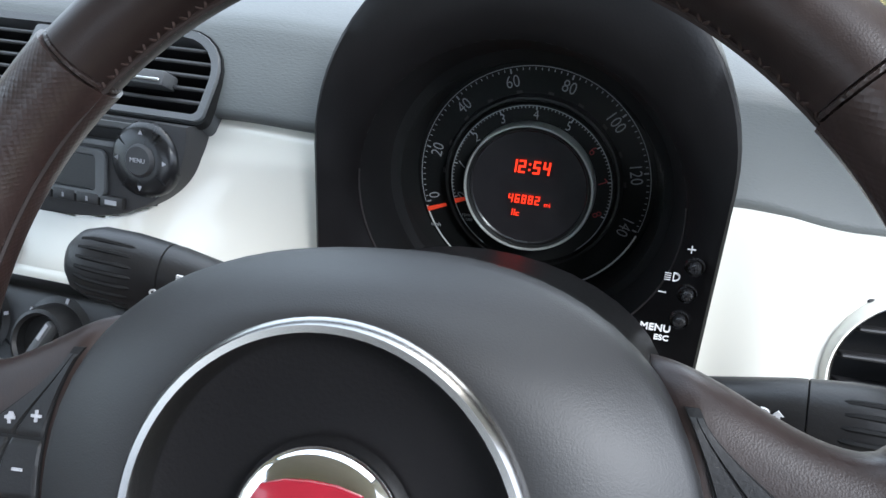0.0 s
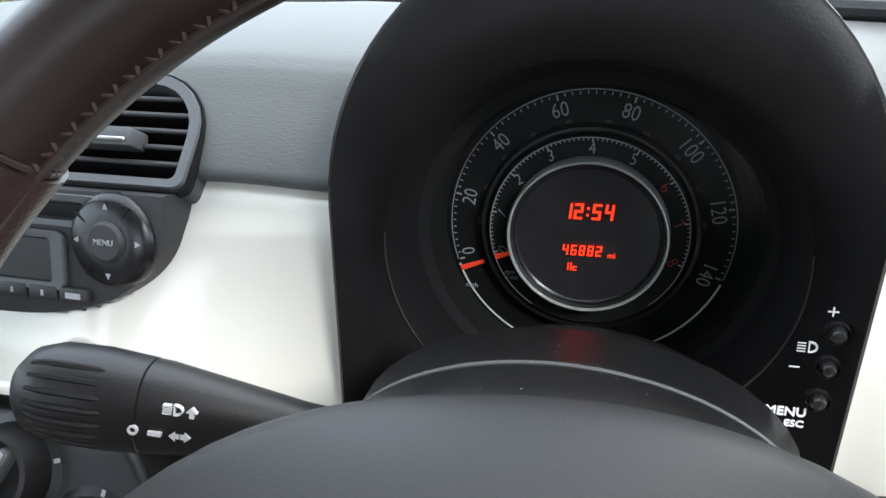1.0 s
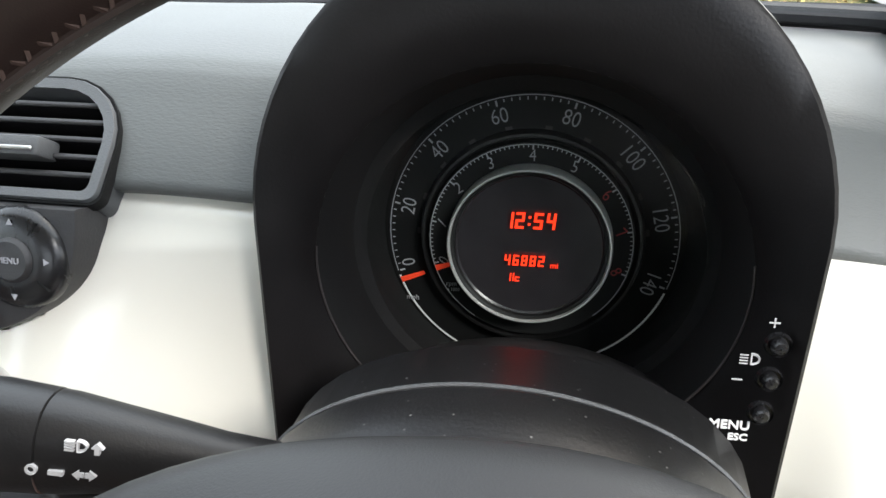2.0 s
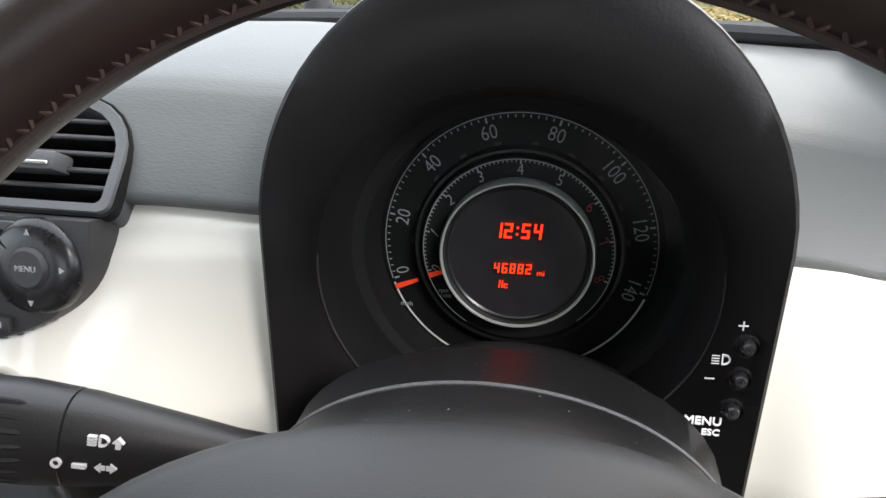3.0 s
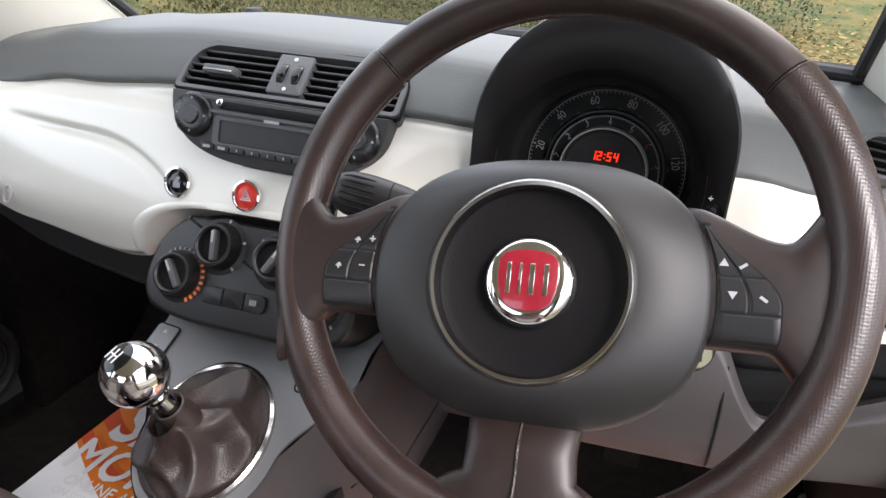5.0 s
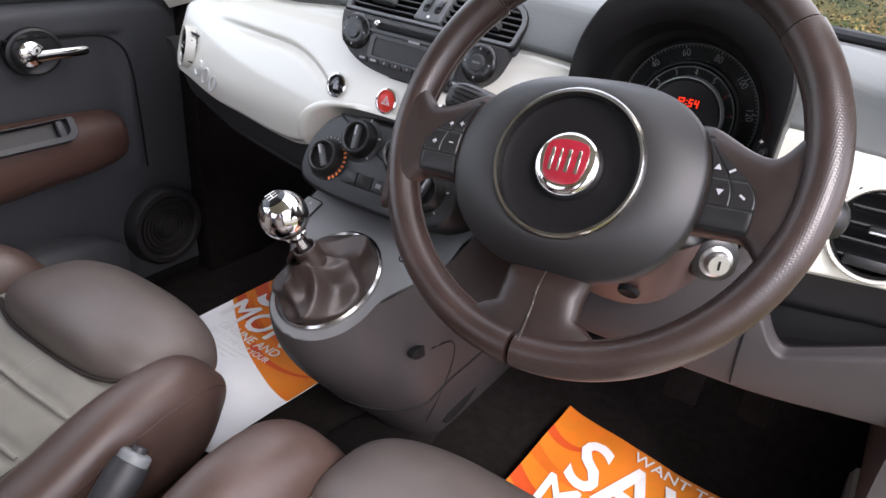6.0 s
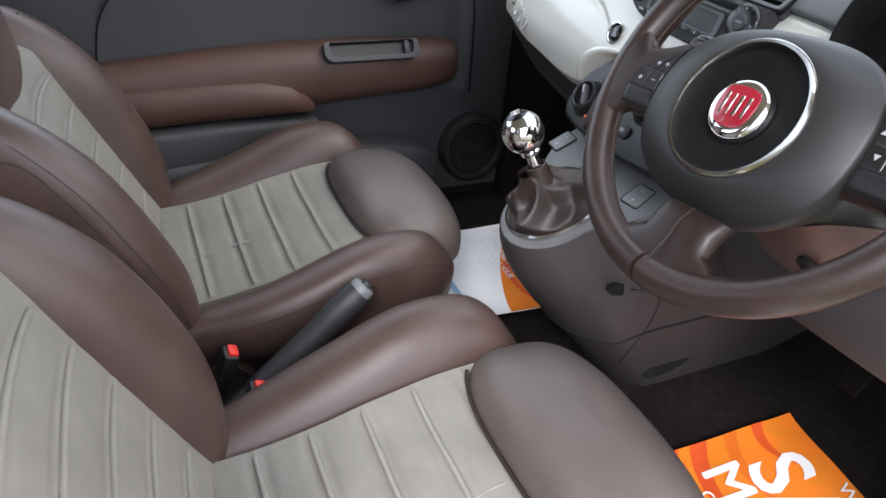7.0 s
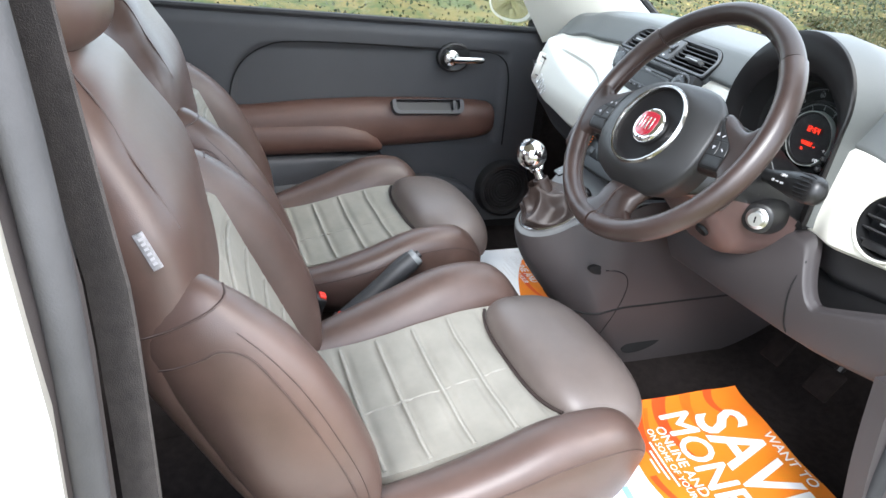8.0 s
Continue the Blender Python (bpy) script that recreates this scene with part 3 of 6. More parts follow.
def knee(u, v):
    x = mix(-0.13, 0.335, u)
    top = knee_top(x)
    foot = 0.636 + 0.018 * smooth(0.15, 0.33, x)
    z = mix(top, foot, v)
    h = (0.824 - z) / (0.824 - foot)
    belly = 0.045 * math.sin(math.pi * min(1, h * 0.9 + 0.1)) * (1 - 0.3 * u)
    y = 0.240 - belly + 0.03 * smooth(0.85, 1.0, h) + bow(x) * 0.6 + 0.014 * (1 - smooth(0, 0.10, v)) ** 2
    return (x, y, z)


part("knee_panel", grid(knee, 120, 50, back=(0, 0.012, -0.004)), CONSOLE, dash, "dark grey driver's lower panel with open pocket")
part("pocket_back", grid(lambda u, v: (mix(0.12, 0.335, u), 0.305 - 0.02 * v, mix(0.84, 0.70, v)), 10, 10, back=(0, 0.01, 0)), BLACK, dash, "dark back of the open pocket")
part("pocket_floor", grid(lambda u, v: (mix(0.13, 0.335, u), mix(0.248, 0.30, v), 0.715 + 0.28 * (mix(0.13, 0.335, u) - 0.17)), 8, 8, back=(0, 0, -0.006)), BLACK, dash)
part("panel_gap", tube([Vector(knee(0.60, v)) - Vector((0, 0.0008, 0)) for v in (0.05, 0.3, 0.55, 0.8, 0.97)], 0.0013, 6, 20), MATT, dash)


def badge_ring(k):
    bx, bz = -0.785 + 0.023 * k, 0.848 - 0.008 * k
    m = face_at((bx, fascia_y(bx, bz) - 0.001, bz), (1, -0.2, -0.3), (0.12, 0.3, 1))
    pts = [m @ Vector((0.0075 * math.cos(radians(a)), 0.0125 * math.sin(radians(a)), 0.0012)) for a in (range(0, 361, 24) if k else range(-150, 121, 24))]
    return tube(pts, 0.0021, 8, 40)


badge = part("passenger_badge", badge_ring(0), RINGMAT, dash, "small chrome badge shapes")
for k in (1, 2):
    part("badge_ring", badge_ring(k), RINGMAT, badge)



# ---- round side vent and small demister vent ----
def air_vent(x, z, r, mat_ring, label, turn=0.06):
    y = fascia_y(x, z)
    v = thing("air_vent", (x, y, z), label, "air vent", "dashboard air vents")
    m = face_at((x, y - 0.004, z), (1, turn, 0), (0, 0.25, 1))
    part("bezel", lathe([(r * 0.945, -0.004), (r * 0.95, 0.0004), (r * 0.96, 0.0014), (r * 0.975, 0.0012), (r * 0.985, -0.002)], m, 56), mat_ring, v, "chrome ring")
    part("surround", lathe([(r * 0.975, -0.006), (r * 0.98, 0.0012), (r * 1.0, 0.0040), (r * 1.025, 0.0044), (r * 1.06, 0.002), (r * 1.085, -0.005), (r * 1.09, -0.012)], m, 56), CREAM, v, "raised cream collar")
    part("throat", lathe([(r * 0.90, -0.03), (r * 0.92, -0.003), (r * 0.935, -0.0005), (r * 0.95, -0.0015), (r * 0.95, -0.03)], m, 48), MATT, v)
    part("backing", lathe([(0.001, -0.026), (r * 0.93, -0.026), (r * 0.93, -0.03)], m, 32), MATT, v)
    for k in range(5):
        h = (k - 2) * r * 0.36 + r * 0.1
        half = math.sqrt(max(0.001, (r * 0.85) ** 2 - h * h))
        part("slat", box(half * 2, 0.003, 0.018, m @ Matrix.Translation((0, h, -0.012)) @ pose(0, 0, 0, -14), 0.001, 1), RADIO, v)
    part("tab", box(r * 0.75, 0.008, 0.012, m @ Matrix.Translation((0.005, r * 0.08, -0.001)), 0.002), BLACK, v)
    part("tab_trim", box(r * 0.7, 0.0025, 0.002, m @ Matrix.Translation((0.005, r * 0.03, 0.0055)), 0.0006, 1), SATIN, v)
    part("wheel_trim", box(r * 1.1, 0.012, 0.008, m @ Matrix.Translation((0, -r * 0.66, -0.004)), 0.003), BLACK, v)
    return v


air_vent(*VENTS[0], HUBRING, "round dashboard air vent with chrome ring and black slats")
air_vent(*VENTS[1], HUBRING, "round passenger air vent with chrome ring and black slats", -0.55)
demist = thing("demister_vent", (0.25, 0.30, 0.985), "small oval grey window demister vent in the pad", "air vent")
dm = face_at((0.245, 0.275 + bow(0.245), 0.985), (1, 0.1, -0.15), (0, 0.7, 0.7))
part("bezel", frame_of(rounded(0.05, 0.046, 0.022), rounded(0.042, 0.038, 0.018), 0.012, dm), GREY, demist)
for k in range(4):
    part("slat", box(0.04, 0.003, 0.008, dm @ Matrix.Translation((0, -0.0135 + 0.009 * k, -0.005)), 0.0008, 1), BLACK, demist)
part("backing", plate(rounded(0.044, 0.04, 0.018), 0.002, dm @ Matrix.Translation((0, 0, -0.011))), MATT, demist)

# ---- centre vents ----
vents = thing("centre_vent_panel", (MID, 0.26, 1.0), "grey centre vent panel with two slatted outlets", "air vent")
part("surround", frame_of(rounded(0.268, 0.066, [0.036, 0.036, 0.006, 0.006], cy=0.031), rounded(0.256, 0.055, [0.030, 0.030, 0.004, 0.004], cy=0.0305), 0.034, CV @ Matrix.Translation((0, 0, 0.012))), GREY, vents)
part("gap_line", frame_of(rounded(0.2712, 0.0692, [0.0376, 0.0376, 0.006, 0.006], cy=0.031), rounded(0.2678, 0.0658, [0.0359, 0.0359, 0.006, 0.006], cy=0.031), 0.006, CV @ Matrix.Translation((0, 0, 0.0102))), MATT, vents)
part("backing", plate(rounded(0.27, 0.054, 0.02, cy=0.031), 0.004, CV @ Matrix.Translation((0, 0, -0.019))), DISH, vents)
for s in (-1, 1):
    for k in range(5):
        h = 0.0118 + 0.0095 * k
        x1 = 0.0990 + math.sqrt(0.030 ** 2 - max(0, h - 0.028) ** 2)
        w = x1 - 0.0205
        sm = CV @ Matrix.Translation((s * (x1 + 0.0205) / 2, h, 0.0)) @ pose(0, 0, 0, -8)
        # dark body, paler edge strip: shaded gaps and lit slat fronts painted in
        slat = part("slat", box(w, 0.0022, 0.022, sm @ Matrix.Translation((0, 0, -0.004)), 0.0006, 1), DISH, vents)
        part("lit_slat_edge", box(w, 0.0028, 0.0022, sm @ Matrix.Translation((0, 0, 0.0078)), 0.0008, 1), RADIO, slat)
    part("tab", box(0.040, 0.010, 0.016, CV @ Matrix.Translation((s * 0.082, 0.0235, 0.012)) @ pose(0, 0, 0, 14), 0.002), GREY, vents, "grey vent tab")
    part("tab_trim", box(0.036, 0.002, 0.0015, CV @ Matrix.Translation((s * 0.082, 0.0195, 0.0205)) @ pose(0, 0, 0, 14), 0.0005, 1), SATIN, vents)
part("switch_plate", plate(rounded(0.042, 0.05, 0.003, cy=0.031), 0.02, CV @ Matrix.Translation((0, 0, 0.0125)), 0.0015), GREY, vents, "grey plate with thumb wheels")
for s in (-1, 1):
    part("thumb_wheel", loft([oval(CV @ Vector((s * 0.009 + dx, 0.031, 0.008)), CV.to_3x3() @ Vector((0, 0.014 * q, 0)), CV.to_3x3() @ Vector((0, 0, 0.009 * q)), 20) for dx, q in ((-0.0042, 0.9), (-0.003, 1), (0.003, 1), (0.0042, 0.9))]), GLOSSY, vents)
    part("mark", lathe([(0.0005, 0.0003), (0.0022, 0.0002), (0.0022, -0.001)], CV @ Matrix.Translation((0.0, 0.031 + s * 0.019, 0.0128)), 10), WHITE, vents)

# ---- radio ----
RA = face_at((MID - 0.003, 0.2455, 0.9875), (1, 0, -0.03), (0.03, 0.30, 1))
radio = thing("car_radio", (MID, 0.25, 0.94), "dark grey car radio with round dials and a display", "radio")
RL = [(0.1290 * math.copysign(abs(math.cos(a)) ** 0.71, math.cos(a)), -0.071 * math.sin(a) ** 0.78) for a in [math.pi * k / 48 for k in range(49)]]
part("front_panel", plate(RL, 0.03, RA @ Matrix.Translation((0, 0, 0.008)), 0.002), RADIO, radio)
RM = RA @ Matrix.Translation((0, 0, 0.0085))
part("cd_slot", box(0.150, 0.0075, 0.004, RM @ Matrix.Translation((0.010, -0.011, 0.0008)), 0.0015), MATT, radio, "black disc slot")
part("slot_trim", frame_of(rounded(0.19, 0.017, 0.005, cy=-0.011), rounded(0.17, 0.010, 0.004, cy=-0.011), 0.002, RM @ Matrix.Translation((0, 0, 0.0025))), GREY, radio)
part("eject_button", lathe([(0.0005, 0.006), (0.003, 0.0055), (0.0045, 0.003), (0.0045, -0.002)], RM @ Matrix.Translation((-0.064, -0.008, 0)), 18), CHROME, radio)
part("display", plate(rounded(0.128, 0.022, 0.003, cy=-0.038), 0.002, RM @ Matrix.Translation((0.0, 0, 0.001))), BLACK, radio, "unlit glossy black display")
part("display_frame", frame_of(rounded(0.142, 0.032, 0.006, cy=-0.038), rounded(0.126, 0.024, 0.003, cy=-0.038), 0.003, RM @ Matrix.Translation((0, 0, 0.003))), GREY, radio)
part("model_bar", box(0.018, 0.003, 0.0006, RM @ Matrix.Translation((0.0, -0.0205, 0.0024)), 0), FADED, radio)
for k in range(9):
    part("preset_button", box(0.0178, 0.0078, 0.005, RM @ Matrix.Translation((-0.076 + 0.019 * k, -0.0555, 0.001)), 0.0012), LOWTRIM, radio)
    part("mark", box(0.0015 if 1 < k < 8 else 0.009, 0.003, 0.0004, RM @ Matrix.Translation((-0.076 + 0.019 * k, -0.0555, 0.0037)), 0), FADED, radio)


def radio_dial(x, menu):
    m = RM @ Matrix.Translation((x, -0.0245, 0)) @ Matrix.Diagonal((0.90, 0.90, 1, 1))
    dial = part("dial", lathe([(0.0005, 0.0050), (0.014, 0.0052), (0.0225, 0.0045), (0.0262, 0.0022), (0.0275, -0.001), (0.0275, -0.004)], m, 40), DIALBLACK, radio, "round black dial")
    part("centre_button", lathe([(0.0005, 0.0075), (0.010, 0.0075), (0.0118, 0.006), (0.0125, 0.003), (0.0125, 0.0)], m, 32), RADIO if menu else DIALBLACK, dial)
    for k in range(4):
        a = radians(45 + 90 * k + (8 if menu else 0))
        part("groove", box(0.011, 0.0008, 0.0012, m @ pose(0, 0, 0.0044, 0, 0, math.degrees(a)) @ Matrix.Translation((0.0195, 0, 0)), 0), MATT, dial)
    if menu:
        letters("MENU", 0.0046, m @ Matrix.Translation((0, 0, 0.0078)), FADED, dial)
    for k in range(4):
        p = Vector((0.0195, 0, 0.0054))
        mm = m @ pose(0, 0, 0, 0, 0, 90 * k) @ Matrix.Translation(p)
        part("mark", plate([(0.002, 0), (-0.0013, 0.0018), (-0.0013, -0.0018)], 0.0003, mm), FADED, dial)


radio_dial(-0.0985, False)
radio_dial(0.0995, True)


# ---- push switches on the fascia ----
def push_switch(name, x, z, mat, label):
    y = fascia_y(x, z)
    s = thing(name, (x, y, z), label, "switch", "fascia push switches")
    m = face_at((x, y - 0.002, z), (1, 0, 0), (0, 0.32, 1)) @ Matrix.Diagonal((1.15, 1.15, 1, 1))
    part("bezel", lathe([(0.0118, -0.01), (0.0118, 0.001), (0.0132, 0.0032), (0.0148, 0.0025), (0.0158, -0.002), (0.0158, -0.008)], m, 36), CHROME, s, "chrome ring")
    cap = part("cap", lathe([(0.0005, 0.002), (0.009, 0.0015), (0.0119, -0.001), (0.0119, -0.01)], m, 30), mat, s)
    return s, m, cap


lock, LM, lcap = push_switch("lamp_switch", -0.449, 0.893, GLOSSY, "round black push switch with chrome ring")
part("symbol", plate([(-0.004, -0.005), (0.004, -0.005), (0.004, 0.0), (0.0015, 0.001), (0.0035, 0.0055), (-0.0005, 0.0055), (-0.0025, 0.001), (-0.004, 0.0)], 0.0004, LM @ Matrix.Translation((0, 0, 0.0026))), FADED, lcap)
hazard, HM, hcap = push_switch("hazard_switch", -0.357, 0.891, REDPLASTIC, "round red hazard switch with white triangle and chrome ring")
for q, w in ((0.0068, 0.0055), (0.0038, 0.0027)):
    tri = lambda r: [(r * math.cos(radians(90 + 120 * k)), r * math.sin(radians(90 + 120 * k)) - 0.0008) for k in range(3)]
    part("triangle", frame_of(tri(q), tri(w), 0.0006, HM @ Matrix.Translation((0, 0, 0.0028))), WHITE, hcap)
push_switch("demist_switch", -0.263, 0.890, GLOSSY, "round black push switch with chrome ring")

# ---- climate panel ----
CP = face_at((MID - 0.017, 0.2105, 0.851), (1, 0, 0), (0, 0.60, 1))
clim = thing("heater_panel", (MID, 0.19, 0.8), "black heater panel with three rotary knobs", "control panel")
CO = [(x * 0.90, y * 0.84) for x, y in [(0.085, 0.004), (-0.085, 0.004), (-0.105, -0.002), (-0.125, -0.02), (-0.14, -0.05), (-0.146, -0.085), (-0.140, -0.112), (-0.12, -0.128), (-0.06, -0.137), (0.06, -0.137), (0.12, -0.128), (0.140, -0.112), (0.146, -0.085), (0.14, -0.05), (0.125, -0.02), (0.105, -0.002)]]
CO = [(q.x, q.y + 0.004) for q in spline([Vector((x, y, 0)) for x, y in CO + CO[:1]], 80)][:-1]
part("front_panel", plate(CO, 0.10, CP @ Matrix.Translation((0, 0, 0.006)), 0.006, 3), BLACK, clim)


def heater_knob(x, y, r, turn, warm):
    m = CP @ Matrix.Translation((x, y, 0.006))
    k = part("knob", lathe([(r * 0.72, 0.016), (r * 0.80, 0.018), (r * 0.9, 0.017), (r, 0.010), (r * 1.05, 0.002), (r * 1.25, 0.0), (r * 1.25, -0.004)], m, 40), BLACK, clim, "black rotary heater knob")
    part("dish", lathe([(0.0005, 0.009), (r * 0.72, 0.0095), (r * 0.76, 0.016)], m, 30), MATT, k)
    # glossy black bar; grey colour stands in for the sky reflected on it
    part("pointer", box(r * 0.28, r * 1.35, 0.012, m @ pose(0, 0, 0.012, 0, 0, turn), 0.0025), GREY, k, "black grip bar with the sky's reflection painted grey")
    part("pointer_mark", box(r * 0.1, r * 0.5, 0.0006, m @ pose(0, 0, 0.0183, 0, 0, turn) @ Matrix.Translation((0, r * 0.35, 0)), 0), FADED, k)
    for j in range(22):
        a = radians(205 - 265 * j / 21)
        mm = m @ Matrix.Translation((r * 1.16 * math.cos(a), r * 1.16 * math.sin(a), 0.0013)) @ pose(0, 0, 0, 0, 0, math.degrees(a))
        if warm:
            part("scale_dot", box(0.0050 if j > 11 else 0.0030, 0.0022 + 0.00012 * max(0, j - 11) if j > 11 else 0.0010, 0.0006, mm, 0), AMBER if j > 11 else FADED, k)
        elif j % 5 == 0:
            part("mark", box(0.004, 0.0025, 0.0006, mm, 0), FADED, k)


heater_knob(-0.0845, -0.061, 0.0255, 35, True)
heater_knob(-0.0405, -0.0225, 0.0255, 8, False)
heater_knob(0.034, -0.0265, 0.0255, -30, False)
heater_knob(0.089, -0.061, 0.0255, -15, False)
for k in range(3):
    part("push_button", plate(rounded(0.026, 0.019, [0.006 if k == 2 else 0.001, 0.007 if k == 0 else 0.001, 0.004 if k == 0 else 0.001, 0.007 if k == 2 else 0.001], 4), 0.006, CP @ Matrix.Translation((-0.036 + 0.0268 * k, -0.076, 0.0105)), 0.0014), BLACK, clim, "black push button")
for k in range(4):
    part("demist_mark", box(0.0012, 0.006, 0.0003, CP @ Matrix.Translation((0.0125 + 0.0022 * k, -0.075, 0.0107)), 0), FADED, clim)

# ---- centre console with gear lever ----
console = thing("centre_console", (MID, 0.1, FLOOR), "dark grey centre console running from dashboard to floor", "console")


def deck_z(y):
    return 0.673 + 0.555 * (min(0.19, y) - 0.06)


KX = -0.331


def nose(u, v):
    """The console's wrap: round in plan, from the top ring down to the floor; open at the dashboard."""
    a = mix(-1.25, math.pi + 1.25, u)
    hw = 0.080 - 0.016 * v + 0.022 * math.sin(math.pi * v)
    lw = 0.076 - 0.014 * v
    s = math.sin(a)
    cy = -0.002 + 0.24 * v ** 1.5 + lw
    y = cy - lw * s if s > 0 else cy - 0.58 * s
    x = KX - (hw + (0.052 * smooth(0.07, 0.16, y) * (1 - v))) * math.cos(a) / max(0.35, abs(math.cos(a)) if s < 0 else 0.35) * (1 if s < 0 else 0.35)
    z = mix(deck_z(y) - 0.002, FLOOR, v ** 0.95)
    return (x, y, z)


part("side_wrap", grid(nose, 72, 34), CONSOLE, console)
part("trim_gap", tube([Vector(nose(u / 72, 0.53 + 0.03 * math.sin(u / 72 * math.pi))) for u in range(1, 72)], 0.0026, 6, 140), MATT, console)


def side_x(y, z):
    """Where the console's driver side lies at a place ahead and a height."""
    top = deck_z(y) - 0.002
    v = max(0.0, min(1.0, (top - z) / (top - FLOOR))) ** (1 / 0.95)
    return KX + 0.080 - 0.016 * v + 0.022 * math.sin(math.pi * v) + 0.052 * smooth(0.07, 0.16, y) * (1 - v)


part("flap_line", tube([(side_x(y, z) + 0.0003, y, z) for y, z in ((0.140, 0.598), (0.165, 0.596), (0.188, 0.584), (0.199, 0.562), (0.200, 0.535), (0.197, 0.510), (0.191, 0.485), (0.185, 0.460), (0.177, 0.432))], 0.0011, 6, 50), MATT, console)
part("lower_slot", loft([oval(Vector((side_x(0.306, 0.378) + dx, 0.306, 0.378)), (0, 0.050 * q, 0.012), (0, -0.005, 0.019 * q), 22) for dx, q in ((-0.006, 1.0), (0.0010, 1.0), (0.0014, 0.6))]), MATT, console, "dark slot low in the console")
part("cup_notch", loft([oval(Vector((side_x(0.126, 0.597), 0.126, 0.597)) + Vector((dx, 0, 0)), (0, 0.022 * q, -0.004), (0, 0, 0.010 * q), 18) for dx, q in ((-0.006, 1.0), (0.0012, 1.0), (0.0015, 0.6))]), MATT, console, "dark finger notch")


def deck(u, v):
    x = mix(-1, 1, u)
    y = mix(-0.001, 0.30, v)
    hw = 0.080 * math.sqrt(max(0.0, 1 - min(1, max(0, (0.072 - y) / 0.0735)) ** 2)) + 0.052 * smooth(0.07, 0.16, y)
    return (KX + x * hw * 0.972, y, deck_z(y) - 0.003 * x * x)


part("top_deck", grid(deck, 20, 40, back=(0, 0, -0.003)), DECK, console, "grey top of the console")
BT = face_at((KX - 0.004, 0.0775, 0.6830), (1, 0, 0), (0, 1, 0.555))
part("boot_ring", lathe([(0.063, -0.008), (0.063, 0.003), (0.0655, 0.005), (0.0685, 0.003), (0.0695, -0.008)], BT @ Matrix.Diagonal((1.01, 1.17, 1, 1)), 56), HUBRING, console, "bright chrome ring")
for s in (-1, 1):
    mm = face_at((-0.351 + s * 0.099, 0.154, deck_z(0.154) - 0.0026), (1, 0.12 * s, 0), (0, 1, 0.555))
    sw = part("window_switch", plate(rounded(0.030, 0.037, 0.004), 0.006, mm @ Matrix.Translation((0, 0, 0.0030)), 0.0012), SWITCH, console, "pale grey window lift switch")
    part("surround", frame_of(rounded(0.0335, 0.0405, 0.005), rounded(0.0305, 0.0375, 0.004), 0.004, mm @ Matrix.Translation((0, 0, 0.0022))), MATT, sw)
    for q in (-1, 1):
        part("mark", plate([(-0.003, -0.002), (0.003, -0.002), (0, 0.003)], 0.0003, mm @ pose(0, 0, 0.0033, 0, 0, 0 if q > 0 else 180) @ Matrix.Translation((0, 0.010, 0))), FADED, sw)

gear = thing("gear_lever", (KX, 0.065, 0.69), "gear lever with chrome ball knob and brown leather boot", "gear lever")


def boot(u, v):
    a = 2 * math.pi * u
    ridge = lambda q: 1 - 2 * math.sqrt(math.sin(q) ** 2 + 0.03)
    fold = 0.16 * ridge(1.5 * a + 3.4 * v + 0.5) + 0.10 * ridge(2.5 * a - 4.2 * v + 1.0) + 0.07 * math.sin(3 * a + 6 * v) + 0.06 * noise.noise((math.cos(a) * 2, math.sin(a) * 2, v * 3))
    r = mix(0.064, 0.013, smooth(0.16, 1.0, v)) * (1 + fold * math.sin(math.pi * v) * 1.15)
    p = BT @ Vector((r * math.cos(a), r * 1.16 * math.sin(a), 0.001 + 0.054 * v ** 1.1 + 0.055 * fold * math.sin(math.pi * v)))
    lean = Vector((0.005, -0.033, 0.012)) * v
    return p + lean


part("boot", grid(boot, 200, 64, loop_u=True), BOOT, gear, "creased brown leather boot")
kb = Vector((-0.341, 0.008, 0.798))
foot = Vector((KX + 0.004, 0.040, 0.730))
up = (kb - foot).normalized()
GK = Matrix.Translation(kb) @ up.to_track_quat("Z", "Y").to_matrix().to_4x4()
part("boot_collar", lathe([(0.0175, -0.082), (0.0165, -0.066), (0.0150, -0.053), (0.0135, -0.052), (0.0125, -0.056)], GK, 24), BOOT, gear, "sewn leather collar")
part("stem", lathe([(0.010, -0.062), (0.009, -0.045), (0.008, -0.036), (0.013, -0.034), (0.015, -0.029), (0.013, -0.024), (0.010, -0.022), (0.0145, -0.0195), (0.016, -0.016)], GK, 28), CHROME, gear, "stepped chrome stem")
knob = part("knob", lathe([(0.0295 * math.cos(radians(t)), 0.0295 * math.sin(radians(t))) for t in range(-52, 76, 8)] + [(0.0070, 0.0284), (0.0005, 0.0284)], GK, 40), CHROME, gear, "polished chrome ball knob")
part("gate_badge", lathe([(0.0005, 0.0302), (0.010, 0.0292), (0.0150, 0.0264), (0.0150, 0.022)], GK, 30), GLOSSY, knob)
for px, w, h in ((-0.006, 0.0013, 0.013), (0, 0.0013, 0.013), (0.006, 0.0013, 0.013), (0.0, 0.013, 0.0013)):
    part("gate_line", box(w, h, 0.0004, GK @ Matrix.Translation((px, 0, 0.0303)), 0), WHITE, knob)

# ---- instrument cluster ----
CX, CZ, HX = 0.0015, 0.932, 0.003
cluster = thing("instrument_cluster", (CX, 0.30, 0.85), "black hooded instrument cluster with round speedometer", "instrument cluster")


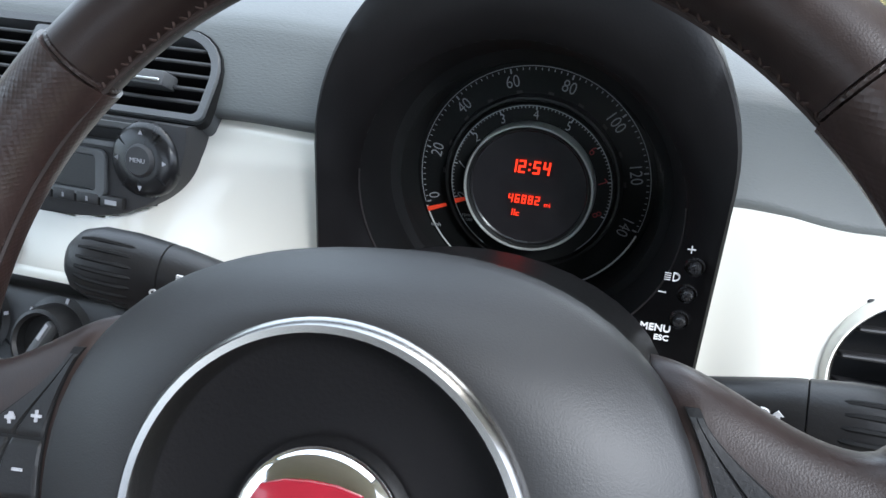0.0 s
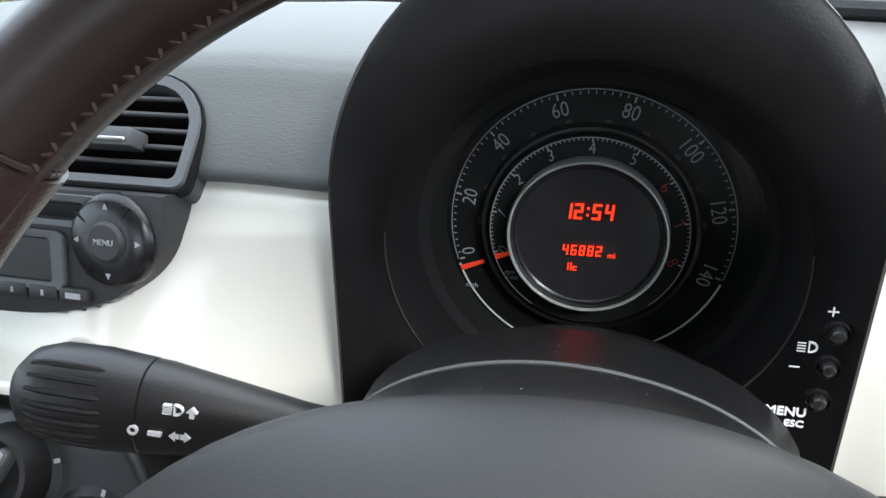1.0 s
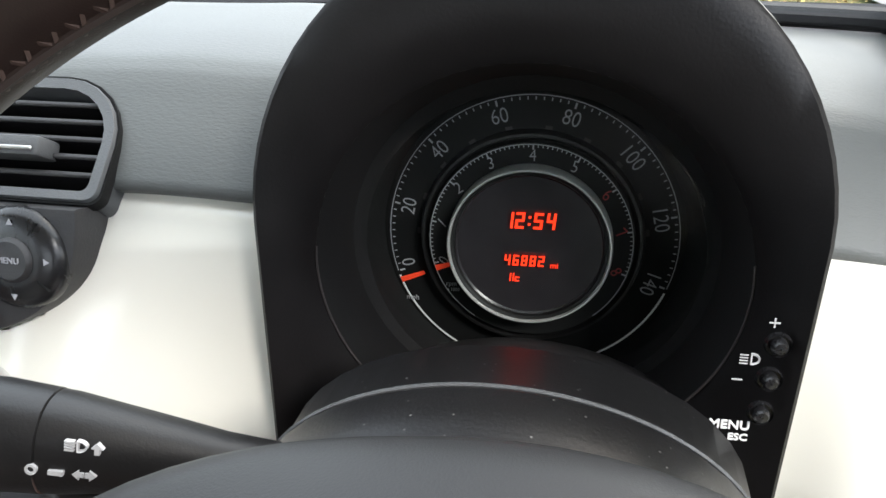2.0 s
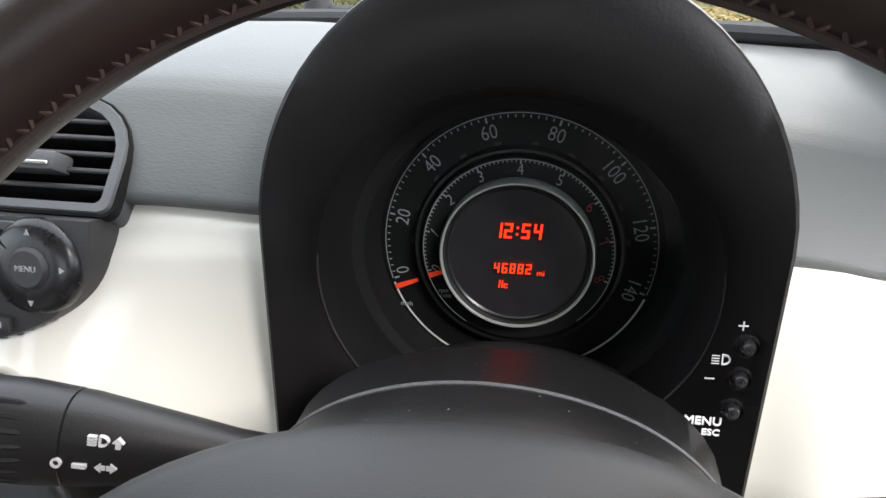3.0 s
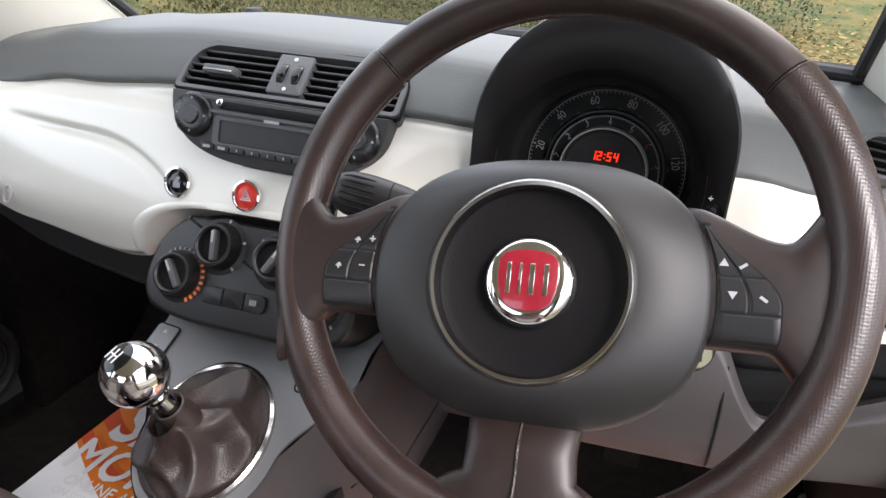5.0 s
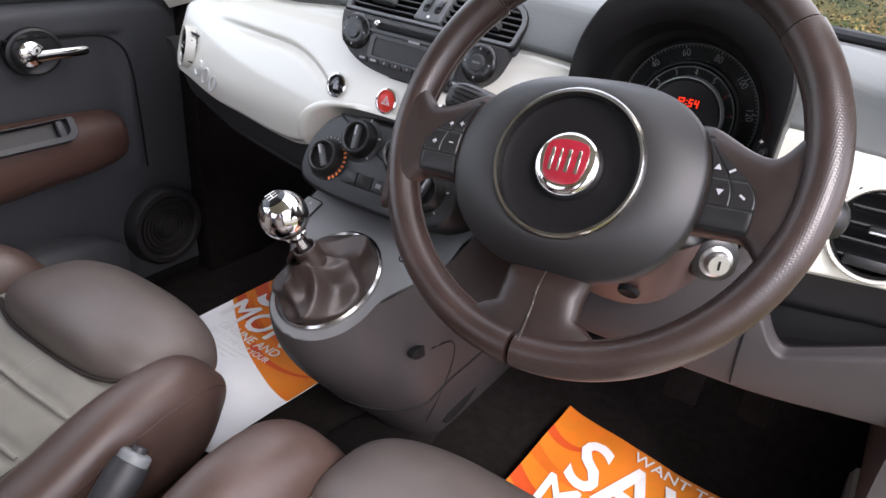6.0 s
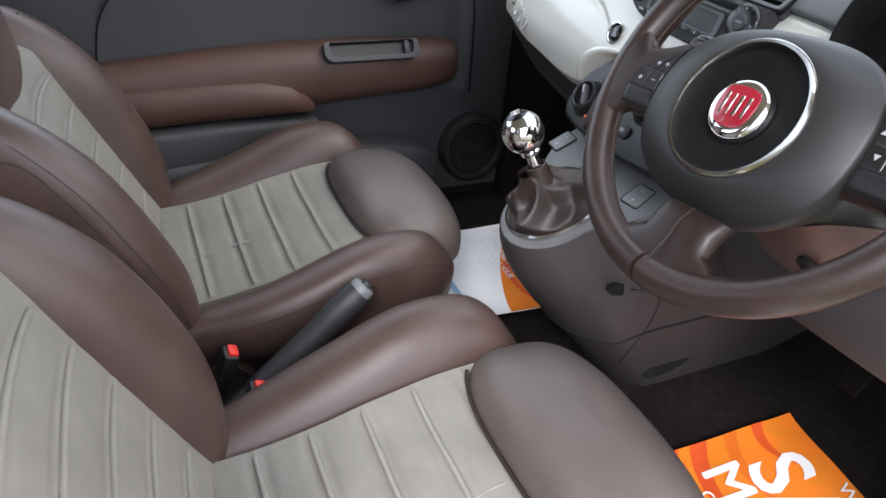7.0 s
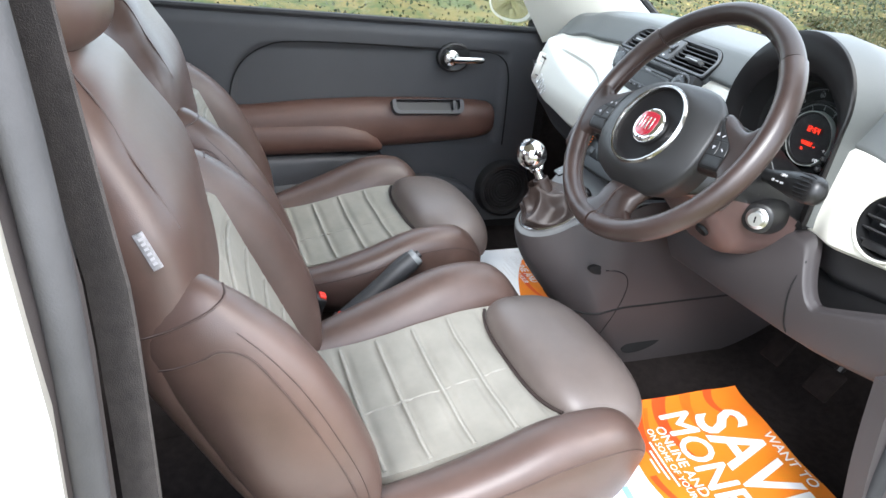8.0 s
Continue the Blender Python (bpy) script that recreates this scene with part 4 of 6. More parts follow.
def hood_ring(scale, y, drop=0.0, foot=0.84, n=56, lean=0.0):
    """An arch with straight legs: round above, legs a little apart below."""
    out = []
    cz = 0.985
    r = 0.1165 * scale
    for k in range(n + 1):
        t = k / n
        if t < 0.2:
            q = t / 0.2
            out.append(Vector((HX - r - 0.007 * (1 - q) * scale, y, mix(foot, cz, q) - drop)))
        elif t > 0.8:
            q = (t - 0.8) / 0.2
            out.append(Vector((HX + r * 1.028 - 0.003 * q * scale, y, mix(cz, foot, q) - drop)))
        else:
            a = math.pi * (1 - (t - 0.2) / 0.6)
            out.append(Vector((HX + r * math.cos(a) * (1.028 if math.cos(a) > 0 else 1), y + lean * math.sin(a), cz + r * math.sin(a) - drop)))
    # the whole face leans back a little
    return [p + Vector((0, 0.06 * (p.z - 0.97), 0)) for p in out]


def sheet(rows):
    bm = bmesh.new()
    vs = [[bm.verts.new(p) for p in r] for r in rows]
    for a, b in zip(vs, vs[1:]):
        for j in range(len(a) - 1):
            bm.faces.new((a[j], a[j + 1], b[j + 1], b[j]))
    return bm


part("hood", sheet([hood_ring(0.74, 0.46, 0.05, 0.80, lean=0.02), hood_ring(0.95, 0.38, 0.014, 0.80, lean=0.02), hood_ring(1.0, 0.30, 0.002, 0.82, lean=0.02), hood_ring(1.005, 0.246, 0, 0.835, lean=0.018)]), PAD, cluster, "grey padded hood")


# lip and sloping black face between the hood's edge and the dial
def face_ring(scale, y, round_, n=56, lean=0.0):
    a = hood_ring(scale, y, 0, 0.835, n, lean)
    out = []
    for k, p in enumerate(a):
        t = k / n
        ang = math.radians(224 - 268 * t)
        q = Vector((CX + 0.002 + 0.099 * math.cos(ang), y, CZ + 0.016 + 0.099 * math.sin(ang)))
        out.append(p.lerp(q, round_))
    return out


part("lip", sheet([hood_ring(1.005, 0.246, 0, 0.835, lean=0.018), hood_ring(1.0, 0.2405, 0, 0.835, lean=0.018), hood_ring(0.985, 0.239, 0, 0.835, lean=0.018), face_ring(0.97, 0.243, 0.25, lean=0.014), face_ring(0.95, 0.25, 0.55, lean=0.01), face_ring(0.93, 0.256, 0.85, lean=0.005), face_ring(0.92, 0.262, 1.0)]), HOODFACE, cluster, "black plastic face of the hood")
rows = []
for r, y, dx, dz in ((0.099, 0.262, 0.002, 0.016), (0.0945, 0.285, 0.003, 0.012), (0.093, 0.300, 0.002, 0.008), (0.087, 0.304, 0.002, 0.006), (0.086, 0.330, 0.001, 0.003), (0.084, 0.342, 0, 0.0)):
    rows.append([Vector((CX + dx + r * math.cos(math.radians(252 - 324 * k / 56)), y, CZ + dz + r * math.sin(math.radians(252 - 324 * k / 56)))) for k in range(57)])
part("inner_wall", sheet(rows), MATT, cluster)
for a0, a1 in ((222, 172), (8, -42)):
    part("face_edge", tube([(CX + 0.002 + 0.0988 * math.cos(radians(mix(a0, a1, k / 12))), 0.2607, CZ + 0.016 + 0.0988 * math.sin(radians(mix(a0, a1, k / 12)))) for k in range(13)], 0.0006, 6, 48), CONSOLE, cluster)
LENS = GLASS.copy()
LENS.name = "instrument_lens"
LENS.node_tree.nodes["Mix Shader"].inputs[0].default_value = 0.036
LENS.node_tree.nodes["Glossy BSDF"].inputs["Roughness"].default_value = 0.16
lens = part("lens", grid(lambda u, v: (CX + 0.002 + 0.0885 * v * math.cos(2 * math.pi * u), 0.302 - 0.003 * (1 - v * v) - 0.022 * v * math.sin(2 * math.pi * u), CZ + 0.008 + 0.0885 * v * math.sin(2 * math.pi * u)), 48, 8, loop_u=True), LENS, cluster, "clear curved instrument lens", 80)
lens.visible_shadow = False
part("lower_closing", grid(lambda u, v: (mix(CX - 0.118, CX + 0.115, u), mix(0.236, 0.338, v), mix(0.838, 0.848, v)), 8, 8, back=(0, 0, -0.01)), MATT, cluster)
DM = face_at((CX, 0.337, CZ), (1, 0, 0), (0, 0.10, 1)) @ Matrix.Diagonal((1.055, 1.055, 1, 1))
dial = part("dial", lathe([(0.0005, 0.0), (0.078, 0.0), (0.082, -0.002), (0.082, -0.01)], DM, 64), MATT, cluster, "black speedometer dial with white figures")
part("dial_step", lathe([(0.0545, 0.0), (0.0565, 0.006), (0.058, 0.006), (0.0595, 0.0)], DM, 64), BLACK, dial)


def arc(r, a0, a1, w, m, h, n=48):
    bm = bmesh.new()
    vs = [[bm.verts.new(m @ Vector(((r + d) * math.cos(radians(mix(a0, a1, k / n))), (r + d) * math.sin(radians(mix(a0, a1, k / n))), h))) for d in (-w / 2, w / 2)] for k in range(n + 1)]
    for a, b in zip(vs, vs[1:]):
        bm.faces.new((a[0], b[0], b[1], a[1]))
    return bm


def ticks(r, a0, a1, count, length, w, m, h, major):
    bm = bmesh.new()
    for k in range(count + 1):
        a = radians(mix(a0, a1, k / count))
        ln = length * (1.9 if k % major == 0 else 1.0)
        d, s = Vector((math.cos(a), math.sin(a), 0)), Vector((-math.sin(a), math.cos(a), 0))
        ww = w * (1.7 if k % major == 0 else 1.0)
        q = [d * r + s * ww / 2, d * r - s * ww / 2, d * (r - ln) - s * ww / 2, d * (r - ln) + s * ww / 2]
        bm.faces.new([bm.verts.new(m @ (p + Vector((0, 0, h)))) for p in q])
    return bm


A0, A1 = 197.0, -19.0
part("scale_ticks", ticks(0.0755, A0, A1, 70, 0.0016, 0.0006, DM, 0.0006, 10), FADED, dial)
part("scale_line", arc(0.0765, A0, A1, 0.0005, DM, 0.0006), FADED, dial)
part("bright_arc", arc(0.0765, A0 + 2, A0 + 52, 0.0011, DM, 0.0006), WHITE, dial)
part("bright_arc", arc(0.0765, A1 - 45, A1 - 2, 0.0011, DM, 0.0006), WHITE, dial)
for k in range(8):
    a = mix(A0, A1, k / 7)
    ar = radians(a)
    mm = DM @ Matrix.Translation((0.0672 * math.cos(ar), 0.0672 * math.sin(ar), 0.0006)) @ pose(0, 0, 0, 0, 0, a - 90)
    if k == 0:
        mm = DM @ Matrix.Translation((0.0688 * math.cos(radians(a - 3)), 0.0688 * math.sin(radians(a - 3)), 0.0006)) @ pose(0, 0, 0, 0, 0, a - 95)
    letters(str(20 * k), 0.0112, mm, FADED, dial, "figure", 0.0001, bold=-0.00010, wide=0.84)
for k in range(1, 11):
    a = mix(A0, A1, k / 11.3)
    mm = DM @ Matrix.Translation((0.0605 * math.cos(radians(a)), 0.0605 * math.sin(radians(a)), 0.0006)) @ pose(0, 0, 0, 0, 0, a - 90)
    part("small_figure", box(0.0036, 0.0017, 0.0002, mm, 0), CONSOLE, dial)
TM = DM @ Matrix.Translation((0, 0, 0.007)) @ Matrix.Diagonal((0.985, 0.985, 1, 1))
tach = part("rev_counter", lathe([(0.042, 0.0), (0.0545, 0.0), (0.0552, -0.002), (0.0552, -0.006)], TM, 64), MATT, dial, "black rev counter ring")
part("scale_ticks", ticks(0.0535, A0 - 2, A1 + 2, 80, 0.0013, 0.0005, TM, 0.0006, 10), FADED, tach)
part("scale_line", arc(0.0538, A0 + 40, A1 - 30, 0.0005, TM, 0.0005), FADED, tach)
for k in range(9):
    a = mix(A0 - 2, A1 + 2, k / 8)
    mm = TM @ Matrix.Translation((0.0478 * math.cos(radians(a)), 0.0478 * math.sin(radians(a)), 0.0006)) @ pose(0, 0, 0, 0, 0, (a - 90) * 0.55)
    letters(str(k), 0.0090, mm, FADED if k < 6 else DIALRED, tach, "figure", 0.0001, bold=-0.00008, wide=0.85)
letters("mph", 0.0042, DM @ Matrix.Translation((-0.0655, -0.0385, 0.0006)), FADED, dial, "unit")
letters("rpm", 0.0036, TM @ Matrix.Translation((-0.0425, -0.026, 0.0006)), FADED, tach, "unit")
letters("x 1000", 0.0026, TM @ Matrix.Translation((-0.0415, -0.0295, 0.0006)), FADED, tach, "unit")
for m0, r0, r1, a in ((DM, 0.062, 0.0765, A0 + 4), (TM, 0.044, 0.0535, A0 + 1)):
    c, s = math.cos(radians(a)), math.sin(radians(a))
    d, n2 = Vector((c, s, 0)), Vector((-s, c, 0))
    bm = bmesh.new()
    bm.faces.new([bm.verts.new(m0 @ (p + Vector((0, 0, 0.0015)))) for p in (d * r0 - n2 * 0.0011, d * r1 - n2 * 0.0017, d * r1 + n2 * 0.0017, d * r0 + n2 * 0.0011)])
    part("needle", bm, NEEDLE, dial, "orange needle tip")
SM = DM @ Matrix.Translation((0, 0, 0.016)) @ Matrix.Diagonal((1.04, 1.04, 1, 1))
# base colour raised to paint in the pale reflection on the display
disp = part("display", lathe([(0.0005, -0.004), (0.036, -0.004), (0.037, -0.003)], SM, 56), material("display_glass", (0.026, 0.023, 0.026), 0.25, vary=0.2, vary_scale=40), cluster, "dark round display lit with red figures")
part("display_bezel", lathe([(0.0368, -0.012), (0.0368, -0.0034), (0.0376, -0.0012), (0.0394, -0.0004), (0.0396, -0.012)], SM, 72), BLACK, cluster, "black inner bezel")
part("display_ring", lathe([(0.0392, -0.012), (0.0392, -0.0004), (0.0397, 0.0008), (0.0404, 0.0008), (0.0411, -0.0010), (0.0415, -0.012)], SM, 72), RINGMAT, cluster, "polished chrome ring")

SEGMENTS = {"0": "abcdef", "1": "bc", "2": "abged", "4": "fgbc", "5": "afgcd", "6": "afgedc", "8": "abcdefg", "c": "ged", "m": "m", "i": "i"}


def lit_figures(text, h, m, name="lit_figure"):
    """Seven-segment figures, each a mesh of its own, set round the matrix's middle."""
    w, th, step = h * 0.52, h * 0.15, h * 0.74
    total = sum(step * (0.45 if ch in ":1" else 1) for ch in text)
    x = -total / 2
    for ch in text:
        adv = step * (0.45 if ch in ":1" else 1)
        bm = bmesh.new()

        def bar_(x0, y0, x1, y1):
            q = [(x0, y0), (x1, y0), (x1, y1), (x0, y1)]
            bm.faces.new([bm.verts.new(m @ Vector((px + 0.10 * py, py, 0.0002))) for px, py in q])
        x0, x1 = x, x + w
        if ch == "1":
            x0, x1 = x - w + th * 1.4, x + th * 1.4
        half = h / 2
        spans = {"a": (x0, half - th, x1, half), "g": (x0, -th / 2, x1, th / 2), "d": (x0, -half, x1, -half + th), "f": (x0, th * 0.1, x0 + th, half), "b": (x1 - th, th * 0.1, x1, half), "e": (x0, -half, x0 + th, -th * 0.1), "c": (x1 - th, -half, x1, -th * 0.1)}
        if ch == ":":
            bar_(x, h * 0.14, x + th, h * 0.14 + th)
            bar_(x, -h * 0.14 - th, x + th, -h * 0.14)
        else:
            for s in SEGMENTS[ch]:
                bar_(*spans[s])
        part(name, bm, GLOW, disp)
        x += adv


lit_figures("12:54", 0.0084, SM @ Matrix.Translation((0.0028, 0.0142, -0.0022)))
lit_figures("46882", 0.0057, SM @ Matrix.Translation((-0.0012, -0.0070, -0.0022)))
letters("mi", 0.0043, SM @ Matrix.Translation((0.0130, -0.0092, -0.0022)), GLOW, disp, "lit_unit", 0.0001)
lit_figures("11c", 0.0044, SM @ Matrix.Translation((-0.0062, -0.0163, -0.0022)))

# trip buttons down the hood's face
BF = face_at((0.1095, 0.2385, 0.9378), (1, 0, 0.0), (0.16, 0.16, 1))
for k in range(3):
    m = BF @ Matrix.Translation((-0.0015 * k, -0.0160 * k, 0.001)) @ Matrix.Diagonal((0.9, 0.9, 0.8, 1))
    b = part("push_button", lathe([(0.0005, 0.0045), (0.0026, 0.0043), (0.0038, 0.0025), (0.0040, -0.001), (0.0052, -0.001), (0.0056, 0.0008), (0.0062, -0.002)], m, 24), DIALBLACK, cluster, "small round black button")
part("symbol_plus", box(0.0042, 0.0006, 0.0004, BF @ Matrix.Translation((-0.003, 0.0105, 0.002)), 0), PRINT, cluster)
part("symbol_plus", box(0.0006, 0.0042, 0.0004, BF @ Matrix.Translation((-0.003, 0.0105, 0.0021)), 0), PRINT, cluster)
part("symbol_minus", box(0.0042, 0.0006, 0.0004, BF @ Matrix.Translation((-0.0145, -0.0160, 0.002)), 0), PRINT, cluster)
hl = BF @ Matrix.Translation((-0.0095, -0.0065, 0.002)) @ Matrix.Diagonal((0.8, 0.8, 1, 1))
part("headlamp_symbol", frame_of([(0.0 + 0.004 * math.cos(radians(t)), 0.0032 * math.sin(radians(t))) for t in range(-90, 91, 15)] + [(-0.0008, 0.0032), (-0.0008, -0.0032)], [(0.0 + 0.003 * math.cos(radians(t)), 0.0022 * math.sin(radians(t))) for t in range(-90, 91, 15)] + [(0.0, 0.0022), (0.0, -0.0022)], 0.0003, hl), PRINT, cluster)
for k in range(4):
    part("symbol_bar", box(0.0042, 0.0006, 0.0003, hl @ Matrix.Translation((-0.0042, 0.0024 - 0.0016 * k, 0)), 0), PRINT, cluster)
letters("MENU", 0.0058, BF @ Matrix.Translation((-0.0150, -0.0385, 0.001)), WHITE, cluster, bold=0.00015, wide=1.05)
letters("ESC", 0.0045, BF @ Matrix.Translation((-0.0110, -0.0443, 0.001)), WHITE, cluster, bold=0.0001, wide=1.1)

# ---- steering column ----
column = thing("steering_column", (0, 0.2, 0.85), "black steering column shroud with stalks", "steering column")
rings = []
for y, zt, zb, w in ((0.035, 0.950, 0.870, 0.072), (0.06, 0.957, 0.858, 0.082), (0.09, 0.959, 0.830, 0.088), (0.12, 0.960, 0.796, 0.093), (0.15, 0.959, 0.766, 0.096), (0.17, 0.958, 0.754, 0.098), (0.176, 0.953, 0.751, 0.098), (0.215, 0.944, 0.746, 0.102), (0.24, 0.925, 0.750, 0.103), (0.30, 0.89, 0.80, 0.100)):
    zc = zt - 0.072
    ring = []
    for k in range(40):
        a = 2 * math.pi * k / 40
        c, s = math.cos(a), math.sin(a)
        h = (zt - zc) if s > 0 else (zc - zb)
        ring.append(Vector((CX * 0.5 + w * math.copysign(abs(c) ** (1.0 if s > 0 else 0.85), c), y, zc + h * math.copysign(abs(s) ** (1.0 if s > 0 else 0.9), s))))
    rings.append(ring)
part("shroud", loft(rings), DUSTY, column, "black plastic column shroud")
lower_rows = []
for ring in rings[:-1]:
    mid = sum((p.z for p in ring), 0.0) / len(ring)
    lower_rows.append([Vector((p.x * 1.012, p.y - (0.002 if ring is rings[0] else 0), mid + (p.z - mid) * 1.02)) for p in ring[21:40]])
part("lower_shroud", sheet(lower_rows), SHROUD, column, "grey lower half of the shroud, tinted by painted warm bounce light", 60)
part("shroud_seam", tube([(CX * 0.5 + 0.0981 * math.cos(radians(t)), 0.173, 0.8845 + 0.0724 * math.sin(radians(t))) for t in range(10, 171, 8)], 0.0009, 6, 60), GREY, column)
part("screw_hole", lathe([(0.0005, 0.0012), (0.008, 0.0012), (0.0100, 0.0025), (0.0112, 0.0012), (0.0115, -0.003)], face_at((0.044, 0.114, 0.802), (1, 0, 0.10), (0, -0.66, 0.75)), 24), MATT, column)
IM = face_at((0.110, 0.149, 0.849), (0.86, 0.5, 0), (0, 0.12, 1)) @ Matrix.Diagonal((0.84, 0.84, 1, 1))
ig = part("ignition_lock", lathe([(0.0005, 0.014), (0.012, 0.014), (0.0145, 0.012), (0.015, 0.006), (0.019, 0.004), (0.021, -0.002), (0.022, -0.03)], IM, 32), SATIN, column, "satin metal ignition lock")
part("lock_boss", loft([oval(IM @ Vector((0, 0, d)), IM.to_3x3() @ Vector((rr, 0, 0)), IM.to_3x3() @ Vector((0, rr, 0)), 28, 2.4) for rr, d in ((0.0225, 0.003), (0.026, 0.001), (0.029, -0.008), (0.034, -0.03), (0.036, -0.055))]), BLACK, column, "black plastic lock boss")
part("key_slot", box(0.0025, 0.011, 0.002, IM @ Matrix.Translation((0, 0, 0.0138)), 0), MATT, ig)


def stalk(side, tip, root, label):
    s = thing("column_stalk", root, label, "stalk", "column stalks")
    a, b = Vector(root), Vector(tip)
    d = (b - a).normalized()
    upv = Vector((0, 0.25, 1))
    upv = (upv - d * upv.dot(d)).normalized()
    fv = d.cross(upv)
    L = (b - a).length

    def ring(t, hh, ff, n=28, p=2.3):
        return oval(a + d * L * t, upv * hh, fv * ff, n, p)
    part("arm", loft([ring(0, 0.009, 0.009), ring(0.15, 0.0105, 0.010), ring(0.3, 0.0135, 0.012), ring(0.45, 0.0165, 0.0135), ring(0.56, 0.0187, 0.0148), ring(0.60, 0.019, 0.015)]), BLACK, s)
    head = part("twist_grip", loft([ring(0.602, 0.0185, 0.0148), ring(0.606, 0.0192, 0.0155), ring(0.75, 0.0205, 0.0165), ring(0.88, 0.0198, 0.0162), ring(0.95, 0.0165, 0.0140), ring(0.985, 0.011, 0.0095), ring(1.0, 0.006, 0.005)]), BLACK, s, "ribbed black twist grip")
    for k in range(7):
        ang = radians(-42 + 16 * k)
        base = lambda t, lift: a + d * L * t + upv * math.sin(ang) * (0.0204 + lift) + fv * side * math.cos(ang) * (0.0163 + lift)
        part("rib", tube([base(0.70, -0.0012), base(0.74, 0.0003), base(0.86, 0.0003), base(0.92, -0.0022)], 0.0013, 6, 8), MATT, head)
    mm = face_at(a + d * L * 0.48, d * side, upv)
    nrm = mm.to_3x3() @ Vector((0, 0, 1))
    w = 0.0143
    mm.translation += nrm * w
    mm0 = mm @ Matrix.Translation((0, 0.001, 0)) @ Matrix.Diagonal((0.72, 0.72, 1, 1))
    # white print: lamp, arrow, bar and double arrow
    part("lamp_symbol", frame_of([(0.004 * math.cos(radians(t)), 0.003 * math.sin(radians(t))) for t in range(-90, 91, 18)] + [(-0.001, 0.003), (-0.001, -0.003)], [(0.003 * math.cos(radians(t)), 0.0021 * math.sin(radians(t))) for t in range(-90, 91, 18)] + [(-0.0003, 0.0021), (-0.0003, -0.0021)], 0.002, mm0 @ Matrix.Translation((-0.002, 0.009, 0.0005))), PRINT, s)
    for k in range(4):
        part("symbol_bar", box(0.0045, 0.0007, 0.002, mm0 @ Matrix.Translation((-0.0065, 0.0112 - 0.0015 * k, -0.0004)), 0), PRINT, s)
    part("arrow_symbol", plate([(0, 0.003), (0.003, 0), (0.0012, 0), (0.0012, -0.003), (-0.0012, -0.003), (-0.0012, 0), (-0.003, 0)], 0.002, mm0 @ Matrix.Translation((0.0065, 0.0085, 0.0))), PRINT, s)
    part("bar_symbol", box(0.007, 0.0023, 0.002, mm0 @ Matrix.Translation((-0.012, -0.0055, 0.0006)), 0), PRINT, s)
    for q in (-1, 1):
        part("arrow_symbol", plate([(0.0058 * q, 0), (0.0025 * q, 0.0028), (0.0025 * q, 0.0012), (0.0003 * q, 0.0012), (0.0003 * q, -0.0012), (0.0025 * q, -0.0012), (0.0025 * q, -0.0028)], 0.002, mm0 @ Matrix.Translation((0.0008, -0.0062, 0.0001))), PRINT, s)
    part("ring_symbol", lathe([(0.0016, -0.001), (0.0016, 0.0005), (0.0028, 0.0005), (0.0028, -0.001)], mm0 @ Matrix.Translation((-0.0235, -0.005, 0.0012)), 18), PRINT, head)
    return s


stalk(-1, (-0.210, 0.139, 0.946), (-0.078, 0.160, 0.921), "black headlamp stalk with ribbed end and white symbols")
stalk(1, (0.206, 0.142, 0.926), (0.085, 0.162, 0.908), "black wiper stalk with ribbed end and white symbols")

# ---- steering wheel ----
W = face_at((0, 0, 0.961), (1, 0, 0), (0, 0.545, 0.839)) @ Matrix.Translation((0.0008, 0.001, 0)) @ pose(0, 0, 0, 0, 0, 5.5)
wheel = thing("steering_wheel", (0, 0.05, 0.93), "brown leather three-spoke steering wheel with grey airbag cover", "steering wheel")
RIMR = 0.1828
WR = face_at(Vector((0, 0, 0.961)) + Vector((0.0025, 0, 0)) + Vector((0, 0.545, 0.839)) * 0.0252 + Vector((0, -0.839, 0.545)) * -0.0297, Vector((1, 0, 0)) + Vector((0, -0.839, 0.545)) * 0.03, (0, 0.545, 0.839)) @ pose(0, 0, 0, 0, 0, 2.2)


def rim_section(a0, a1, name, mat, fat=1.0, n=60):
    rings = []
    for k in range(n + 1):
        a = radians(mix(a0, a1, k / n))
        d = Vector((math.cos(a), math.sin(a), 0))
        # the grips swell at ten to two
        sw = 1 + 0.10 * math.exp(-((((math.degrees(a) + 360) % 360 - 128) / 22) ** 2)) + 0.10 * math.exp(-((((math.degrees(a) + 360) % 360 - 52) / 22) ** 2)) if name == "grip" else 1.0
        r = 0.0163 * fat * sw
        c = d * RIMR
        rings.append([WR @ (c + d * r * 0.97 * math.cos(b) + Vector((0, 0, r * 1.04 * math.sin(b)))) for b in [2 * math.pi * j / 20 for j in range(20)]])
    return part(name, loft(rings), mat, wheel)


rim = rim_section(43.0, 137.0, "rim_top", LEATHER)
tagged(rim, label="smooth brown leather rim top")
for a0, a1 in ((-89.3, 42.0), (138.0, 269.3)):
    g = rim_section(a0, a1, "grip", GRIP, 1.02, 80)
    tagged(g, label="dimpled brown leather grip")
for a in (42.5, 137.5):
    d = Vector((math.cos(radians(a)), math.sin(radians(a)), 0))
    m = WR @ Matrix.Translation(d * RIMR) @ (d.cross(Vector((0, 0, 1)))).to_track_quat("Z", "Y").to_matrix().to_4x4()
    part("seam", lathe([(0.0155, -0.0012), (0.0166, -0.0006), (0.0166, 0.0006), (0.0155, 0.0012)], m, 24), BOOT, wheel, "stitched leather seam")
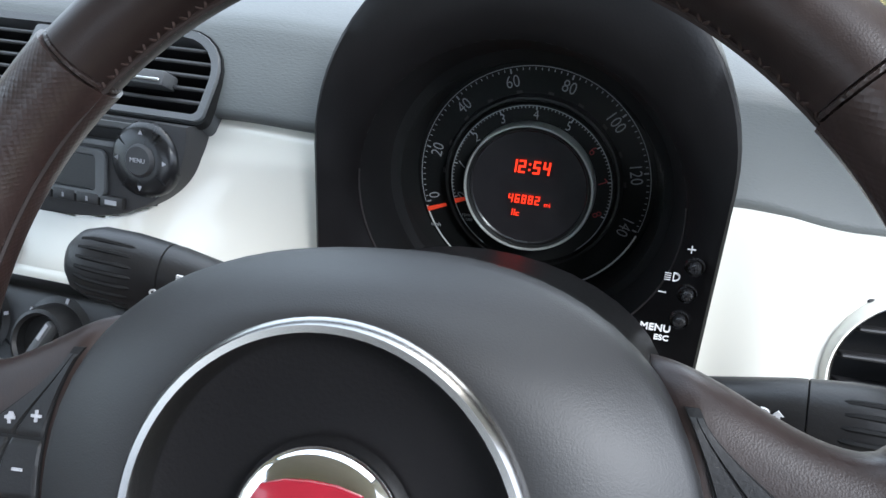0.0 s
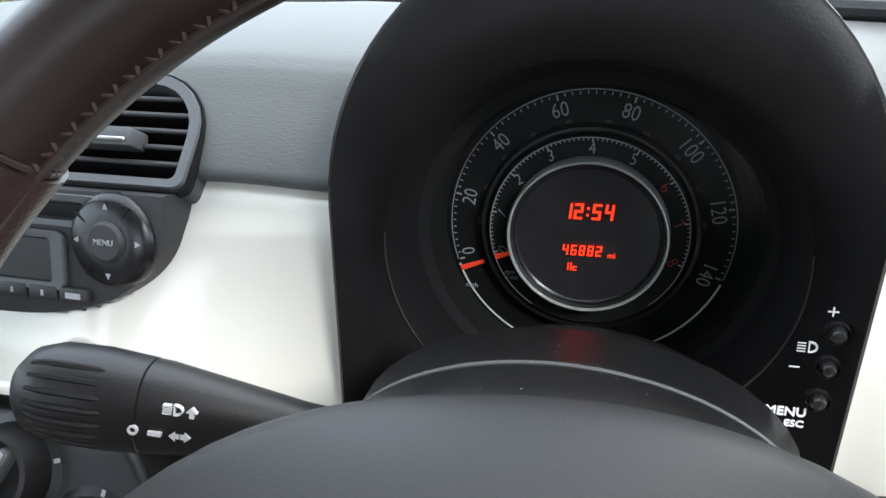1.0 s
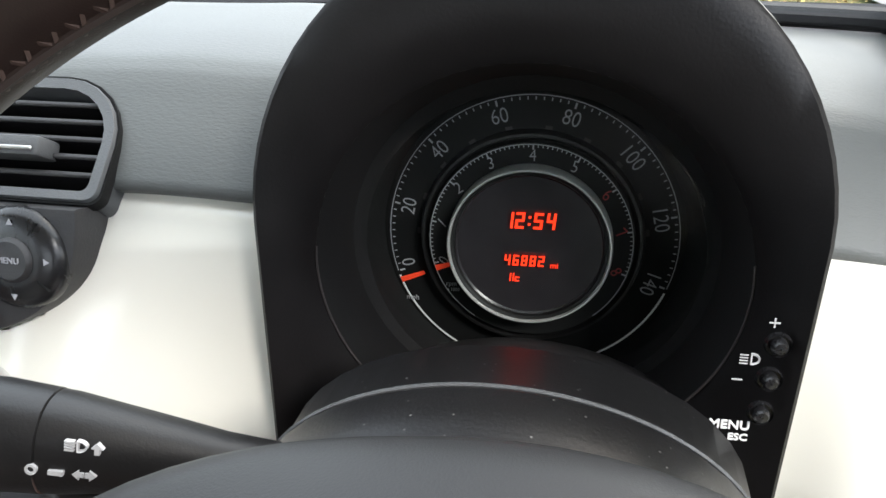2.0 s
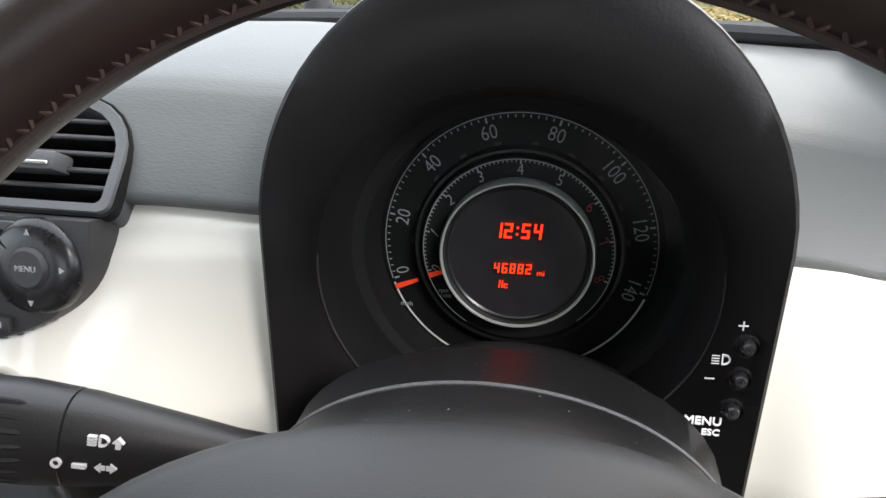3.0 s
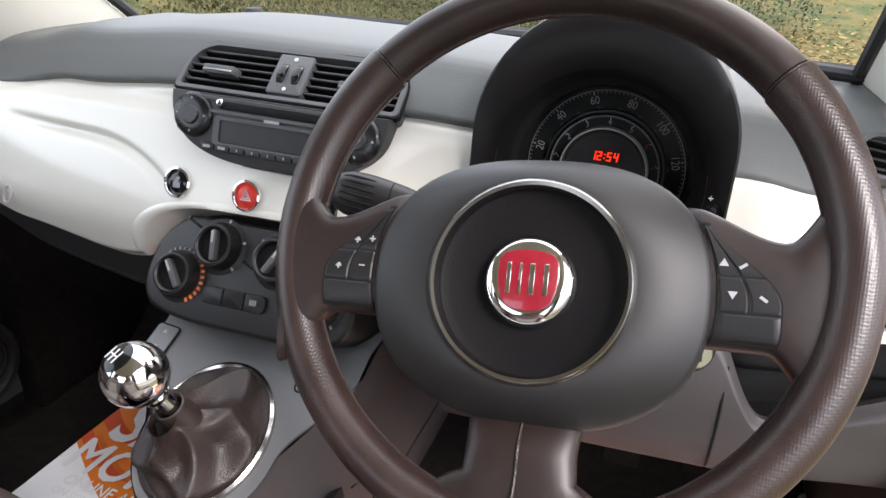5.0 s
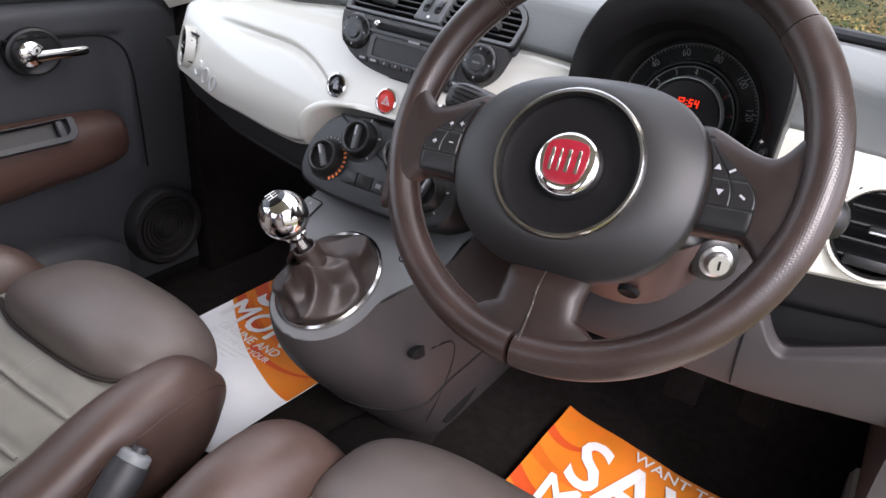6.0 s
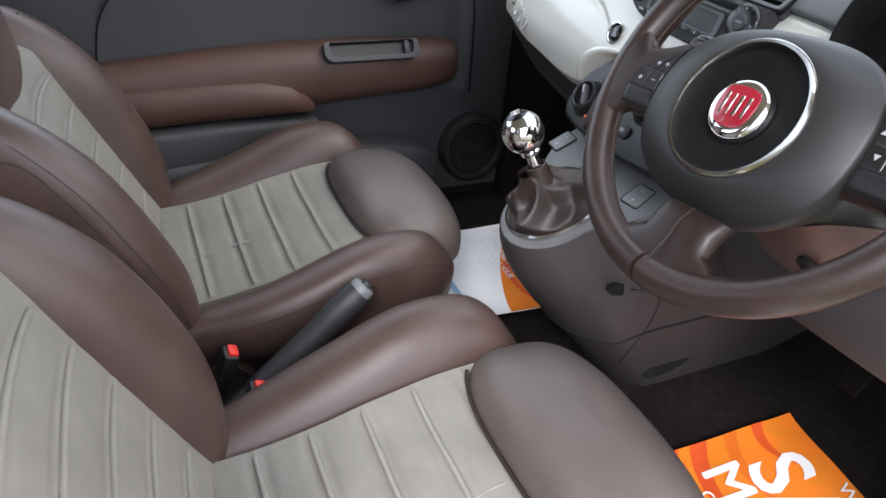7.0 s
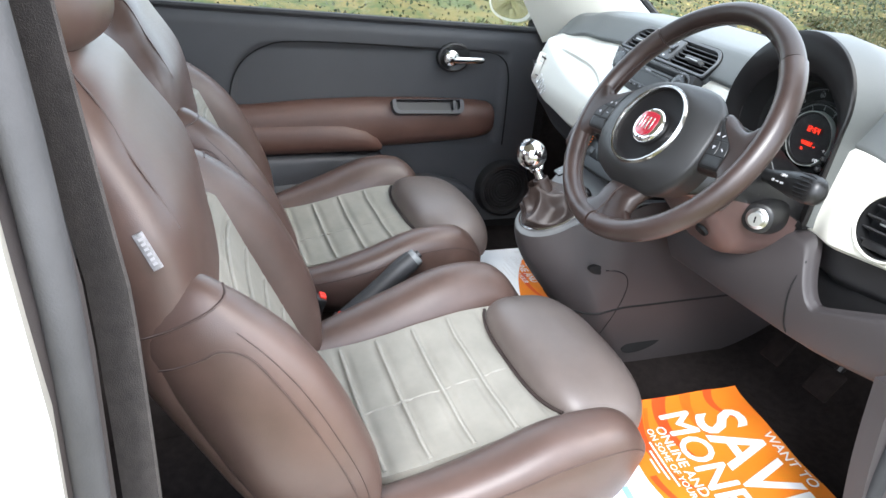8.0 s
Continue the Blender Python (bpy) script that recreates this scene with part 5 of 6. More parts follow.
# cross stitching along the inside of the rim
bm_thread = bmesh.new()
for k in range(144):
    a = radians(2.5 * k)
    d, s = Vector((math.cos(a), math.sin(a), 0)), Vector((-math.sin(a), math.cos(a), 0))
    seam_a = radians(181)
    out = d * math.cos(seam_a) + Vector((0, 0, math.sin(seam_a)))
    side = d * -math.sin(seam_a) + Vector((0, 0, math.cos(seam_a)))
    c = d * RIMR + out * 0.0158
    for q in (-1, 1):
        # one leg of the cross: a thin raised thread
        p0, p1 = c - s * 0.0030 - side * 0.0042 * q, c + s * 0.0030 + side * 0.0042 * q
        n = (p1 - p0).cross(out).normalized() * 0.0005
        vs = [bm_thread.verts.new(WR @ v) for v in (p0 - n - out * 0.001, p0 + n - out * 0.001, p1 + n - out * 0.001, p1 - n - out * 0.001, p0.lerp(p1, 0.5) - n + out * 0.0012, p0.lerp(p1, 0.5) + n + out * 0.0012)]
        for f in ((0, 1, 5, 4), (3, 2, 5, 4), (0, 4, 3), (1, 5, 2)):
            bm_thread.faces.new([vs[i] for i in f])
# thread paler than the rim leather: glints along the seam put into its colour
part("stitching", bm_thread, SOFTSEAM, wheel, "cross stitching, thread paled to paint in its glints")
# the sunken seam line under the stitches
part("seam_line", tube([WR @ Vector(((RIMR - 0.0163) * math.cos(radians(a)), (RIMR - 0.0163) * math.sin(radians(a)), 0.0)) for a in range(-180, 180, 6)] + [WR @ Vector((-(RIMR - 0.0163), 0, 0))], 0.0012, 6, 240), DARKSEAM, wheel)


def hub_r(a):
    c, s = math.cos(a), math.sin(a)
    rx, ry = 0.108, (0.087 if s > 0 else 0.091)
    return (abs(c / rx) ** 2.4 + abs(s / ry) ** 2.4) ** (-1 / 2.4)


def hub(u, v):
    a = 2 * math.pi * u
    R = hub_r(a)
    fall = mix(0.032, 0.014, math.cos(a) ** 2)
    if v < 0.75:
        t = v / 0.75
        r = mix(0.064, R, t)
        z = -0.004 - fall * t ** 1.8
    elif v < 0.88:
        t = (v - 0.75) / 0.13
        r, z = R + 0.0020 * math.sin(t * 1.57), -0.004 - fall - 0.010 * t
    else:
        t = (v - 0.88) / 0.12
        r, z = R + 0.0020 - 0.02 * t, -0.014 - fall - 0.045 * t
    return W @ Vector((r * math.cos(a), r * math.sin(a), z))


airbag = part("airbag_cover", grid(hub, 72, 30, loop_u=True), HUB, wheel, "dark grey plastic airbag cover")
part("back_cover", lathe([(0.0005, -0.085), (0.030, -0.08), (0.043, -0.07), (0.048, -0.045)], W, 40), BLACK, wheel)
part("hub_ring", lathe([(0.0588, -0.010), (0.0594, -0.004), (0.0606, -0.0004), (0.0628, 0.0002), (0.0650, -0.0020), (0.0658, -0.007)], W, 80), RIMRING, airbag, "satin chrome ring")
part("dish", lathe([(0.0005, -0.0145), (0.03, -0.0142), (0.053, -0.0130), (0.0592, -0.010)], W, 60), DISH, airbag)
emblem = part("emblem", lathe([(0.0005, -0.001), (0.02, -0.0014), (0.0245, -0.002), (0.0275, -0.0045), (0.0292, -0.0085), (0.0295, -0.0125)], W, 48), CHROME, airbag, "round chrome emblem with red shield")
sh = [(0.0155, 0.0165), (0.008, 0.0185), (0, 0.019), (-0.008, 0.0185), (-0.0155, 0.0165), (-0.0185, 0.012), (-0.0192, 0.004), (-0.0182, -0.006), (-0.0155, -0.0135), (-0.011, -0.0175), (-0.005, -0.0192), (0, -0.0195), (0.005, -0.0192), (0.011, -0.0175), (0.0155, -0.0135), (0.0182, -0.006), (0.0192, 0.004), (0.0185, 0.012)]
part("shield", plate(sh, 0.003, W @ Matrix.Translation((0, 0, 0.0003)), 0.0008), RED, emblem, "dark red enamel shield")
for k, (dx, w) in enumerate(((-0.0118, 0.0045), (-0.0045, 0.003), (0.0028, 0.0055), (0.0115, 0.005))):
    part("emblem_bar", box(w * 0.62, 0.0195, 0.0008, W @ Matrix.Translation((dx, 0.0005, 0.0006)), 0.0003, 1), CHROME, emblem)
for sx in (-1, 1):
    part("horn_mark", box(0.006, 0.0008, 0.0006, W @ Matrix.Translation((sx * 0.083, 0.004, -0.0088)), 0), MATT, airbag)
    part("horn_mark", box(0.006, 0.0008, 0.0006, W @ Matrix.Translation((sx * 0.083, 0.0, -0.0088)), 0), MATT, airbag)


def spoke_form(x):
    """Upper edge, lower edge, front and back of a side spoke at a distance from the middle."""
    front = -0.0215 + 0.0030 * smooth(0.100, 0.172, x) - 0.009 * smooth(0.104, 0.090, x)
    return 0.056 - 0.022 * smooth(0.09, 0.15, x) + 0.034 * smooth(0.150, 0.182, x), -0.034 - 0.040 * smooth(0.140, 0.180, x), front, -0.060 + 0.016 * smooth(0.092, 0.170, x)


def spoke_front(x, y):
    yt, yb, zf, zb = spoke_form(x)
    n = min(1, abs(y - 0.004 - (yt + yb) / 2) / ((yt - yb) / 2))
    c = n ** (1 / 0.6)
    return (zf + zb) / 2 + (zf - zb) / 2 * math.sqrt(max(0, 1 - c * c)) ** 0.6


def side_spoke(sx):
    secs = []
    for k in range(25):
        x = mix(0.092, 0.178, k / 24)
        yt, yb, zf, zb = spoke_form(x)
        yc, hy, zc, hz = (yt + yb) / 2 + 0.004, (yt - yb) / 2, (zf + zb) / 2, (zf - zb) / 2
        secs.append([W @ (Vector((sx * x, yc, zc)) + Vector((0, hy * math.copysign(abs(math.cos(q)) ** 0.6, math.cos(q)), hz * math.copysign(abs(math.sin(q)) ** 0.6, math.sin(q))))) for q in [2 * math.pi * j / 36 for j in range(36)]])
    sp = part("side_spoke", loft(secs), LEATHER, wheel, "brown leather spoke with buttons", 80)

    def field(u, v, lift):
        """A place on the button field: u from the hub to the rim, v from its foot to its top."""
        y = mix(-0.0262, 0.0470, v)
        x0 = hub_r(math.atan2(y, 0.1)) * math.cos(math.atan2(y, 0.1)) + 0.0035
        x1 = 0.1475 - 0.043 * smooth(-0.004, 0.050, y) ** 1.15 - 0.005 * smooth(-0.015, -0.044, y)
        x = mix(x0, max(x0 + 0.004, x1), u)
        return W @ Vector((sx * x, y, spoke_front(x, y) + lift))
    panel = part("button_panel", grid(lambda u, v: field(u, v, 0.0009), 20, 30, back=W.to_3x3() @ Vector((0, 0, -0.004))), MATT, sp, "black button panel")

    def key(u0, u1, v0, v1, mat):
        def f(u, v):
            e = min(u, 1 - u) * (u1 - u0) * 0.04, min(v, 1 - v) * (v1 - v0) * 0.083
            return field(mix(u0, u1, u), mix(v0, v1, v), 0.0008 + 0.0008 * smooth(0, 0.0012, min(e)))
        return part("button", grid(f, 16, 16), mat, sp)
    for u0, u1 in ((0.02, 0.475), (0.505, 0.975)):
        key(u0, u1, 0.555, 0.97, BLACK)
        key(u0, u1, 0.255, 0.545, BLACK)
    key(0.02, 0.975, 0.015, 0.245, BLACK)

    def mark_at(u, v):
        p, q, r = field(u, v, 0.0018), field(u + 0.02, v, 0.0018), field(u, v + 0.02, 0.0018)
        return face_at(p, (q - p) * sx, r - p)
    for u, v, kind in ((0.24, 0.66, "plus"), (0.24, 0.40, "minus"), (0.72, 0.64, "star"), (0.72, 0.38, "star")):
        mm = mark_at(u, v)
        if sx < 0:
            part("mark", box(0.0042, 0.0010, 0.0006, mm, 0), FADED, panel)
            if kind != "minus":
                part("mark", box(0.0010, 0.0042, 0.0006, mm @ Matrix.Translation((0, 0, 0.0001)), 0), FADED, panel)
            if kind == "star":
                part("mark", box(0.0030, 0.0022, 0.0006, mm @ pose(0.0003, 0.0004, 0.0002, 0, 0, 35), 0), FADED, panel)
        else:
            q = 1 if v > 0.5 else -1
            if kind == "star":
                part("mark", box(0.0050, 0.0018, 0.0006, mm @ pose(0, 0, 0, 0, 0, 35 * q), 0), FADED, panel)
            else:
                part("mark", plate([(-0.0028, -0.002 * q), (0.0028, -0.002 * q), (0, 0.0028 * q)], 0.0006, mm @ Matrix.Translation((0, 0, 0.0004))), FADED, panel)


for sx in (-1, 1):
    side_spoke(sx)


def low_spoke():
    secs = []
    for y, hw, zf, zb in ((-0.080, 0.041, -0.040, -0.066), (-0.092, 0.037, -0.030, -0.060), (-0.106, 0.036, -0.024, -0.054), (-0.123, 0.037, -0.0235, -0.050), (-0.139, 0.046, -0.0225, -0.046), (-0.149, 0.060, -0.0215, -0.042), (-0.157, 0.076, -0.0225, -0.038)):
        zc, hz = (zf + zb) / 2, (zf - zb) / 2
        secs.append([W @ (Vector((0.0, y + (0.012 * (math.cos(q)) ** 2 if y < -0.135 else 0), zc)) + Vector((hw * math.copysign(abs(math.cos(q)) ** 0.65, math.cos(q)), 0, hz * math.copysign(abs(math.sin(q)) ** 0.65, math.sin(q))))) for q in [2 * math.pi * j / 28 for j in range(28)]])
    sp = part("low_spoke", loft(secs), LEATHER, wheel, "brown leather lower spoke with centre seam")
    part("seam", tube([W @ Vector((0, -0.088, -0.0325)), W @ Vector((0, -0.106, -0.0235)), W @ Vector((0, -0.124, -0.0225)), W @ Vector((0, -0.152, -0.0145))], 0.0011, 6), BOOT, sp)


low_spoke()

# ---- seats ----
SX = -0.012
LOW = -0.012
PIV = Vector((SX, -0.448, 0.522 + LOW))
SB, CB = math.sin(radians(26)), math.cos(radians(26))


def back_pt(x, v, w):
    """A place on the backrest: across, up along it, out of it."""
    return PIV + Vector((x, -SB * v + CB * w, CB * v + SB * w))


def cush_z(y):
    """The height of the cushion's middle: rises to the front."""
    return LOW + 0.516 + 0.056 * smooth(-0.46, -0.10, y)


def front_seat():
    seat = thing("front_seat", (SX, -0.25, FLOOR), "brown leather front seat with pale ribbed cloth centre", "seat", "front seats")
    # base under the cushion
    part("seat_base", loft([oval((SX, -0.20, z), (hx, 0, 0), (0, hy, 0), 48, 4.0) for z, hx, hy in ((FLOOR + 0.03, 0.17, 0.19), (0.42, 0.19, 0.205), (0.45, 0.205, 0.215), (0.48, 0.20, 0.215), (0.50, 0.18, 0.20))]), SEAT, seat, "dark brown seat base")

    # ribbed centre of the cushion; its front edge runs under the roll
    def insert(u, v):
        y = mix(-0.462, -0.105, v)
        s = 2 * u - 1
        soft = 1 - abs(s) ** 10
        d = abs((y + 0.405) / 0.065 - round((y + 0.405) / 0.065)) * 0.065
        z = cush_z(y) + 0.0022 * soft * math.exp(-(d / 0.0024) ** 2) - 0.0030 * soft * math.exp(-((d - 0.008) / 0.007) ** 2) + 0.008 * abs(s) ** 3
        z += 0.0028 * noise.noise((s * 3, v * 5, 1.5))
        return (SX + s * 0.160, y, z)
    part("cushion_centre", grid(insert, 72, 280, back=(0, 0, -0.05)), CLOTH, seat, "pale grey ribbed cloth cushion", 60)

    # light welts sewn across the cloth
    for k in range(4):
        v = (-0.405 + 0.065 * k + 0.462) / 0.357
        part("welt", tube([Vector(insert(0.03 + 0.94 * q / 12, v)) - Vector((0, 0, 0.0022)) for q in range(13)], 0.0036, 10, 36), WELT, seat)

    part("welt", tube([Vector(insert(0.54, 0.04 + 0.86 * q / 20)) - Vector((0, 0, 0.0016)) for q in range(21)], 0.0024, 8, 60), WELT, seat)
    # front roll: a plump oval cushion
    def roll_edge(x):
        c = min(1, (abs(x) / 0.178) ** (1 / 0.62))
        return -0.069 - 0.088 * math.sqrt(max(0, 1 - c * c)) ** 0.62

    def roll(u, v):
        a = 2 * math.pi * u
        c, s = math.cos(a), math.sin(a)
        q = math.sin(math.pi * v)
        h = math.cos(math.pi * v)
        k = q ** 0.55
        x = 0.178 * math.copysign(abs(c) ** 0.62, c) * k
        y = -0.069 + (0.100 if s > 0 else 0.088) * math.copysign(abs(s) ** 0.62, s) * k
        z = LOW + 0.552 + 0.062 * math.copysign(abs(h) ** 0.8, h) - 0.022 * max(0, (y + 0.069) / 0.100) ** 2 + 0.013 * (1 - (x / 0.18) ** 2)
        return (SX + x, y, z + 0.0012 * noise.noise((x * 14, y * 14, 5)))
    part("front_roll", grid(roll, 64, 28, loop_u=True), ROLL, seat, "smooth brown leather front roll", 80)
    part("roll_seam", tube([(SX + x, roll_edge(x) - 0.002, cush_z(roll_edge(x)) + 0.002 + 0.008 * abs(x / 0.16) ** 3) for x in (-0.150, -0.13, -0.10, -0.06, 0, 0.06, 0.10, 0.13, 0.150)], 0.0030, 6, 44), DARKSEAM, seat)
    # side bolsters of the cushion: low at the back, a hump towards the front
    for sx in (-1, 1):
        rows = []
        for y, xo, hw, top in ((-0.480, 0.172, 0.022, 0.500), (-0.450, 0.188, 0.036, 0.521), (-0.37, 0.203, 0.048, 0.546), (-0.29, 0.210, 0.054, 0.576), (-0.20, 0.212, 0.056, 0.613), (-0.12, 0.209, 0.053, 0.620), (-0.075, 0.201, 0.046, 0.600), (-0.040, 0.192, 0.030, 0.555)):
            low = 0.425 + 0.04 * smooth(-0.09, -0.04, y)
            zc, hz = (top + low) / 2, (top - low) / 2
            ring = []
            for k in range(28):
                a = 2 * math.pi * k / 28
                c, s = math.cos(a), math.sin(a)
                lean = 0.018 * s
                ring.append(Vector((SX + sx * (xo + lean + hw * math.copysign(abs(c) ** 0.8, c)), y, zc + hz * math.copysign(abs(s) ** 0.9, s))))
            rows.append(ring)
        fine = []
        for j in range(28):
            fine.append(spline([r[j] for r in rows], 36))
        part("cushion_bolster", loft([[fine[j][i] for j in range(28)] for i in range(37)]), SEAT, seat, "brown leather side bolster", 80)
        # welt line between the bolster's top and its side
        part("piping", tube([fine[3][i] for i in range(2, 36, 3)], 0.0012, 6, 44), SOFTSEAM, seat)

    # backrest: core, ribbed centre, bolsters, shoulder, headrest
    def core(u, v):
        a = 2 * math.pi * u
        c, s = math.cos(a), math.sin(a)
        t = v
        vv = mix(-0.03, 0.638, t)
        hw = curve1([(-0.03, 0.19), (0.15, 0.222), (0.36, 0.232), (0.45, 0.222), (0.54, 0.192), (0.60, 0.152), (0.625, 0.115), (0.638, 0.06)], vv)
        hd = curve1([(-0.03, 0.05), (0.2, 0.058), (0.32, 0.062), (0.45, 0.058), (0.57, 0.046), (0.62, 0.030), (0.638, 0.010)], vv)
        return back_pt(hw * math.copysign(abs(c) ** 0.7, c), vv, -0.076 + 0.038 * smooth(0.30, 0.46, vv) + hd * math.copysign(abs(s) ** 0.7, s))
    part("backrest", grid(core, 56, 40, loop_u=True), SEAT, seat, "brown leather backrest", 80)

    def bins(u, v):
        s = 2 * u - 1
        vv = mix(-0.01, 0.375, v)
        hw = 0.158
        vv2 = vv - 0.02 * s * s * smooth(0.6, 1, v)
        d = abs((v * 6.2 + 0.5) % 1 - 0.5) / 6.2 * 0.385
        soft = 1 - abs(s) ** 10
        w = -0.010 + 0.0024 * soft * math.exp(-(d / 0.0024) ** 2) - 0.0028 * soft * math.exp(-((d - 0.008) / 0.007) ** 2) + 0.008 * abs(s) ** 3 - 0.012 * smooth(0.93, 1.0, v)
        return back_pt(s * hw, vv2, w)
    part("backrest_centre", grid(bins, 60, 260, back=back_pt(0, 0, -0.04) - back_pt(0, 0, 0)), CLOTH, seat, "pale grey ribbed cloth backrest", 60)

    for k in range(1, 7):
        v = k / 6.2
        if v < 0.95:
            part("welt", tube([Vector(bins(0.04 + 0.92 * q / 12, v)) + (back_pt(0, 0, -0.0022) - back_pt(0, 0, 0)) for q in range(13)], 0.0036, 10, 36), WELT, seat)
    for sx in (-1, 1):
        def wing(levels, name, label):
            rows = []
            for v, xo, hx, w0, hw in levels:
                ring = []
                for k in range(28):
                    a = 2 * math.pi * k / 28
                    c, s = math.cos(a), math.sin(a)
                    ring.append(back_pt(sx * (xo + 0.012 * s + hx * math.copysign(abs(c) ** 0.8, c)), v, w0 + hw * math.copysign(abs(s) ** 0.9, s)))
                rows.append(ring)
            fine = [spline([r[j] for r in rows], 40) for j in range(28)]
            part(name, loft([[fine[j][i] for j in range(28)] for i in range(41)]), SEAT, seat, label, 80)
            return fine
        fine = wing(((-0.035, 0.172, 0.016, -0.030, 0.030), (0.0, 0.184, 0.034, -0.028, 0.052), (0.08, 0.200, 0.048, -0.022, 0.074), (0.16, 0.207, 0.055, -0.020, 0.079), (0.235, 0.207, 0.055, -0.021, 0.078), (0.285, 0.205, 0.053, -0.026, 0.075), (0.33, 0.202, 0.049, -0.034, 0.068), (0.366, 0.198, 0.044, -0.044, 0.060), (0.395, 0.191, 0.034, -0.052, 0.049), (0.414, 0.180, 0.014, -0.060, 0.030)), "backrest_bolster", "brown leather backrest wing with stitched seams")
        # the seam runs up the wing's edge and over its top, a second one below it
        part("side_seam", tube([fine[3][i] for i in range(2, 32, 3)], 0.0007, 6, 60), SOFTSEAM, seat)
        part("top_seam", tube([fine[j % 28][33] for j in (-6, -4, -2, 0, 2, 4, 6, 8)], 0.0016, 6, 40), SOFTSEAM, seat)
        part("lower_seam", tube([fine[j % 28][28] for j in (-6, -4, -2, 0, 1)] + [fine[2][i] for i in (26, 22, 16, 10, 4)], 0.0013, 6, 60), SOFTSEAM, seat)
        part("shoulder_side_seam", tube([Vector(core(0.10 if sx > 0 else 0.40, v)) for v in (0.72, 0.78, 0.84, 0.90, 0.95)], 0.0014, 6, 40), SOFTSEAM, seat)
        part("headrest_post", tube([back_pt(sx * 0.05, 0.60, -0.045), back_pt(sx * 0.05, 0.69, -0.04)], 0.006, 10, 4), SATIN, seat, "metal headrest post")
    part("shoulder_seam", tube([back_pt(x, 0.372 - 0.02 * (x / 0.158) ** 2, -0.006) for x in (-0.11, -0.08, -0.04, 0, 0.04, 0.08, 0.11)], 0.0010, 6, 30), DARKSEAM, seat)
    hr = []
    for v, hx, hw in ((0.612, 0.04, 0.020), (0.620, 0.095, 0.045), (0.650, 0.128, 0.058), (0.72, 0.136, 0.062), (0.79, 0.126, 0.058), (0.835, 0.10, 0.045), (0.855, 0.04, 0.016)):
        hr.append([back_pt(hx * math.copysign(abs(math.cos(q)) ** 0.8, math.cos(q)), v, -0.02 + hw * math.copysign(abs(math.sin(q)) ** 0.8, math.sin(q))) for q in [2 * math.pi * j / 32 for j in range(32)]])
    fine = [spline([r[j] for r in hr], 24) for j in range(32)]
    part("headrest", loft([[fine[j][i] for j in range(32)] for i in range(25)]), SEAT, seat, "rounded brown leather headrest", 80)
    seat.location.z -= 0.002
    return seat


driver_seat = front_seat()
passenger_seat = copy_thing(driver_seat, Matrix.Translation((SX - 0.628, -0.25, FLOOR - 0.002)))
tag_out, tag_up = Vector((0.965, 0.06, 0.22)).normalized(), Vector((-0.006, -0.0147, 0.0313))
TG = face_at(Vector((0.2095, -0.6727, 0.9078)), tag_up.cross(tag_out), tag_up)
seat_tag = part("seat_tag", grid(lambda u, v: TG @ Vector((mix(-0.0048, 0.0048, u), mix(-0.019, 0.019, v), 0.0012 * math.sin(math.pi * u))), 6, 8, back=TG.to_3x3() @ Vector((0, 0, -0.003))), TAG, driver_seat, "small silver fabric tag")
for k in range(6):
    part("tag_mark", box(0.0042, 0.0026, 0.0006, TG @ Matrix.Translation((0, -0.0130 + 0.0052 * k, 0.0013)), 0), FADED, seat_tag)
tagged(passenger_seat, label="brown leather passenger seat with pale ribbed cloth centre")

# ---- handbrake and belt buckles ----
hb = thing("handbrake", (-0.335, -0.42, FLOOR + 0.1), "dark grey handbrake lever raised between the seats", "handbrake")
part("lever", tube([(-0.322, -0.45, 0.405), (-0.327, -0.345, 0.498), (-0.331, -0.28, 0.553), (-0.334, -0.235, 0.594), (-0.336, -0.212, 0.612)], [0.019, 0.0195, 0.020, 0.021, 0.0185], 18, 28), BRAKE, hb)
part("end_cap", tube([(-0.336, -0.214, 0.6105), (-0.3364, -0.206, 0.6178), (-0.3366, -0.2035, 0.620)], [0.0178, 0.0172, 0.0140], 18, 8), SWITCH, hb, "pale grey end cap")
part("release_button", tube([(-0.3366, -0.204, 0.6195), (-0.337, -0.199, 0.624)], [0.0085, 0.0078], 14, 4), BRAKE, hb, "grey release button")
part("collar", tube([(-0.335, -0.226, 0.600), (-0.336, -0.212, 0.6125)], [0.0222, 0.0195], 18, 4), BRAKE, hb)
hb.location.z -= 0.024
hb.location.y -= 0.011
part("cuff", loft([oval((-0.325, -0.43, z), (hx, 0, 0), (0, hy, 0), 28, 3) for z, hx, hy in ((0.40, 0.035, 0.10), (0.43, 0.033, 0.09), (0.445, 0.026, 0.07), (0.452, 0.015, 0.05))]), BLACK, hb)
tunnel = structure("floor_tunnel", loft([oval((MID, y, FLOOR), (hx, 0, 0), (0, 0, hz), 32, 3) for y, hx, hz in ((-1.3, 0.09, 0.10), (-0.6, 0.085, 0.10), (-0.3, 0.085, 0.09), (0.05, 0.080, 0.06), (0.20, 0.070, 0.03), (0.34, 0.05, 0.006))]), CARPET, "black carpeted floor tunnel between the seats", "floor")
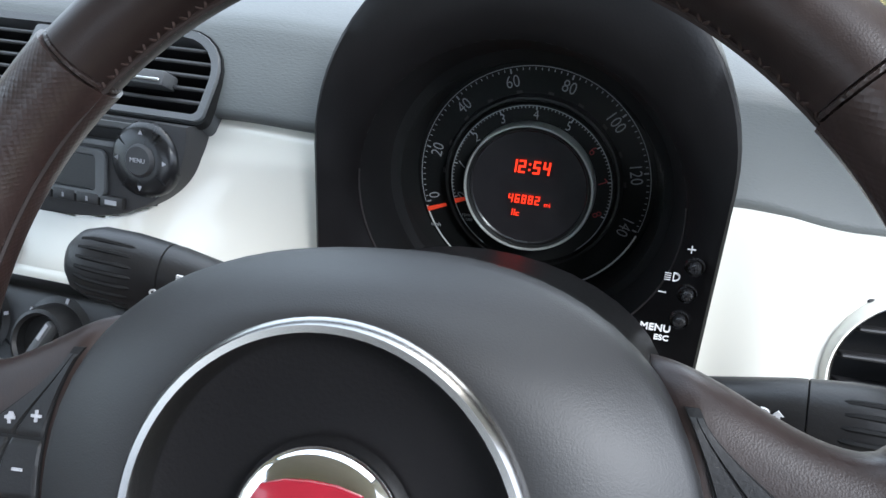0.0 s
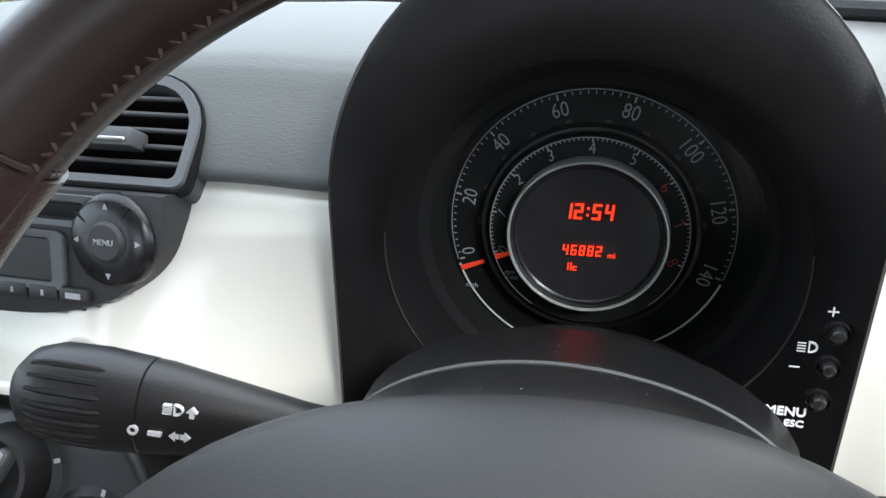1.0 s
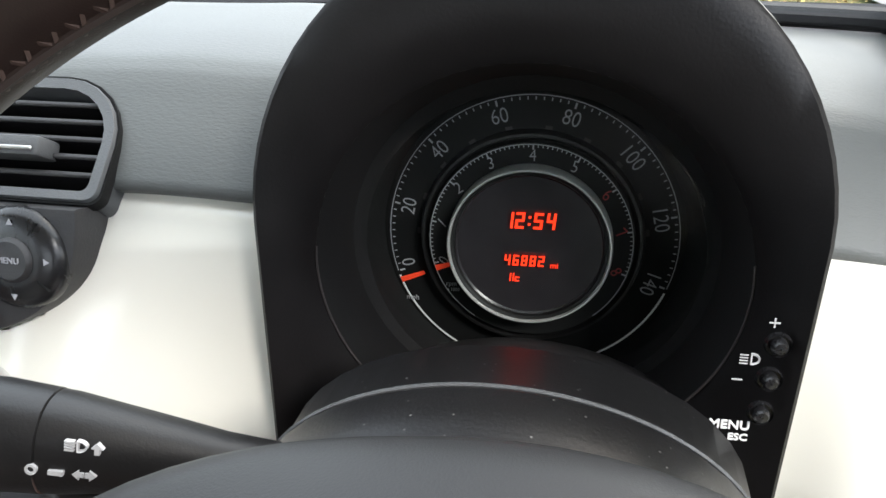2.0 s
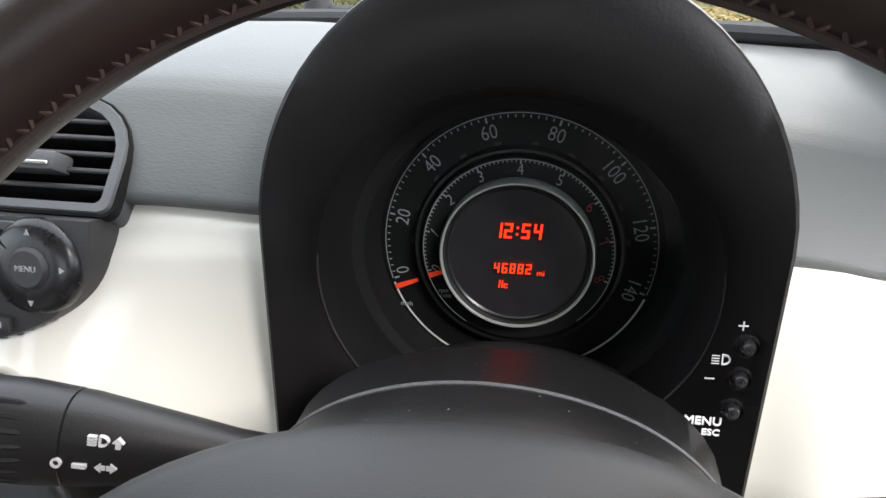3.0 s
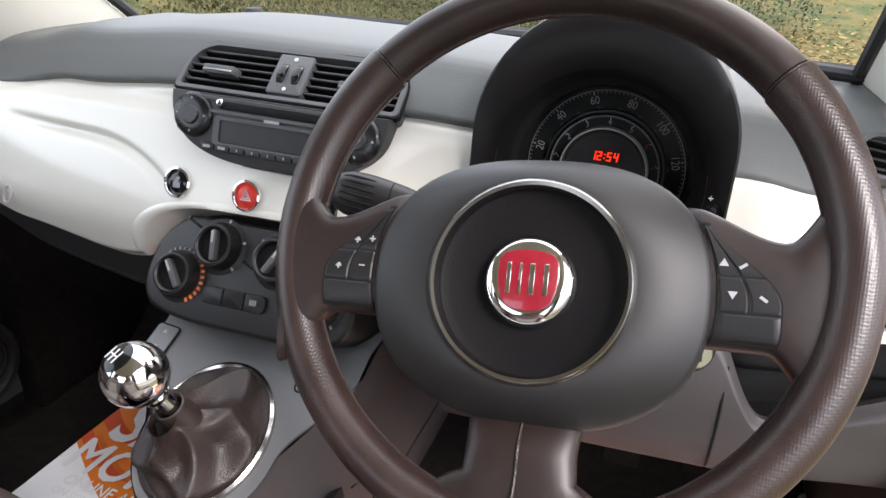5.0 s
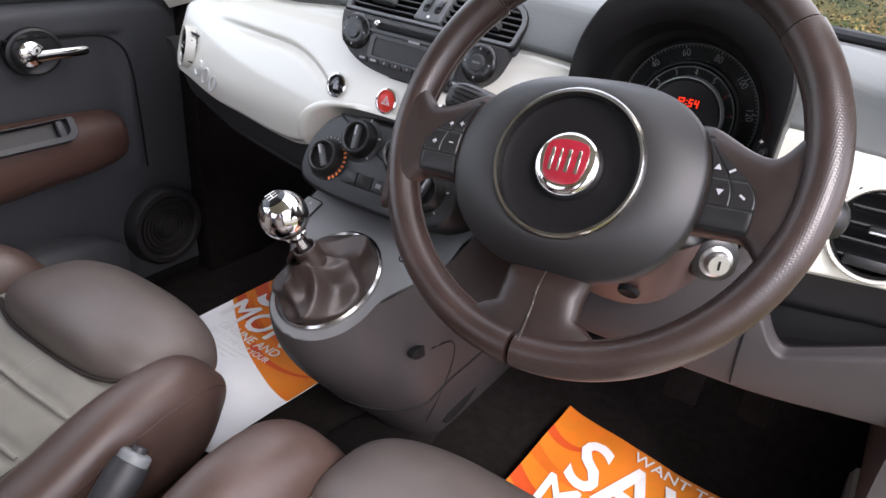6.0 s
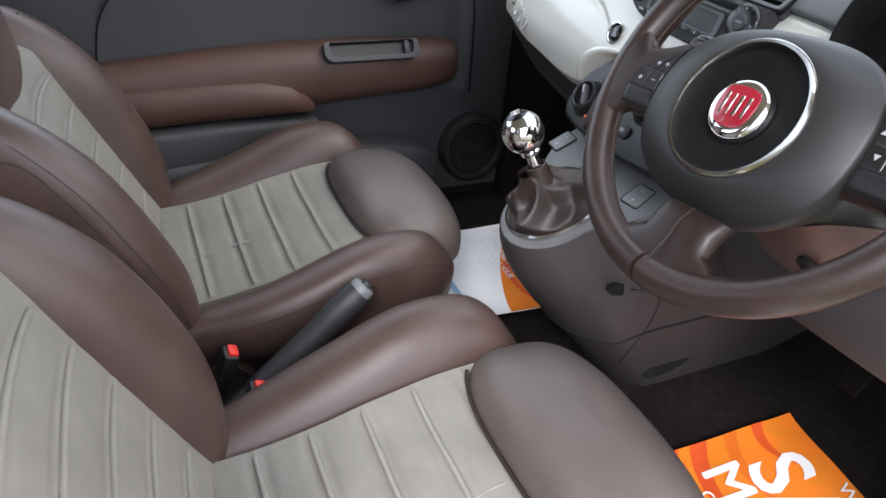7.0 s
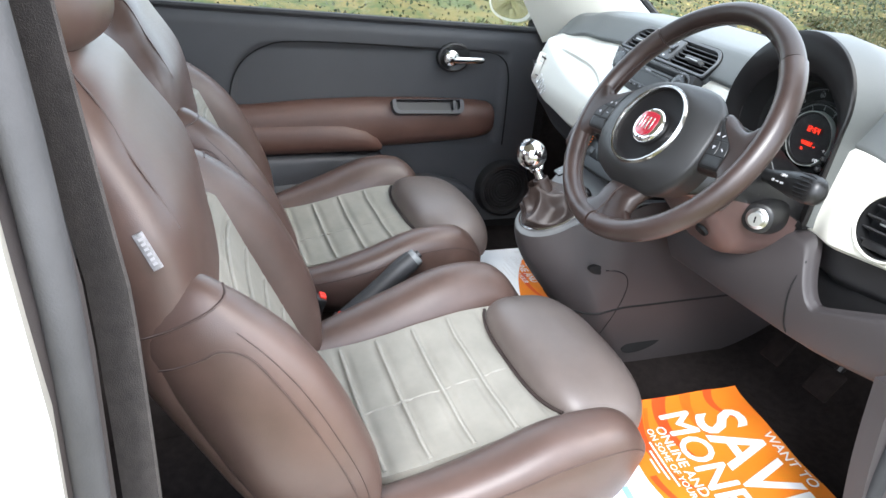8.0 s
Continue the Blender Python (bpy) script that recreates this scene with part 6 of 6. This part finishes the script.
for bx, by, bz in ((-0.276, -0.390, 0.508), (-0.362, -0.411, 0.505)):
    bk = thing("seat_belt_buckle", (bx, by, 0.42), "black seat belt buckle with a red release button", "buckle", "seat belt buckles")
    m = Matrix.Translation((bx, by, bz - 0.03)) @ pose(0, 0, 0, -20, 0, 0)
    part("case", box(0.032, 0.022, 0.07, m, 0.005), BLACK, bk)
    part("release_button", box(0.022, 0.014, 0.012, m @ Matrix.Translation((0, 0.002, 0.034)), 0.003), REDPLASTIC, bk, "bright red release button")
    part("stalk", tube([(bx, by - 0.01, 0.44), (bx, by - 0.03, 0.37)], 0.008, 8, 4, 0.6), BLACK, bk)

# ---- passenger door ----
DX = -1.035
door = thing("door_1", (DX, 0, FLOOR), "closed passenger door with dark panel and brown armrest", "door", kind="structure")


def belt(y):
    return 0.93 - 0.025 * (y + 0.1)


def panel(u, v):
    y = mix(-0.72, 0.47, u)
    z = mix(belt(y), 0.33, v)
    x = DX - 0.012 * math.sin(math.pi * v) + 0.012 * smooth(0.06, 0.0, v) * -1
    # recessed field above the armrest
    q = min(smooth(-0.515, -0.49, y), smooth(0.275, 0.25, y)) * smooth(0.575, 0.60, z) * smooth(belt(y) - 0.062, belt(y) - 0.075, z)
    cor = math.hypot(max(0, -0.40 - y), max(0, z - 0.76))
    q *= smooth(0.105, 0.09, cor)
    x -= 0.010 * q
    return (x, y, z)


part("door_panel", grid(panel, 130, 80, back=(-0.06, 0, 0)), DOORGREY, door, "dark grey grained door panel")
part("window_seal", tube([(DX + 0.002, -0.72, belt(-0.72) + 0.002), (DX + 0.002, 0.0, belt(0) + 0.002), (DX + 0.002, 0.45, belt(0.45) + 0.002)], 0.009, 8), RUBBER, door, "black window seal")
arm = part("armrest", loft([[Vector((DX + d * max(0, math.cos(a)) - 0.012, y, zc + hz * math.copysign(abs(math.sin(a)) ** 0.75, math.sin(a)))) for a in [math.pi * (k / 14 - 0.5) for k in range(15)] + [math.pi * 0.5]] for y, zc, hz, d in
             [(-0.72, 0.622, 0.066, 0.040), (-0.46, 0.630, 0.070, 0.042), (-0.30, 0.642, 0.073, 0.05), (-0.15, 0.650, 0.072, 0.055), (0.0, 0.655, 0.067, 0.058), (0.12, 0.658, 0.061, 0.058), (0.185, 0.660, 0.056, 0.055), (0.215, 0.661, 0.050, 0.048), (0.232, 0.661, 0.040, 0.036), (0.241, 0.661, 0.022, 0.018)]]), ARM, door, "padded brown armrest")
part("armrest_lower", loft([[Vector((DX + d * max(0, math.cos(a)) - 0.012, y, zc + hz * math.copysign(abs(math.sin(a)) ** 0.75, math.sin(a)))) for a in [math.pi * (k / 14 - 0.5) for k in range(16)]] for y, zc, hz, d in
             [(-0.72, 0.606, 0.052, 0.050), (-0.46, 0.612, 0.052, 0.052), (-0.30, 0.618, 0.052, 0.062), (-0.22, 0.618, 0.050, 0.067), (-0.16, 0.612, 0.042, 0.067), (-0.125, 0.600, 0.029, 0.062), (-0.108, 0.590, 0.014, 0.045)]]), ARM, door, "brown padded elbow rest")
pull = face_at((DX + 0.044, 0.018, 0.709), (0, 1, 0), (-0.6, 0, 1))
part("pull_cup", frame_of(rounded(0.212, 0.042, [0.006, 0.006, 0.020, 0.020]), rounded(0.188, 0.030, [0.004, 0.004, 0.014, 0.014], cy=0.0045), 0.022, pull @ Matrix.Translation((0, 0, 0.003))), DOORGREY, door, "grey door pull cup")
part("pull_cup_floor", plate(rounded(0.20, 0.034, 0.008), 0.003, pull @ Matrix.Translation((0, 0, -0.010))), LOWTRIM, door)
part("pull_post", box(0.012, 0.030, 0.010, pull @ Matrix.Translation((0.078, 0.003, -0.002)), 0.003), DOORGREY, door)
part("pocket_edge", loft([oval((DX + 0.018, y, z - 0.034), (0.034, 0, 0), (0, 0, 0.050), 32, 7) for y, z in ((-0.72, 0.540), (-0.48, 0.545), (-0.3, 0.552), (-0.14, 0.552), (-0.105, 0.550))]), DOORGREY, door, "grey door pocket edge")
part("door_pocket", loft([oval((DX + 0.02, y, z), (d, 0, 0), (0, 0, h), 28, 3) for y, z, d, h in ((-0.55, 0.42, 0.03, 0.08), (-0.3, 0.42, 0.055, 0.085), (0.05, 0.41, 0.058, 0.085), (0.14, 0.40, 0.045, 0.075), (0.19, 0.39, 0.015, 0.05))]), DOORGREY, door)
SPK = face_at((DX + 0.012, 0.298, 0.440), (0, 1, 0.05), (-0.05, 0, 1)) @ Matrix.Diagonal((1.03, 1.03, 1, 1))
spk = part("speaker_grille", lathe([(0.0005, 0.006), (0.02, 0.007), (0.022, 0.005), (0.05, 0.006), (0.064, 0.004), (0.068, 0.012), (0.078, 0.012), (0.084, 0.004), (0.088, -0.03)], SPK, 56), LOWTRIM, door, "round black speaker grille")
for k in range(6):
    part("grille_ring", lathe([(0.014 + 0.0088 * k, 0.005), (0.0158 + 0.0088 * k, 0.0085), (0.0176 + 0.0088 * k, 0.005)], SPK, 40), BLACK, spk)
LA = face_at((DX + 0.004, 0.084, 0.838), (0, 1, 0), (0, 0, 1))
latch = part("latch_cup", lathe([(0.0005, -0.004), (0.03, -0.003), (0.036, 0.002), (0.040, 0.0), (0.042, -0.01)], LA @ Matrix.Translation((0.012, 0, 0)) @ Matrix.Diagonal((1.2, 1, 1, 1)), 36), BLACK, door, "black handle recess")
part("latch_boss", lathe([(0.0005, 0.020), (0.014, 0.019), (0.0215, 0.014), (0.024, 0.006), (0.024, -0.004)], LA, 32), CHROME, door, "chrome latch boss")
part("latch_lever", loft([oval(LA @ Vector((x, -0.004, 0.014)), LA.to_3x3() @ Vector((0, h, 0)), LA.to_3x3() @ Vector((0, 0, d)), 18, 2.5) for x, h, d in ((0.005, 0.010, 0.006), (0.03, 0.0095, 0.006), (0.06, 0.009, 0.006), (0.09, 0.009, 0.005), (0.098, 0.006, 0.003))]), CHROME, door, "chrome release lever")
part("panel_line", tube([(DX, -0.52, 0.60), (DX, -0.515, 0.72), (DX, -0.49, 0.80), (DX, -0.43, 0.85), (DX, -0.33, 0.868), (DX, 0.0, 0.862), (DX, 0.19, 0.856), (DX, 0.25, 0.835), (DX, 0.272, 0.79), (DX, 0.278, 0.70), (DX, 0.28, 0.58)], 0.0022, 6, 70), MATT, door)
glass = part("window_pane", grid(lambda u, v: (DX - 0.01 + 0.14 * v * v, mix(-0.72, mix(0.45, 0.05, v), u), mix(belt(mix(-0.72, 0.45, u)), 1.40, v)), 8, 10), GLASS, door)
glass.visible_shadow = False
mirror = thing("door_mirror", (-1.14, 0.30, 0.95), "black framed door mirror outside the passenger window", "mirror")
MM = face_at((-1.14, 0.30, 0.99), (0.9, 0.35, 0), (0, 0, 1))
part("housing", loft([[MM @ Vector((hx * math.copysign(abs(math.cos(q)) ** 0.8, math.cos(q)), hy * math.copysign(abs(math.sin(q)) ** 0.8, math.sin(q)), z)) for q in [2 * math.pi * j / 28 for j in range(28)]] for hx, hy, z in ((0.03, 0.02, -0.09), (0.075, 0.05, -0.075), (0.09, 0.06, -0.04), (0.092, 0.062, 0.0), (0.086, 0.056, 0.002))]), CREAM, mirror, "cream mirror housing")
part("mirror_glass", loft([[MM @ Vector((hx * math.copysign(abs(math.cos(q)) ** 0.8, math.cos(q)), hx * 0.66 * math.copysign(abs(math.sin(q)) ** 0.8, math.sin(q)), 0.003)) for q in [2 * math.pi * j / 28 for j in range(28)]] for hx in (0.082, 0.02)]), CHROME, mirror)
part("foot", tube([(-1.10, 0.36, 0.93), (-1.05, 0.38, 0.925)], [0.02, 0.03], 12, 6), RUBBER, mirror)
door.location.z += 0.010
mirror.location.z += 0.010

# ---- door opening on the driver's side ----
shell_box("sill_driver", 0.33, 0.46, -0.75, 0.62, 0.22, 0.36, CREAM, "cream painted door sill", "sill", 0.015)


def kick(u, v):
    z = mix(0.70, 0.34, v)
    return (0.345 - 0.03 * (1 - v) - 0.01 * math.sin(math.pi * v), mix(0.22 + 0.05 * v, 0.75, u), z)


structure("kick_panel", grid(kick, 12, 16, back=(0.03, 0, 0)), CONSOLE, "grey plastic kick panel under the dashboard end", "trim")
structure("door_post_driver", tube([(0.44, 0.38, 0.30), (0.435, 0.36, 0.60), (0.425, 0.38, 0.85), (0.41, 0.46, 1.0)], [0.055, 0.055, 0.05, 0.045], 14, 20), CREAM, "cream painted front door post", "pillar")
structure("front_seal", tube([(0.352, 0.27, 0.33), (0.350, 0.265, 0.60), (0.345, 0.28, 0.80), (0.33, 0.36, 0.96)], 0.013, 10, 20), RUBBER, "black rubber door seal", "seal")


def b_post(u, v):
    z = mix(0.28, 1.46, v)
    lean = -0.06 * smooth(0.85, 1.5, z)
    prof = [(0.30, -0.89), (0.345, -0.73), (0.385, -0.702), (0.40, -0.71)]
    i = min(int(u * 3), 2)
    t = u * 3 - i
    return (mix(prof[i][0], prof[i + 1][0], t) + lean, mix(prof[i][1], prof[i + 1][1], t) - 0.01 * smooth(0.9, 1.4, z) - 0.105 * max(0, z - 0.95), z)


structure("b_pillar_trim", grid(b_post, 12, 24, back=(0.02, -0.02, 0)), CONSOLE, "dark grey centre pillar trim", "pillar")
structure("b_pillar_jamb", loft([[Vector((x + dx - 0.06 * smooth(0.85, 1.5, z), y + dy, z)) for dx, dy in ((0, 0), (0.03, 0.004), (0.05, -0.02), (0.05, -0.10), (0.0, -0.12))] for z, x, y in ((0.22, 0.415, -0.730), (0.6, 0.415, -0.730), (0.9, 0.415, -0.727), (1.2, 0.415, -0.754), (1.48, 0.415, -0.800))]), CREAM, "cream painted door jamb", "pillar")
structure("b_pillar_seal", tube([(0.408, -0.715, 0.25), (0.408, -0.715, 0.7), (0.402, -0.717, 1.0), (0.375, -0.745, 1.25), (0.345, -0.778, 1.45)], 0.0125, 12, 30), SEALGREY, "grey rubber door seal", "seal")
belt_ob = thing("seat_belt", (0.335, -0.68, 1.2), "brown-grey seat belt webbing hanging down the centre pillar", "seat belt")
part("webbing", grid(lambda u, v: (0.372 + 0.014 * u - 0.05 * v * v, -0.676 - 0.028 * (1 - u) + 0.006 * math.sin(v * 5) - 0.105 * max(0, mix(0.45, 1.25, v) - 0.95), mix(0.45, 1.25, v)), 4, 30, back=(0.002, -0.002, 0)), WEB, belt_ob, "brown-grey woven webbing")
part("guide_loop", tube([(0.309, -0.736, 1.262), (0.325, -0.722, 1.275), (0.342, -0.706, 1.268)], 0.007, 8), BLACK, belt_ob, "black plastic guide loop")
part("floor_anchor", box(0.04, 0.012, 0.05, Matrix.Translation((0.379, -0.694, 0.44)), 0.004), SATIN, belt_ob)
shell_box("quarter_panel_driver", 0.34, 0.40, -1.40, -0.84, 0.28, 0.95, DOORGREY, "dark rear quarter trim", "wall")
shell_box("quarter_panel_passenger", -1.06, -1.0, -1.40, -0.72, 0.28, 0.95, DOORGREY, "dark rear quarter trim", "wall")
shell_box("b_pillar_passenger", -1.04, -0.96, -0.86, -0.735, 0.85, 1.48, DOORGREY, "dark grey centre pillar trim", "pillar")

# ---- pedals ----
for px, py, w in ((-0.06, 0.50, 0.05), (0.06, 0.50, 0.055), (0.17, 0.52, 0.045)):
    pd = thing("pedal", (px, py, 0.45), "black rubber foot pedal under the dashboard", "pedal", "foot pedals")
    part("pad", box(w, 0.012, 0.065, Matrix.Translation((px, py, 0.46)) @ pose(0, 0, 0, -35), 0.004), CARPET, pd)
    part("arm", tube([(px, py + 0.01, 0.46), (px, py + 0.08, 0.56), (px, py + 0.11, 0.70)], 0.009, 8), BLACK, pd)



# ---- paper floor mats ----
def paper_mat(corner, along, across, label, edge=0.56, slope=-0.10, swell=0.20):
    c, a, b = Vector(corner), Vector(along), Vector(across)
    p = thing("paper_floor_mat", c, label, "paper mat", "paper floor mats")
    W0, H0 = a.length, b.length

    def at(u, v, lift=0.0):
        wob = 0.006 * noise.noise((u * 3.1, v * 2.7, c.x * 5)) + 0.002 * noise.noise((u * 8, v * 7, 2))
        return c + a * u + b * v + Vector((0, 0, 0.012 + wob + 0.02 * (abs(u - 0.5) * 2) ** 6 * 0.5 + lift))

    def cut(u):
        return edge + swell * math.sin(math.pi * (u * 0.9 + 0.05)) + slope * u
    part("sheet", grid(lambda u, v: at(u, v), 30, 30, back=(0, 0, -0.001)), PAPER, p, "white paper sheet")
    part("orange_print", grid(lambda u, v: at(u, v * cut(u), 0.0008), 30, 24), ORANGE, p, "orange printed area")
    # flame-like streaks that sweep off the boundary and taper out
    for k, (u0, u1, drop, wide, mat) in enumerate(((0.0, 0.62, 0.02, 0.050, FLAME), (0.0, 0.42, 0.12, 0.075, FLAME), (0.05, 0.95, 0.075, 0.022, DEEPORANGE), (0.0, 0.34, 0.27, 0.060, DEEPORANGE), (0.0, 0.22, 0.40, 0.050, FLAME), (0.45, 1.0, 0.015, 0.030, FLAME))):
        def streak(u, v):
            q = mix(u0, u1, u)
            return at(q, max(0.004, cut(q) - drop - 0.16 * u * u - wide * v * (1 - u) ** 0.7 - 0.002 * v), 0.0010 + 0.00012 * k)
        part("flame_print", grid(streak, 26, 2), mat, p)

    def drape(ob):
        u0, v0 = ob["spot"]
        del ob["spot"]
        for vert in ob.data.vertices:
            q = vert.co.copy()
            vert.co = at(u0 + q.x / W0, v0 - q.y / H0, 0.0030 + q.z)
        return ob

    def printed(text, size, spot, mat, parent, bold=0.0, depth=0.0002, wide=1.0):
        ob = letters(text, size, Matrix(), mat, parent, "lettering", depth, bold=bold, wide=wide)
        ob["spot"] = spot
        return drape(ob)

    def bar(name, w, h, spot, mat):
        bm = grid(lambda u, v: (w * (u - 0.5), h * (v - 0.5), 0), 8, 2)
        ob = part(name, bm, mat, p)
        ob["spot"] = spot
        return drape(ob)
    printed("WANT TO", 0.032, (0.523, 0.045), WHITE, p, bold=0.0002)
    printed("SAVE", 0.160, (0.50, 0.225), WHITE, p, bold=0.0026, wide=0.84)
    printed("MONEY", 0.098, (0.47, 0.425), WHITE, p, bold=0.0018, wide=0.9)
    printed("ONLINE AND", 0.030, (0.40, 0.525), WHITE, p, bold=0.0002)
    printed("ON SOME OF YOUR", 0.020, (0.40, 0.575), WHITE, p)
    for k in range(3):
        bar("text_bar", 0.28 * W0 - 0.04 * k, 0.004, (0.40, 0.605 + 0.022 * k), WHITE)
    bar("blue_bar", 0.24 * W0, 0.013, (0.6, 0.83), BLUE)
    bar("red_patch", 0.028, 0.020, (0.34, 0.84), FLAME)
    bar("yellow_patch", 0.026, 0.020, (0.24, 0.84), AMBER)
    return p


BLUE = material("blue_print", (0.25, 0.42, 0.6), 0.6)
paper_mat((-0.114, 0.476, FLOOR - 0.006), (0.415, -0.054, 0), (0.0, -0.47, 0), "white paper floor mat with orange print, driver's footwell")
paper_mat((-0.825, 0.500, FLOOR + 0.004), (0.355, -0.03, 0.03), (-0.01, -0.50, 0.0), "white paper floor mat with orange print, passenger footwell", 0.38, 0.30, 0.05)
